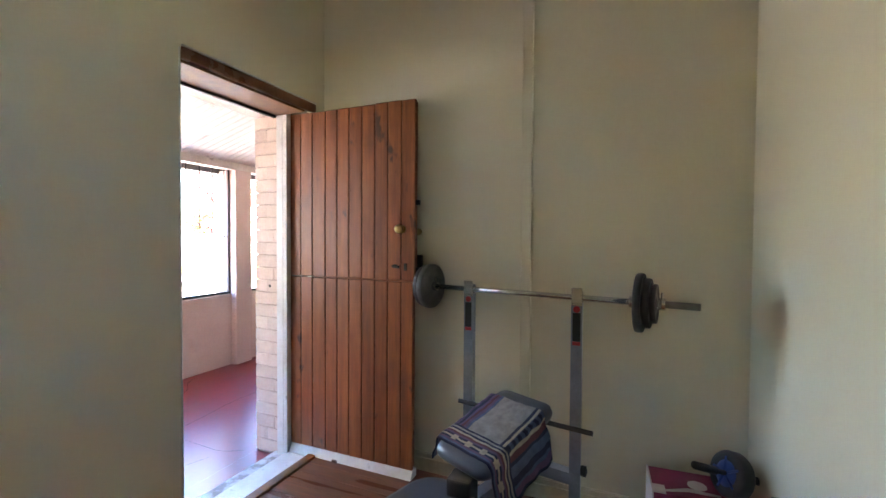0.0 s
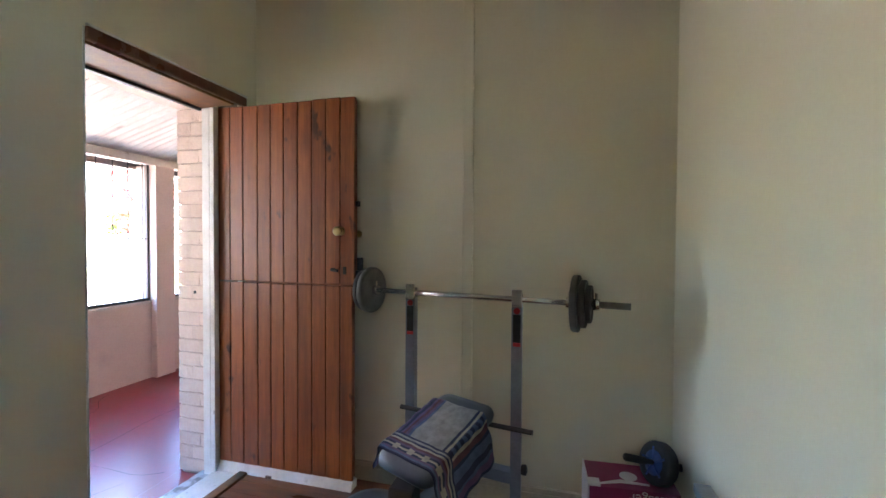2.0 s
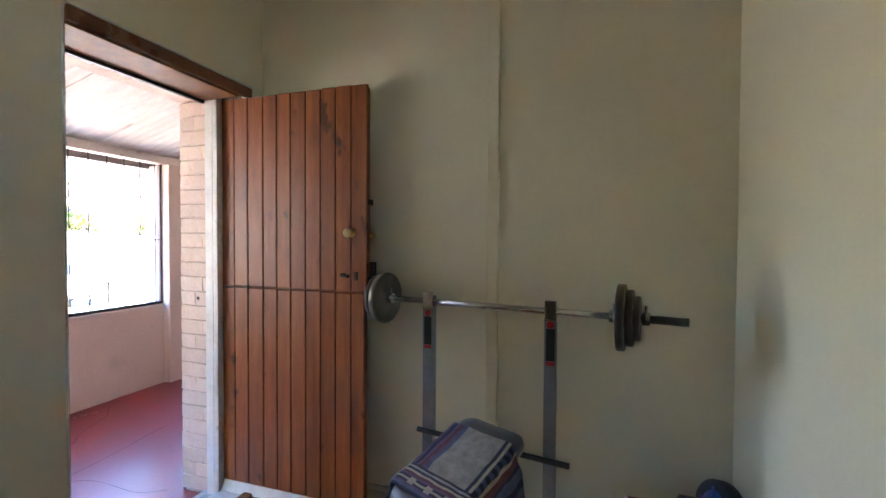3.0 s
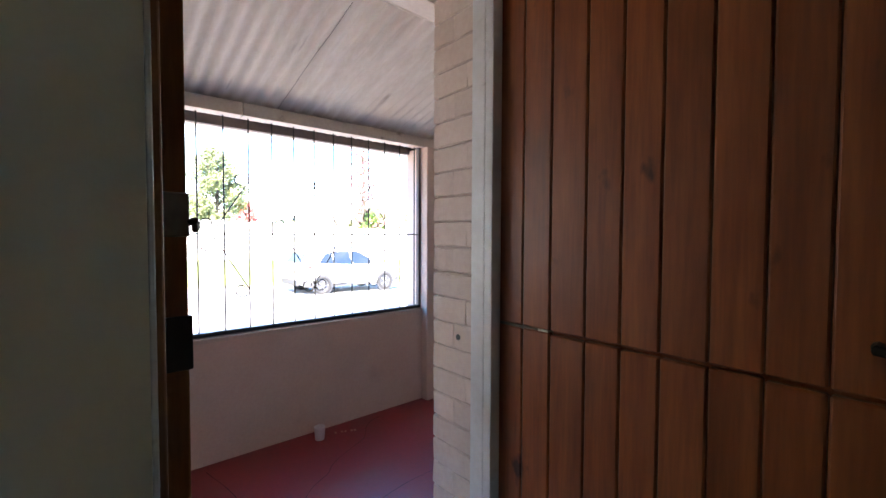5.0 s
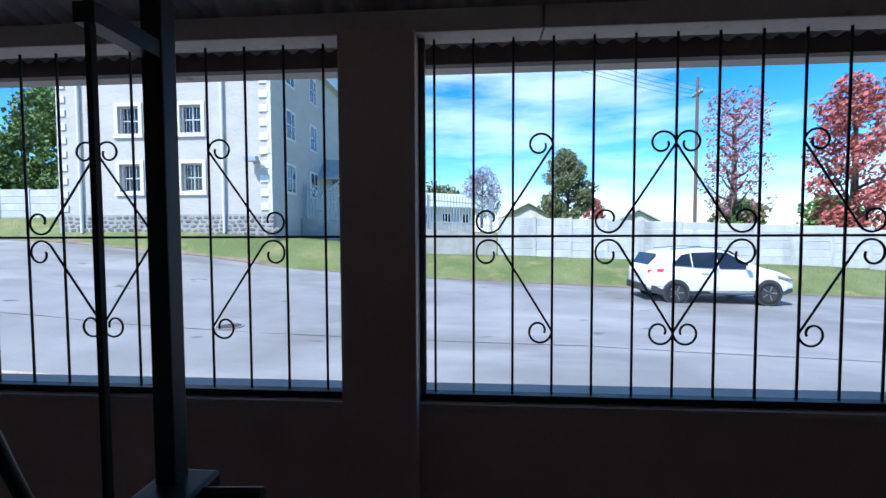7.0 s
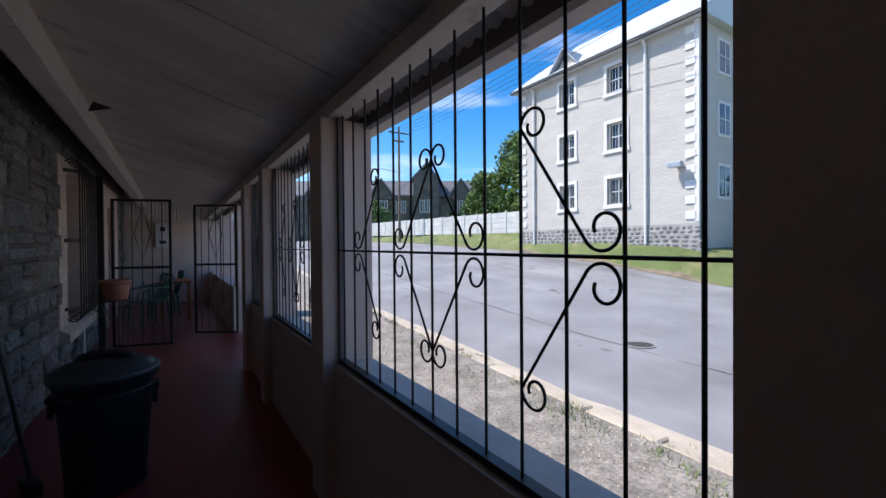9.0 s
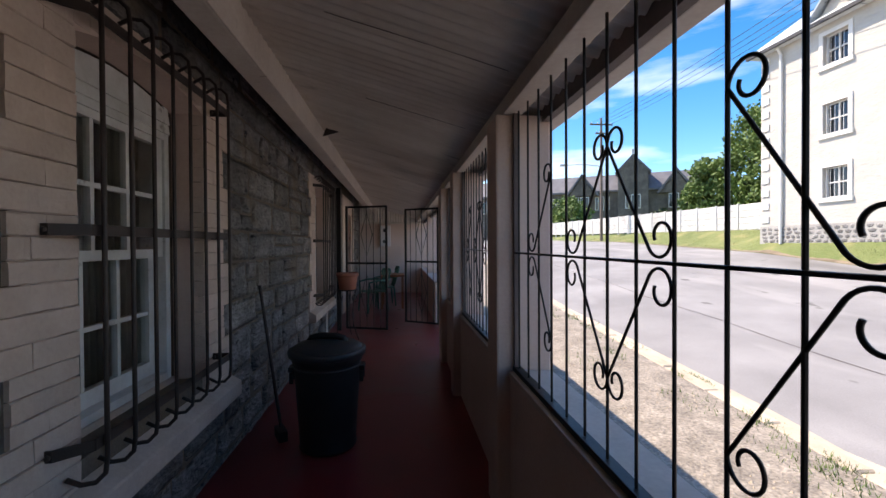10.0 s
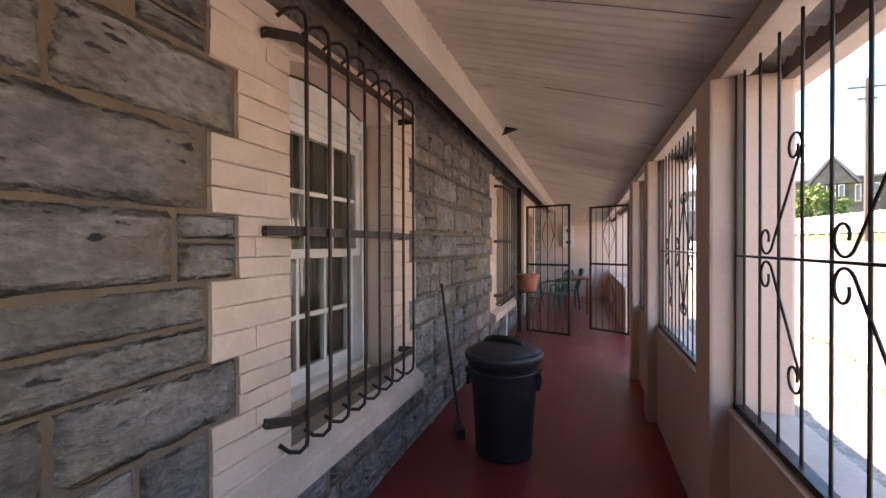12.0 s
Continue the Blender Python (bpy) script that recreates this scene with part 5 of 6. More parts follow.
def cushion(bm, m, w, d, h, r=0.05):
    """A padded slab with round corners, w across, d long, h thick."""
    outline = []
    for cx, cy, a0 in ((w / 2 - r, d / 2 - r, 0), (-w / 2 + r, d / 2 - r, 90), (-w / 2 + r, -d / 2 + r, 180), (w / 2 - r, -d / 2 + r, 270)):
        for k in range(6):
            a = radians(a0 + 18 * k)
            outline.append((cx + r * math.cos(a), cy + r * math.sin(a)))
    rings = []
    for f, z in ((0.86, 0), (0.97, 0.12 * h), (1.0, 0.4 * h), (0.99, 0.7 * h), (0.93, 0.92 * h), (0.8, h)):
        rings.append([bm.verts.new(m @ Vector((x * f, y * f, z))) for x, y in outline])
    n = len(outline)
    for lo, hi in zip(rings, rings[1:]):
        for k in range(n):
            bm.faces.new((lo[k], lo[(k + 1) % n], hi[(k + 1) % n], hi[k]))
    bm.faces.new(list(reversed(rings[0])))
    bm.faces.new(rings[-1])
    return bm


PAD_BACK, PAD_FRONT = Vector((1.317, 2.283, 0.590)), Vector((1.162, 1.968, 0.474))
pad_way = (PAD_BACK - PAD_FRONT).normalized()
pad_side = Vector((pad_way.y, -pad_way.x, 0)).normalized()
pad_up = pad_side.cross(pad_way)
PAD_M = Matrix((( pad_side.x, pad_way.x, pad_up.x, 0), (pad_side.y, pad_way.y, pad_up.y, 0), (pad_side.z, pad_way.z, pad_up.z, 0), (0, 0, 0, 1)))
PAD_MID = (PAD_BACK + PAD_FRONT) / 2


def rack_y(x):
    """The line of the uprights and of the bar, which stands a little askew to the wall."""
    return 2.642 - 0.183 * x


def weight_bench():
    bench = thing("weight_bench", (0, 0, 0), "blue-grey steel weight bench with dark vinyl pads", "weight bench")
    for x in (1.005, 1.518):
        y = rack_y(x)
        post = part("upright", tube_box(bmesh.new(), (x, y, FLOOR_IN), (x, y, 1.050), 0.045), STEEL_BLUE, bench)
        part("cradle", boxes((x - 0.022, x + 0.022, y - 0.028, y - 0.018, 1.045, 1.115), (x - 0.022, x + 0.022, y + 0.022, y + 0.032, 1.045, 1.095), (x - 0.022, x + 0.022, y - 0.028, y + 0.032, 1.040, 1.053), bevel=0.003), CHROME, post, "worn steel bar cradle")
        part("sticker", boxes((x - 0.016, x + 0.016, y - 0.0235, y - 0.021, 0.890, 1.010)), BLACK_PLASTIC, post, "black label with red ends")
        part("sticker_end", boxes((x - 0.016, x + 0.016, y - 0.0238, y - 0.021, 0.873, 0.889)), RED_LABEL, post)
        part("sticker_dot", lathe(bmesh.new(), [(0.014, 0), (0.014, 0.003), (0.002, 0.003)], 14, pose(x, y - 0.0215, 1.025, 90)), RED_LABEL, post)
        for k in range(6):
            part("hole", boxes((x + 0.0205, x + 0.0222, y - 0.01, y + 0.005, 0.55 + 0.07 * k, 0.565 + 0.07 * k)), BLACK_PLASTIC, post)
    part("cross_tube", tube_box(bmesh.new(), (1.005, rack_y(1.005), 0.30), (1.518, rack_y(1.518), 0.30), 0.05), STEEL_BLUE, bench)
    part("support_pin", tube(bmesh.new(), [(0.96, rack_y(0.96) - 0.03, 0.520), (1.59, rack_y(1.59) - 0.03, 0.520)], 0.011), PLATE_DARK, bench, "dark steel adjusting bar")
    part("foot", tube_box(bmesh.new(), (0.92, rack_y(0.92), 0.06), (1.62, rack_y(1.62), 0.06), 0.05), STEEL_BLUE, bench)
    part("spine", tube_box(bmesh.new(), (1.305, rack_y(1.305), 0.30), (0.99, 1.52, 0.30), 0.05), STEEL_BLUE, bench)
    part("front_leg", tube_box(bmesh.new(), (0.99, 1.52, FLOOR_IN), (0.99, 1.52, 0.32), 0.05), STEEL_BLUE, bench)
    part("bracket", boxes((1.12, 1.21, 1.88, 1.98, 0.33, 0.46), bevel=0.01), PLATE_DARK, bench)
    part("backrest", cushion(bmesh.new(), Matrix.Translation(PAD_MID) @ PAD_M, 0.28, 0.45, 0.055), VINYL, bench, "", True)
    part("seat", cushion(bmesh.new(), Matrix.Translation((1.056, 1.76, 0.325)) @ pose(0, 0, 0, 4, 0, -22), 0.31, 0.46, 0.065, 0.12), VINYL, bench, "", True)
    part("knob", lathe(bmesh.new(), [(0.018, 0), (0.022, 0.01), (0.022, 0.025), (0.006, 0.03)], 14, pose(1.538, rack_y(1.518), 0.335, 0, 90)), BLACK_PLASTIC, bench)
    return bench


weight_bench()


def barbell():
    bell = thing("barbell", (0, rack_y(0), 1.072), "steel barbell with grey iron plates resting on the bench", "barbell", turn=-10.37)
    part("bar", tube(bmesh.new(), [(0.70, 0, 0), (1.984, 0, 0)], 0.0125, 14), CHROME, bell, "", True)
    part("sleeve", tube(bmesh.new(), [(1.87, 0, 0), (1.99, 0, 0)], 0.0138, 14), PLATE_GREY, bell, "dull grey bar end", True)
    for x, r, w, mat in ((0.790, 0.115, 0.026, PLATE_GREY), (0.760, 0.108, 0.022, PLATE_DARK), (1.787, 0.116, 0.026, PLATE_DARK), (1.815, 0.097, 0.022, PLATE_DARK), (1.838, 0.076, 0.018, PLATE_DARK)):
        plate = bmesh.new()
        lathe(plate, [(0.014, -w / 2), (r * 0.30, -w / 2), (r * 0.34, -w * 0.28), (r * 0.82, -w * 0.28), (r * 0.87, -w / 2), (r * 0.98, -w / 2), (r, -w * 0.3), (r, w * 0.3), (r * 0.98, w / 2), (r * 0.87, w / 2), (r * 0.82, w * 0.28), (r * 0.34, w * 0.28), (r * 0.30, w / 2), (0.014, w / 2)], 36, pose(x, 0, 0, 0, 90))
        part("weight_plate", plate, mat, bell, "", True)
    for x in (0.818, 1.760, 1.864):
        part("collar", lathe(bmesh.new(), [(0.013, -0.012), (0.022, -0.012), (0.024, 0), (0.022, 0.012), (0.013, 0.012)], 16, pose(x, 0, 0, 0, 90)), CHROME, bell)
        part("collar_screw", tube(bmesh.new(), [(x, 0, 0.02), (x, 0, 0.045)], 0.005, 8), CHROME, bell)
    return bell


barbell()


def towel():
    """A striped cloth lying over the backrest and hanging down at one side."""
    shades = [material("towel_" + n, c, tuple(v * 0.7 for v in c), 0.95, size=30, grain=220, relief=0.5, fine=0.3, depth=0.002) for n, c in (("grey", (0.30, 0.285, 0.27)), ("navy", (0.03, 0.035, 0.075)), ("purple", (0.13, 0.08, 0.15)), ("cream", (0.42, 0.36, 0.29)), ("maroon", (0.13, 0.045, 0.06)), ("blue", (0.085, 0.115, 0.20)))]
    bm = bmesh.new()
    nu, nv = 44, 40
    rng = random.Random(4)
    grid = []
    for j in range(nv + 1):
        row = []
        v = j / nv
        for i in range(nu + 1):
            u = -0.24 + 0.56 * i / nu
            along = -0.185 + 0.33 * v
            over = max(abs(u) - 0.135, 0)
            side = max(-0.142 - 0.25 * over, min(0.142 + 0.25 * over, u))
            drop = -over * 0.92 - (max(-0.205 - along, 0) * 1.2)
            fold = 0.006 * noise.noise((u * 14, along * 10, 1)) + 0.004 * noise.noise((u * 30, along * 30, 5))
            p = PAD_MID + PAD_M.to_3x3() @ Vector((side, along, 0.066 + fold)) + Vector((0.012 * noise.noise((u * 20, along * 16, 8)) * (over > 0), 0, drop))
            row.append(bm.verts.new(p))
        grid.append(row)
    for j in range(nv):
        for i in range(nu):
            f = bm.faces.new((grid[j][i], grid[j][i + 1], grid[j + 1][i + 1], grid[j + 1][i]))
            f.smooth = True
            u, v = i / nu, j / nv
            if v < 0.30:
                k = int(v / 0.022)
                slot = (1, 5, 2, 1, 3, 1, 2, 4, 1, 3, 1, 0, 1, 2)[k % 14]
                if 3 <= k <= 5 and (i // 2) % 3 == 0:
                    slot = 3
            elif 0.30 <= u < 0.60:
                slot = 0
            elif u < 0.30:
                slot = (2, 1, 2, 4, 2, 5, 2)[int(u / 0.30 * 13) % 7]
            else:
                w = (u - 0.60) / 0.40
                slot = 1 if w < 0.06 else 3 if w < 0.10 else 5 if w < 0.24 and (j // 2) % 2 else 1 if w < 0.24 else 3 if w < 0.29 else 4 if w < 0.42 else (5, 1, 5, 2, 1, 5)[int(w * 11) % 6]
            f.material_index = slot
    me = bpy.data.meshes.new("towel")
    bm.to_mesh(me)
    bm.free()
    for s in shades:
        me.materials.append(s)
    ob = new("towel", me)
    solid = ob.modifiers.new("thickness", "SOLIDIFY")
    solid.thickness = 0.004
    return tagged(ob, "grey, navy and purple striped towel over the bench", "towel")


towel()


def lettering(text, size, m, mat, parent, name="lettering"):
    curve = bpy.data.curves.new(name, "FONT")
    curve.body, curve.size, curve.extrude = text, size, 0.0006
    curve.align_x, curve.align_y = "CENTER", "CENTER"
    temp = bpy.data.objects.new(name, curve)
    me = bpy.data.meshes.new_from_object(temp)
    bpy.data.objects.remove(temp)
    me.materials.append(mat)
    ob = new(name, me)
    ob.parent = parent
    ob.matrix_basis = m
    return ob


carton = thing("carton", (1.992, 2.42, FLOOR_IN), "magenta cardboard massager carton stored upside down", "box", turn=3)
part("body", boxes((-0.178, 0.165, -0.080, 0.125, 0, 0.300), bevel=0.003), MAGENTA_CARD, carton)
part("end_flap", boxes((-0.184, -0.178, -0.080, 0.125, 0.0, 0.304), (-0.184, -0.135, -0.083, -0.03, 0.300, 0.307)), WHITE_CARD, carton, "white printed end panel")
part("printed_swoosh", tube(bmesh.new(), [(-0.14, -0.06, 0.301), (-0.05, -0.03, 0.302), (0.06, -0.035, 0.302)], [0.004, 0.009, 0.004], 6), WHITE_CARD, carton)
part("printed_shape", lathe(bmesh.new(), [(0.035, 0), (0.035, 0.002), (0.004, 0.002)], 18, pose(-0.01, 0.02, 0.300)), WHITE_CARD, carton)
part("printed_bar", boxes((-0.03, 0.005, -0.0815, -0.080, 0.215, 0.225), (-0.03, -0.01, -0.0815, -0.080, 0.185, 0.20)), WHITE_CARD, carton)
lettering("massager", 0.052, pose(0.072, -0.0812, 0.270, 90, 180, 0), WHITE_CARD, carton)

roller = thing("ab_roller", (2.075, 2.40, FLOOR_IN + 0.303), "blue and black exercise roller wheel on the carton", "exercise wheel", turn=28)
roller.matrix_basis = pose(2.070, 2.40, FLOOR_IN + 0.305, 0, 16, 28)
wheel_m = pose(0, 0, 0.085, 0, 90, 0)
part("tyre", lathe(bmesh.new(), [(0.066, -0.026), (0.080, -0.026), (0.085, -0.018), (0.085, 0.018), (0.080, 0.026), (0.066, 0.026)], 36, wheel_m), BLACK_PLASTIC, roller, "", True)
part("disc", lathe(bmesh.new(), [(0.014, -0.030), (0.066, -0.024), (0.070, -0.010), (0.070, 0.010), (0.066, 0.024), (0.014, 0.030)], 30, wheel_m), BLUE_PLASTIC, roller, "blue plastic wheel disc", True)
for k in range(5):
    a = k * math.tau / 5
    part("rib", tube(bmesh.new(), [(-0.029, 0.015 * math.cos(a), 0.085 + 0.015 * math.sin(a)), (-0.026, 0.062 * math.cos(a), 0.085 + 0.062 * math.sin(a))], 0.005, 6), BLUE_PLASTIC, roller)
for s in (-1, 1):
    part("grip", tube(bmesh.new(), [(s * 0.025, 0, 0.085), (s * 0.06, 0, 0.085), (s * 0.07, 0, 0.085), (s * 0.16, 0, 0.085), (s * 0.165, 0, 0.085)], [0.009, 0.009, 0.015, 0.015, 0.012], 12), BLACK_PLASTIC, roller, "", True)

crate = thing("flat_case", (2.07, 1.55, FLOOR_IN), "blue-grey flat plastic case standing against the wall", "case")
part("body", boxes((0.045, 0.090, -0.20, 0.485, 0, 0.50), bevel=0.010), STEEL_BLUE, crate)
part("rim", boxes((0.041, 0.092, -0.204, 0.489, 0.49, 0.52), bevel=0.006), STEEL_BLUE, crate)
bottle = thing("bottle", (1.60, 2.33, FLOOR_IN), "small clear plastic bottle with a red base", "bottle")
part("body", lathe(bmesh.new(), [(0.03, 0.04), (0.032, 0.05), (0.032, 0.14), (0.014, 0.17), (0.013, 0.19)], 16), WHITE_CARD, bottle, "", True)
part("base", lathe(bmesh.new(), [(0.034, 0), (0.034, 0.04), (0.03, 0.042)], 16), RED_LABEL, bottle)
cable_bm = tube(bmesh.new(), [(1.38 + 0.05 * math.cos(k * 0.5), 2.28 + 0.10 * math.sin(k * 0.5), 0.12 + 0.05 * math.sin(k * 0.8)) for k in range(14)], 0.005, 6)
tagged(link("power_cord", cable_bm, BLACK_PLASTIC), "black cord looped behind the weight bench", "cord")


# ---- veranda grilles ----
def spiral(cx, cz, r0, r1, a0, a1, n=22):
    return [(cx + (r0 + (r1 - r0) * k / n) * math.cos(radians(a0 + (a1 - a0) * k / n)), cz + (r0 + (r1 - r0) * k / n) * math.sin(radians(a0 + (a1 - a0) * k / n))) for k in range(n + 1)]


def scroll(bm, top_u, low_u, up, r=0.045):
    """One S of flat iron: a curl at the top beside a bar, a straight slope, and a curl above the cross bar."""
    s = 1 if low_u > top_u else -1
    # curl on the outer side of the sloping line
    path = [(top_u + s * r + s * x, 0.325 + z) for x, z in spiral(0, 0, 0.020, r, -200, 180, 26)]
    low_c = (low_u - s * 0.05, 0.060)
    tail = [(low_c[0] + s * x, low_c[1] + z) for x, z in spiral(0, 0, 0.052, 0.022, 215, 560, 26)]
    path = path + tail
    z_mid = BAR_Z
    pts = [(XG, u, z_mid + (v if up else -1.06 * v)) for u, v in path]
    tube(bm, pts, 0.0042, 6)
    return bm


def bay_grille(y0, y1, n=13, margin=0.055, far_margin=0.055):
    grille = thing("window_grille", (0, 0, 0), "black wrought iron grille with scrolls in the veranda bay", "grille", "veranda grilles")
    step = (y1 - y0 - margin - far_margin) / (n - 1)
    ys = [y0 + margin + step * k for k in range(n)]
    for y in ys:
        part("bar", tube(bmesh.new(), [(XG, y, SILL_Z), (XG, y, BEAM_Z + 0.03)], 0.0048, 7), BLACK_IRON, grille)
    part("bottom_rail", boxes((XG - 0.02, XG + 0.02, y0 + 0.002, y1 - 0.002, SILL_Z - 0.012, SILL_Z + 0.012), bevel=0.002), BLACK_IRON, grille)
    part("cross_bar", tube(bmesh.new(), [(XG + 0.010, y0, BAR_Z), (XG + 0.010, y1, BAR_Z)], 0.0048, 7), BLACK_IRON, grille)
    for y in (y0 + 0.012, y1 - 0.012):
        part("side_strip", boxes((XG - 0.015, XG + 0.015, y - 0.010, y + 0.010, SILL_Z, BEAM_Z)), DARK_BOARD, grille)
    for a, b in ((3, 1), (6, 4), (6, 8), (9, 11)):
        for up in (True, False):
            part("scroll", scroll(bmesh.new(), ys[a], ys[b], up, min(0.047, step * 0.33)), BLACK_IRON, grille, "", True)
    return grille


for a, b in BAYS:
    bay_grille(a, b, 13, 0.056, 0.083 if b == 1.68 else 0.055)


# ---- security gates ----
def gate_leaf(place, turn, width, height, label, bars, diamonds=False, rail=1.07):
    gate = thing("security_gate", place, label, "gate", "security gates", turn)
    r = 0.016
    for x in (r, width - r):
        part("stile", boxes((x - r, x + r, -r, r, 0, height), bevel=0.003), BLACK_IRON, gate)
    for z in (r, rail, height - r):
        part("rail", boxes((2 * r, width - 2 * r, -0.012, 0.012, z - r, z + r), bevel=0.003), BLACK_IRON, gate)
    for k in range(bars):
        x = width * (k + 1) / (bars + 1)
        part("bar", tube(bmesh.new(), [(x, 0, 0.03), (x, 0, height - 0.03)], 0.0065, 6), BLACK_IRON, gate)
    if diamonds:
        for z in ((rail + height) / 2, rail / 2):
            h = 0.36
            part("diamond", tube(bmesh.new(), [(width / 2, 0.01, z - h), (width / 2 + 0.10, 0.01, z), (width / 2, 0.01, z + h), (width / 2 - 0.10, 0.01, z)], 0.007, 6, True), BLACK_IRON, gate)
    return gate


front_gate = gate_leaf((-0.45, 1.678, FLOOR_OUT + 0.03), 180.3, 0.79, 2.0, "black steel security gate swung open at the door", 5, rail=0.92)
for c in (0.30, 0.52):
    for s in (-1, 1):
        bow = [(c + s * (0.085 - 0.11 * math.sin(math.pi * k / 16)), 0.018, 0.97 + 0.95 * k / 16) for k in range(17)]
        part("bowed_bar", tube(bmesh.new(), bow, 0.007, 6), BLACK_IRON, front_gate, "", True)
part("wide_stile", boxes((0.762, 0.790, -0.015, 0.015, 0.0, 2.0), bevel=0.003), BLACK_IRON, front_gate)
lock = part("lock_box", boxes((0.72, 0.805, -0.06, 0.03, 0.90, 0.96), bevel=0.006), BLACK_IRON, front_gate, "black iron lock with sliding bolt")
part("bolt", tube(bmesh.new(), [(0.76, -0.06, 0.945), (0.765, -0.15, 0.945)], 0.012, 8), BLACK_IRON, lock)
part("flat_tie", boxes((0.65, 0.76, -0.014, 0.014, 1.60, 1.625)), BLACK_IRON, front_gate)
part("mid_plate", boxes((0.03, 0.755, -0.03, 0.03, 0.90, 0.912)), BLACK_IRON, front_gate)
for a, b, t in (((-0.70, -5.20), (-1.38, -4.98), "black security gate leaf half open across the veranda"), ((-2.24, -5.30), (-1.67, -5.66), "black security gate leaf opened at the parapet")):
    w = math.dist(a, b)
    gate_leaf((a[0], a[1], FLOOR_OUT + 0.03), math.degrees(math.atan2(b[1] - a[1], b[0] - a[0])), w, 2.0, t, 5, True)
structure("trim_gate_post", boxes((-0.62, -0.55, -5.25, -5.18, FLOOR_OUT, 2.3)), BLACK_IRON, "black iron gate post")


# ---- sash windows with burglar bars ----
def sash_window(shift):
    y0, y1 = WIN[0] + shift, WIN[1] + shift
    mid = (y0 + y1) / 2
    win = tagged(new("window_1" if shift == 0 else "window_2"), "white timber sash window with brown curtains behind", kind="structure")
    part("window_frame", boxes((-0.26, -0.12, y0 + 0.03, y0 + 0.075, 0.62, 2.15), (-0.26, -0.12, y1 - 0.075, y1 - 0.03, 0.62, 2.15), (-0.26, -0.12, y0 + 0.075, y1 - 0.075, 0.62, 0.66), bevel=0.004), WHITE_WOOD, win)
    head = prism(bmesh.new(), [(y0 + 0.03, 1.96)] + [(y0 + 0.03 + (y1 - y0 - 0.06) * k / 12, 2.12 + 0.07 * (1 - (k / 6 - 1) ** 2)) for k in range(13)] + [(y1 - 0.03, 1.96)], 0, -0.258, -0.122)
    part("arched_head", head, WHITE_WOOD, win, "cream arched head board")
    for z in (2.02, 2.075):
        part("head_board", prism(bmesh.new(), [(-0.268, z - 0.022), (-0.262, z + 0.026), (-0.258, z + 0.026), (-0.258, z - 0.022)], 1, y0 + 0.032, y1 - 0.032), WHITE_WOOD, win)
    for name, x, z0, z1 in (("upper_sash", -0.225, 1.31, 1.965), ("lower_sash", -0.175, 0.66, 1.345)):
        sash = bmesh.new()
        for a, b in ((y0 + 0.076, y0 + 0.125), (y1 - 0.125, y1 - 0.076)):
            block(sash, x - 0.02, x + 0.02, a, b, z0, z1)
        block(sash, x - 0.02, x + 0.02, y0 + 0.125, y1 - 0.125, z1 - 0.042, z1)
        block(sash, x - 0.02, x + 0.02, y0 + 0.125, y1 - 0.125, z0, z0 + (0.075 if name == "lower_sash" else 0.042))
        ob = part(name, sash, WHITE_WOOD, win)
        w = (y1 - y0 - 0.25) / 3
        for k in (1, 2):
            part("glazing_bar", boxes((x - 0.015, x + 0.015, y0 + 0.125 + w * k - 0.011, y0 + 0.125 + w * k + 0.011, z0 + 0.042, z1 - 0.042)), WHITE_WOOD, ob)
        part("glazing_bar", boxes((x - 0.0145, x + 0.0145, y0 + 0.125, y1 - 0.125, (z0 + z1) / 2 - 0.011, (z0 + z1) / 2 + 0.011)), WHITE_WOOD, ob)
        pane = part("pane", boxes((x - 0.002, x + 0.002, y0 + 0.12, y1 - 0.12, z0 + 0.03, z1 - 0.03)), GLASS, ob, "clear window glass")
        pane.visible_shadow = False
    part("window_sill", prism(bmesh.new(), [(-0.505, 0.378), (-0.512, 0.388), (-0.512, 0.470), (-0.505, 0.478), (-0.26, 0.615), (-0.10, 0.620), (-0.10, 0.378)], 1, y0 - 0.34, y1 + 0.40), CREAM_STONE, win, "thick cream painted stone sill")
    for side in (0, 1):
        a = y0 - 0.02 + side * (y1 - y0 + 0.04) * 0.47
        b = a + (y1 - y0) * 0.55
        verts, faces = [], []
        n = 70
        for k in range(n + 1):
            y = a + (b - a) * k / n
            x = -0.075 + 0.020 * math.sin(k * 1.05 + side) + 0.008 * noise.noise((k * 0.3, side, 1))
            verts += [(x, y, 0.68), (x - 0.004, y, 2.12)]
        faces = [(2 * k, 2 * k + 1, 2 * k + 3, 2 * k + 2) for k in range(n)]
        me = bpy.data.meshes.new("curtain")
        me.from_pydata(verts, [], faces)
        me.polygons.foreach_set("use_smooth", [True] * len(faces))
        me.materials.append(CURTAIN)
        ob = new("curtain", me)
        ob.modifiers.new("thickness", "SOLIDIFY").thickness = 0.002
        tagged(ob, "drawn brown curtain hanging inside the sash window", "curtain", "curtains")
    return win


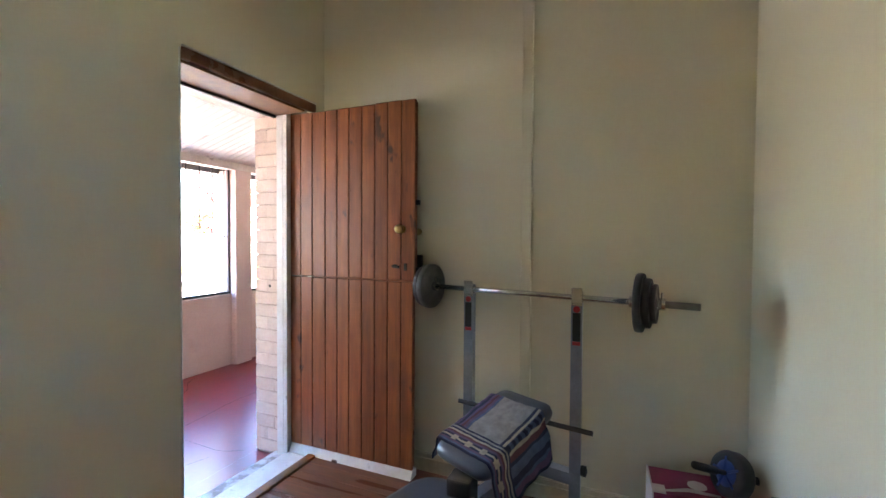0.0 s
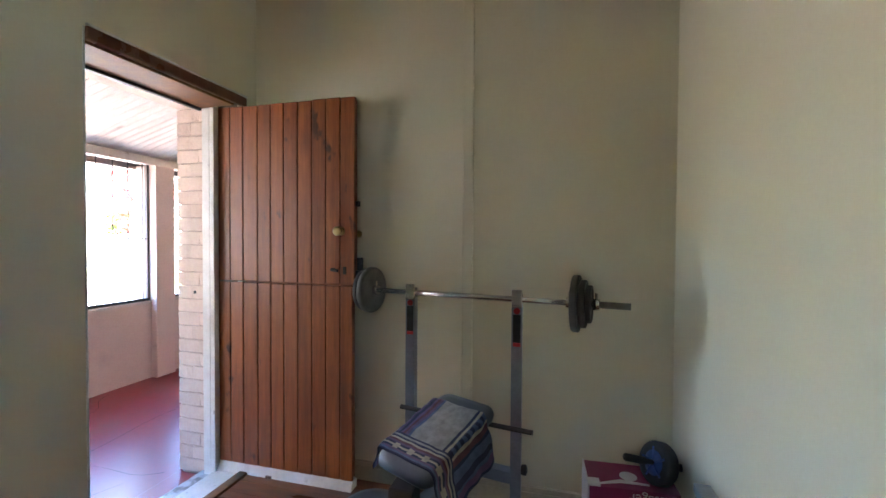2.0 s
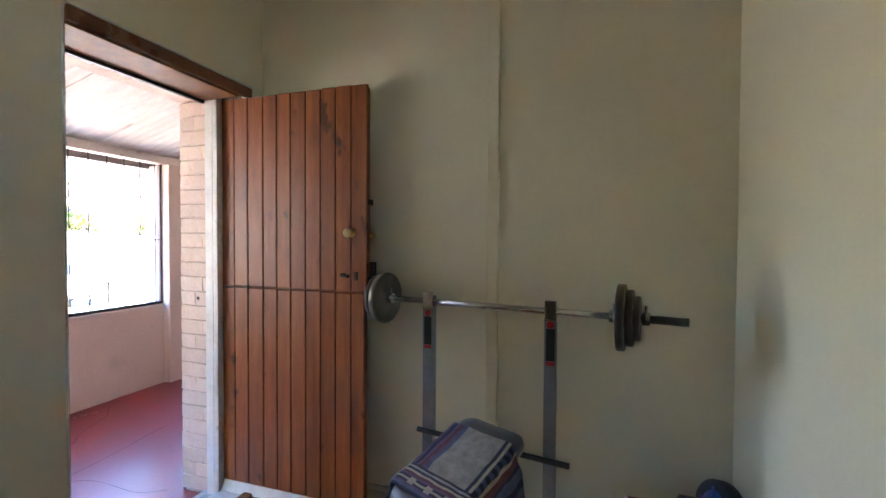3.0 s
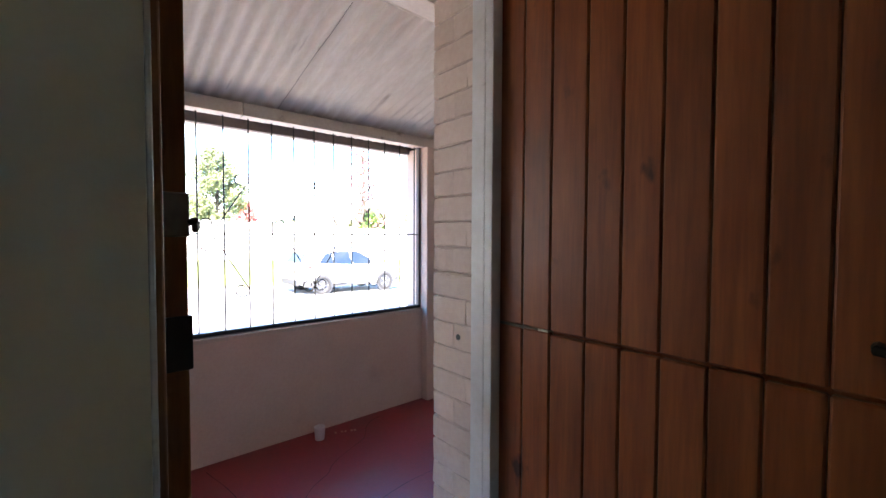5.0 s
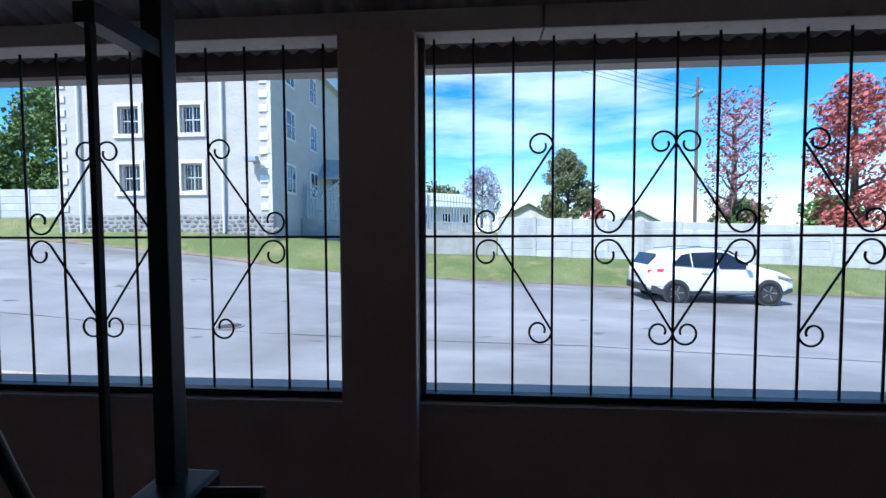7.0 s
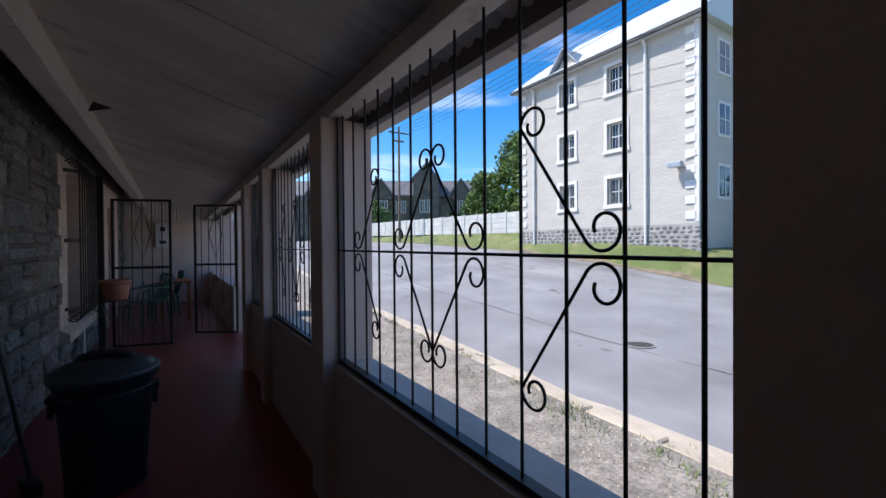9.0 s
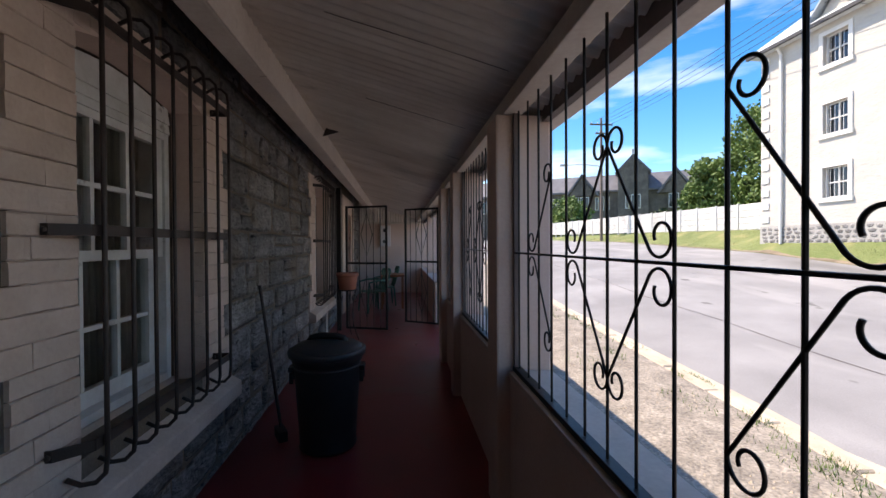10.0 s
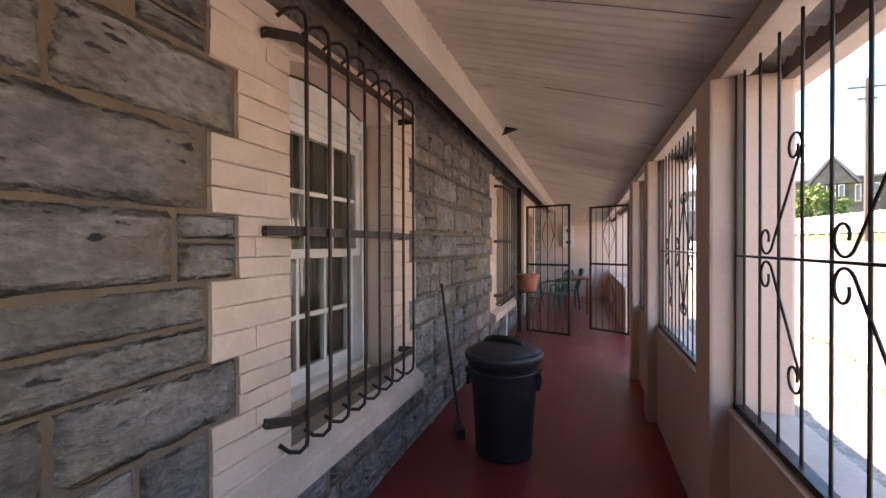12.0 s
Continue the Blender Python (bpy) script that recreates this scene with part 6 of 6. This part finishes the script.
def burglar_bars(shift):
    holder = thing("burglar_bars", (0, shift + 0.03, 0), "brown iron burglar bars bowed out over the window", "burglar bars", "burglar bars")
    for y in (0.262, 0.105, -0.045, -0.20, -0.357, -0.512, -0.668, -0.823):
        pts = [(-0.440, y + 0.035, 2.265), (-0.475, y + 0.018, 2.297), (-0.515, y + 0.006, 2.298), (-0.543, y, 2.270), (-0.55, y, 2.22), (-0.55, y, 0.64), (-0.543, y, 0.585), (-0.515, y + 0.006, 0.556), (-0.475, y + 0.018, 0.556), (-0.440, y + 0.035, 0.585)]
        part("bar", tube(bmesh.new(), pts, 0.0085, 8), BROWN_IRON, holder, "", True)
    for z in (2.165, 1.425, 0.700):
        rail = bmesh.new()
        path = [(XW, 0.372), (-0.455, 0.372), (-0.536, 0.300), (-0.536, -0.85), (XW, -0.85)]
        for (xa, ya), (xb, yb) in zip(path, path[1:]):
            d = Vector((xb - xa, yb - ya, 0))
            m = Matrix.Translation(((xa + xb) / 2, (ya + yb) / 2, z)) @ Matrix.Rotation(math.atan2(d.y, d.x), 4, "Z") @ Matrix.Diagonal((d.length + 0.006, 0.007, 0.038, 1))
            bmesh.ops.create_cube(rail, size=1.0, matrix=m)
        part("rail", rail, BROWN_IRON, holder)
        for y in (0.372, -0.85):
            part("fixing", lathe(bmesh.new(), [(0.010, 0), (0.008, 0.008), (0.002, 0.010)], 10, pose(XW - 0.022, y + 0.012, z, 0, -90)), BROWN_IRON, holder)
    return holder


for shift in (0.0, WIN_SHIFT):
    sash_window(shift)
    burglar_bars(shift)

# ---- things on the veranda ----
bin_ = thing("dustbin", (-1.058, -1.165, FLOOR_OUT), "black plastic dustbin with a grey domed lid", "dustbin")
part("body", lathe(bmesh.new(), [(0.180, 0), (0.190, 0.006), (0.196, 0.02), (0.190, 0.03), (0.196, 0.13), (0.226, 0.575), (0.230, 0.60), (0.240, 0.605), (0.242, 0.645), (0.236, 0.655), (0.215, 0.66)], 48), BLACK_PLASTIC, bin_, "", True)
lid = part("lid", lathe(bmesh.new(), [(0.252, 0.636), (0.262, 0.640), (0.266, 0.668), (0.262, 0.682), (0.250, 0.688), (0.242, 0.686), (0.235, 0.694), (0.20, 0.716), (0.13, 0.736), (0.05, 0.744), (0.005, 0.745)], 48), LID_PLASTIC, bin_, "grey plastic lid", True)
part("lid_handle", tube(bmesh.new(), [(-0.135, 0.03, 0.724), (-0.115, 0.025, 0.750), (-0.06, 0.01, 0.766), (0.06, -0.01, 0.766), (0.115, -0.025, 0.750), (0.135, -0.03, 0.724)], [0.018, 0.022, 0.022, 0.022, 0.022, 0.018], 10), BLACK_PLASTIC, lid, "black moulded grip", True)
for s in (-1, 1):
    part("side_handle", boxes((s * 0.222, s * 0.258, -0.06, 0.06, 0.53, 0.565), (s * 0.222, s * 0.250, -0.062, -0.045, 0.45, 0.53), (s * 0.222, s * 0.250, 0.045, 0.062, 0.45, 0.53), bevel=0.008), BLACK_PLASTIC, bin_)
part("hoop", lathe(bmesh.new(), [(0.222, 0.555), (0.231, 0.565), (0.224, 0.575)], 48), BLACK_PLASTIC, bin_, "", True)
stick = thing("broomstick", (0, 0, 0), "dark thin broomstick leaning against the stone wall", "broomstick")
part("shaft", tube(bmesh.new(), [(-0.70, -1.30, 0.05), (-0.445, -1.672, 1.045)], 0.012, 8), BROWN_IRON, stick)
part("head", tube_box(bmesh.new(), (-0.735, -1.23, 0.005), (-0.665, -1.37, 0.005), 0.06, 0.07), BLACK_PLASTIC, stick, "worn black broom head")
cup = thing("cup", (-2.00, 2.81, FLOOR_OUT), "small white cup standing on the red floor", "cup")
part("body", lathe(bmesh.new(), [(0.026, 0), (0.030, 0.003), (0.036, 0.085), (0.034, 0.085), (0.028, 0.006), (0.003, 0.006)], 24), WHITE_CARD, cup, "", True)
scrap_bm = bmesh.new()
for k in range(5):
    lathe(scrap_bm, [(0.006, 0), (0.008, 0.004), (0.003, 0.008)], 7, Matrix.Translation((-2.01 + 0.012 * k, 2.93 + 0.03 * k + 0.01 * (k % 2), FLOOR_OUT)))
tagged(link("floor_scraps", scrap_bm, KERB), "small brown scraps beside the cup", "debris", kind="stuff")

stand = thing("plant_stand", (-0.79, -4.62, FLOOR_OUT), "wire plant stand with curled iron legs", "plant stand")
for k in range(3):
    a = k * math.tau / 3 + 0.4
    leg = [(math.cos(a) * (0.10 + 0.12 * (f - 0.5) ** 2 * 4 * (0.5 if f > 0.5 else 1)), math.sin(a) * (0.10 + 0.12 * (f - 0.5) ** 2 * 4 * (0.5 if f > 0.5 else 1)), 0.72 * f) for f in [i / 14 for i in range(15)]]
    part("leg", tube(bmesh.new(), leg, 0.007, 6), BROWN_IRON, stand, "", True)
    part("curl", tube(bmesh.new(), [(math.cos(a) * (0.14 + 0.05 * math.cos(i * 0.5)), math.sin(a) * (0.14 + 0.05 * math.cos(i * 0.5)), 0.60 + 0.05 * math.sin(i * 0.5)) for i in range(12)], 0.006, 6), BROWN_IRON, stand, "", True)
part("ring", tube(bmesh.new(), [(0.14 * math.cos(i * math.tau / 24), 0.14 * math.sin(i * math.tau / 24), 0.725) for i in range(24)], 0.008, 6, True), BROWN_IRON, stand)
part("shelf", lathe(bmesh.new(), [(0.15, 0.716), (0.15, 0.722), (0.01, 0.722)], 20), BROWN_IRON, stand)
pot = thing("flowerpot", (-0.79, -4.62, FLOOR_OUT + 0.733), "terracotta coloured round flowerpot on the wire stand", "flowerpot")
part("body", lathe(bmesh.new(), [(0.115, 0), (0.12, 0.005), (0.150, 0.20), (0.150, 0.202)], 32), TERRACOTTA, pot, "", True)
part("rim", lathe(bmesh.new(), [(0.150, 0.195), (0.163, 0.198), (0.165, 0.245), (0.155, 0.248), (0.145, 0.22), (0.02, 0.215)], 32), TERRACOTTA, pot, "", True)
plank = thing("white_plank", (-0.55, -4.35, FLOOR_OUT), "white painted plank propped at the stone wall", "plank")
part("board", tube_box(bmesh.new(), (0.0, 0.18, 0.0), (0.06, -0.25, 0.48), 0.02, 0.14), WHITE_WOOD, plank)


def garden_chair(place, turn, label):
    chair = thing("garden_chair", place, label, "chair", "green garden chairs", turn)
    part("seat", cushion(bmesh.new(), Matrix.Translation((0, 0, 0.41)), 0.46, 0.44, 0.03, 0.08), GREEN_PLASTIC, chair, "", True)
    for x, y in ((-0.21, -0.20), (0.21, -0.20), (-0.21, 0.20), (0.21, 0.20)):
        part("leg", tube(bmesh.new(), [(x * 1.15, y * 1.15, 0), (x, y, 0.42)], [0.016, 0.022], 8), GREEN_PLASTIC, chair)
    for k in range(5):
        x = -0.17 + 0.085 * k
        part("back_slat", tube(bmesh.new(), [(x, 0.20, 0.44), (x * 1.05, 0.27, 0.66), (x * 1.0, 0.32, 0.86)], 0.018, 6), GREEN_PLASTIC, chair)
    part("top_rail", tube(bmesh.new(), [(-0.22, 0.30, 0.80), (-0.15, 0.32, 0.88), (0.15, 0.32, 0.88), (0.22, 0.30, 0.80)], 0.022, 8), GREEN_PLASTIC, chair, "", True)
    for s in (-1, 1):
        part("armrest", tube(bmesh.new(), [(s * 0.22, 0.27, 0.66), (s * 0.26, 0.0, 0.66), (s * 0.25, -0.20, 0.62), (s * 0.22, -0.20, 0.42)], 0.020, 8), GREEN_PLASTIC, chair, "", True)
    return chair


garden_chair((-1.02, -7.15, FLOOR_OUT), 118, "green plastic garden chair beside the gate")
garden_chair((-1.22, -8.05, FLOOR_OUT), 100, "green plastic garden chair with its back to the stone wall")
table = thing("side_table", (-1.42, -7.75, FLOOR_OUT), "orange-brown wooden table among the garden chairs", "table")
part("tabletop", boxes((-0.26, 0.26, -0.4, 0.4, 0.70, 0.74), bevel=0.008), ORANGE_WOOD, table)
for x in (-0.22, 0.22):
    for y in (-0.35, 0.35):
        part("leg", tube_box(bmesh.new(), (x, y, 0), (x, y, 0.70), 0.045), ORANGE_WOOD, table)
meter = thing("meter_box", (-1.18, -10.55, 1.32), "white meter box fixed to the end wall", "meter box")
part("case", boxes((-0.15, 0.15, 0, 0.12, 0, 0.6), bevel=0.012), WHITE_CARD, meter)
part("dial", lathe(bmesh.new(), [(0.06, 0), (0.06, 0.01), (0.005, 0.01)], 20, pose(0, 0.12, 0.46, -90)), BLACK_PLASTIC, meter)
part("switch", boxes((-0.07, 0.07, 0.12, 0.135, 0.10, 0.18), bevel=0.004), CAR_PLASTIC, meter)
flap = thing("iron_flap", (-0.93, -2.14, 2.42), "rusty torn iron flap hanging at the roof beam", "metal flap")
part("sheet", prism(bmesh.new(), [(0.06, -0.05), (-0.14, 0.01), (0.02, 0.05)], 1, -0.004, 0.004), BROWN_IRON, flap)
part("wire", tube(bmesh.new(), [(0.0, 0, 0.01), (-0.01, 0.0, 0.07)], 0.004, 5), BROWN_IRON, flap)


# ---- parked cars ----
def car_body(stations, parent, mat):
    bm = bmesh.new()
    rings = []
    for s, zb, zm, zr, wl, wm, wr in stations:
        half = [(wl * 0.93, zb), (wl, zb + 0.10), (wl * 1.005, (zb + zm) / 2), (wm, zm), (wr + (wm - wr) * 0.12, zr - (zr - zm) * 0.10), (wr * 0.8, zr)]
        rings.append([bm.verts.new((x, s, z)) for x, z in half] + [bm.verts.new((-x, s, z)) for x, z in reversed(half)])
    n = len(rings[0])
    for lo, hi in zip(rings, rings[1:]):
        for k in range(n):
            bm.faces.new((lo[k], lo[(k + 1) % n], hi[(k + 1) % n], hi[k]))
    bm.faces.new(list(reversed(rings[0])))
    bm.faces.new(rings[-1])
    ob = part("body", bm, mat, parent, "", True)
    sub = ob.modifiers.new("smooth", "SUBSURF")
    sub.levels = sub.render_levels = 2
    return ob


def side_x(stations, s, z):
    """The half width of the body at a place along it and a height."""
    for a, b in zip(stations, stations[1:]):
        if a[0] <= s <= b[0]:
            f = (s - a[0]) / (b[0] - a[0])
            zb, zm, zr, wl, wm, wr = (p + (q - p) * f for p, q in zip(a[1:], b[1:]))
            return wl if z < zm else wm + (wr - wm) * (z - zm) / max(zr - zm, 0.01)
    return stations[-1][5]


def panel(name, outline, stations, parent, mat, lift=0.008, label=""):
    """A pane or trim that lies on both flanks of the body."""
    for s in (1, -1):
        bm = bmesh.new()
        outer = [bm.verts.new((s * (side_x(stations, y, z) + lift), y, z)) for y, z in outline]
        inner = [bm.verts.new((s * (side_x(stations, y, z) - 0.03), y, z)) for y, z in outline]
        bm.faces.new(outer)
        bm.faces.new(list(reversed(inner)))
        for k in range(len(outline)):
            j = (k + 1) % len(outline)
            bm.faces.new((outer[k], inner[k], inner[j], outer[j]))
        part(name, bm, mat, parent, label)


def wheel(parent, x, y, r, w=0.21):
    s = 1 if x > 0 else -1
    m = pose(x, y, r, 0, 90 * s)
    tyre = part("wheel", lathe(bmesh.new(), [(r * 0.64, -w / 2), (r * 0.93, -w / 2), (r, -w * 0.36), (r, w * 0.36), (r * 0.93, w / 2), (r * 0.66, w / 2), (r * 0.64, w * 0.3)], 32, m), TYRE, parent, "", True)
    part("rim", lathe(bmesh.new(), [(r * 0.66, w * 0.30), (r * 0.66, w * 0.44), (r * 0.60, w * 0.44), (r * 0.58, w * 0.20), (r * 0.02, w * 0.16)], 28, m), CAR_PLASTIC, tyre, "dark wheel well")
    spokes = bmesh.new()
    for k in range(5):
        a = k * math.tau / 5
        tube_box(spokes, (x + s * w * 0.40, y + math.cos(a) * 0.03, r + math.sin(a) * 0.03), (x + s * w * 0.36, y + math.cos(a) * r * 0.62, r + math.sin(a) * r * 0.62), 0.065, 0.03)
    tube(spokes, [(x + s * w * 0.38, y + r * 0.63 * math.cos(k * math.tau / 28), r + r * 0.63 * math.sin(k * math.tau / 28)) for k in range(28)], 0.016, 5, True)
    part("spokes", spokes, ALLOY, tyre, "silver alloy spokes")


def suv(place, turn):
    car = thing("parked_car", place, "white compact crossover car parked across the road", "car", turn=turn)
    st = [(0.0, 0.50, 0.92, 1.00, 0.66, 0.70, 0.60), (0.10, 0.36, 1.00, 1.12, 0.83, 0.86, 0.66), (0.42, 0.30, 1.07, 1.52, 0.89, 0.90, 0.66), (0.85, 0.27, 1.07, 1.63, 0.905, 0.91, 0.64), (1.7, 0.25, 1.03, 1.68, 0.91, 0.915, 0.64), (2.4, 0.25, 1.00, 1.64, 0.91, 0.915, 0.63), (2.95, 0.25, 0.98, 1.36, 0.91, 0.91, 0.66), (3.35, 0.26, 0.97, 1.08, 0.91, 0.89, 0.74), (3.85, 0.28, 0.90, 0.99, 0.89, 0.86, 0.72), (4.22, 0.32, 0.76, 0.84, 0.82, 0.78, 0.62), (4.41, 0.42, 0.64, 0.70, 0.64, 0.62, 0.50)]
    body = car_body(st, car, CAR_WHITE)
    panel("side_window", [(0.72, 1.16), (1.05, 1.46), (1.30, 1.52), (1.30, 1.12)], st, body, CAR_GLASS, 0.012)
    panel("side_window", [(1.34, 1.11), (1.34, 1.53), (2.02, 1.55), (2.02, 1.07)], st, body, CAR_GLASS, 0.012)
    panel("side_window", [(2.08, 1.07), (2.08, 1.55), (2.40, 1.52), (2.95, 1.20), (3.02, 1.04)], st, body, CAR_GLASS, 0.012)
    panel("sill_cladding", [(0.15, 0.34), (0.15, 0.56), (0.45, 0.52), (1.25, 0.40), (3.05, 0.40), (4.2, 0.48), (4.2, 0.36), (3.9, 0.28), (0.5, 0.28)], st, body, CAR_PLASTIC, 0.010, "dark grey plastic cladding")
    panel("tail_lamp", [(0.06, 0.93), (0.08, 1.02), (0.50, 1.06), (0.42, 0.98)], st, body, TAIL_RED, 0.016, "red tail lamp")
    panel("head_lamp", [(3.75, 0.80), (3.72, 0.88), (4.20, 0.74), (4.22, 0.68)], st, body, CHROME, 0.014)
    panel("door_seam", [(2.03, 0.45), (2.03, 1.06), (2.045, 1.06), (2.045, 0.45)], st, body, CAR_PLASTIC, 0.004)
    panel("door_handle", [(1.55, 0.93), (1.55, 0.96), (1.75, 0.96), (1.75, 0.93)], st, body, CAR_WHITE, 0.03)
    part("rear_window", prism(bmesh.new(), [(0.13, 1.16), (0.34, 1.50), (0.38, 1.50), (0.20, 1.16)], 0, -0.60, 0.60), CAR_GLASS, body)
    part("windscreen", prism(bmesh.new(), [(2.52, 1.585), (3.22, 1.12), (3.20, 1.09), (2.50, 1.55)], 0, -0.62, 0.62), CAR_GLASS, body)
    part("number_plate", boxes((-0.26, 0.26, -0.02, 0.02, 0.80, 0.91)), WHITE_CARD, body)
    part("rear_bumper", boxes((-0.70, 0.70, -0.03, 0.10, 0.36, 0.58), bevel=0.03), CAR_PLASTIC, body)
    for s in (1, -1):
        part("door_mirror", boxes((s * 0.90, s * 1.06, 2.82, 2.94, 1.02, 1.16), bevel=0.03), CAR_WHITE, body)
        for y in (0.85, 3.49):
            part("wheel_arch", lathe(bmesh.new(), [(0.38, -0.02), (0.40, 0.0), (0.38, 0.02), (0.02, 0.02)], 28, pose(s * 0.900, y, 0.35, 0, 90 * s)), CAR_PLASTIC, body)
            wheel(car, s * 0.82, y, 0.345)
    for s in (0.56, -0.56):
        part("roof_rail", tube(bmesh.new(), [(s, 0.8, 1.62), (s, 1.6, 1.685), (s, 2.3, 1.66)], 0.018, 6), CHROME, body)
    return car


def pickup(place, turn):
    car = thing("parked_pickup", place, "white pickup with a canopy parked at the kerb", "car", turn=turn)
    st = [(0.0, 0.55, 0.98, 1.05, 0.78, 0.78, 0.66), (0.08, 0.45, 1.02, 1.60, 0.82, 0.82, 0.68), (0.30, 0.42, 1.02, 1.72, 0.83, 0.83, 0.66), (1.6, 0.40, 1.00, 1.74, 0.84, 0.84, 0.66), (1.9, 0.40, 1.00, 1.72, 0.84, 0.84, 0.64), (2.9, 0.40, 0.98, 1.66, 0.84, 0.84, 0.62), (3.4, 0.40, 0.98, 1.25, 0.84, 0.83, 0.66), (3.7, 0.40, 0.97, 1.06, 0.84, 0.82, 0.72), (4.5, 0.42, 0.90, 0.98, 0.82, 0.80, 0.70), (4.75, 0.48, 0.78, 0.84, 0.76, 0.74, 0.62), (4.85, 0.5, 0.7, 0.74, 0.66, 0.64, 0.52)]
    body = car_body(st, car, CAR_WHITE)
    panel("side_window", [(0.35, 1.12), (0.40, 1.55), (1.45, 1.57), (1.45, 1.12)], st, body, CAR_GLASS, 0.012)
    panel("side_window", [(1.85, 1.10), (1.85, 1.52), (2.55, 1.52), (2.55, 1.08)], st, body, CAR_GLASS, 0.012)
    panel("side_window", [(2.62, 1.08), (2.62, 1.52), (2.95, 1.48), (3.40, 1.12)], st, body, CAR_GLASS, 0.012)
    panel("rub_strip", [(0.12, 0.70), (0.12, 0.77), (4.3, 0.74), (4.3, 0.67)], st, body, CAR_PLASTIC, 0.012)
    panel("tail_lamp", [(0.03, 0.72), (0.03, 0.98), (0.16, 0.98), (0.16, 0.72)], st, body, TAIL_RED, 0.016, "red tail lamp")
    part("rear_window", prism(bmesh.new(), [(0.02, 1.10), (0.10, 1.60), (0.14, 1.60), (0.06, 1.10)], 0, -0.64, 0.64), CAR_GLASS, body)
    for x in (-0.45, -0.22, 0.0, 0.22):
        part("tailgate_mark", boxes((x, x + 0.15, -0.045, 0.01, 0.90, 0.96), bevel=0.004), PALISADE, body)
    part("number_plate", boxes((-0.26, 0.26, -0.045, 0.0, 0.64, 0.75)), WHITE_CARD, body)
    part("rear_bumper", tube(bmesh.new(), [(-0.80, 0.02, 0.52), (-0.76, -0.10, 0.50), (0.76, -0.10, 0.50), (0.80, 0.02, 0.52)], 0.045, 8), CHROME, body, "chrome tube bumper", True)
    for s in (1, -1):
        part("door_mirror", boxes((s * 0.84, s * 1.0, 3.2, 3.3, 1.02, 1.2), bevel=0.03), CAR_PLASTIC, body)
        for y in (0.95, 3.95):
            part("wheel_arch", lathe(bmesh.new(), [(0.40, -0.02), (0.42, 0.0), (0.40, 0.02), (0.02, 0.02)], 28, pose(s * 0.828, y, 0.38, 0, 90 * s)), CAR_PLASTIC, body)
            wheel(car, s * 0.75, y, 0.36)
    # a low roofline: everything above the sills comes down
    for ob in [body, *body.children]:
        for v in ob.data.vertices:
            if ob.name.split(".")[0] != "wheel_arch" and v.co.z > 0.45:
                v.co.z = 0.45 + (v.co.z - 0.45) * 0.84
    return car


suv((-14.50, 7.35, ground_z(-15.0, 9.5) + 0.0), 0.5)
pickup((-7.45, 10.50, ground_z(-8.2, 12.5) + 0.01), 12)
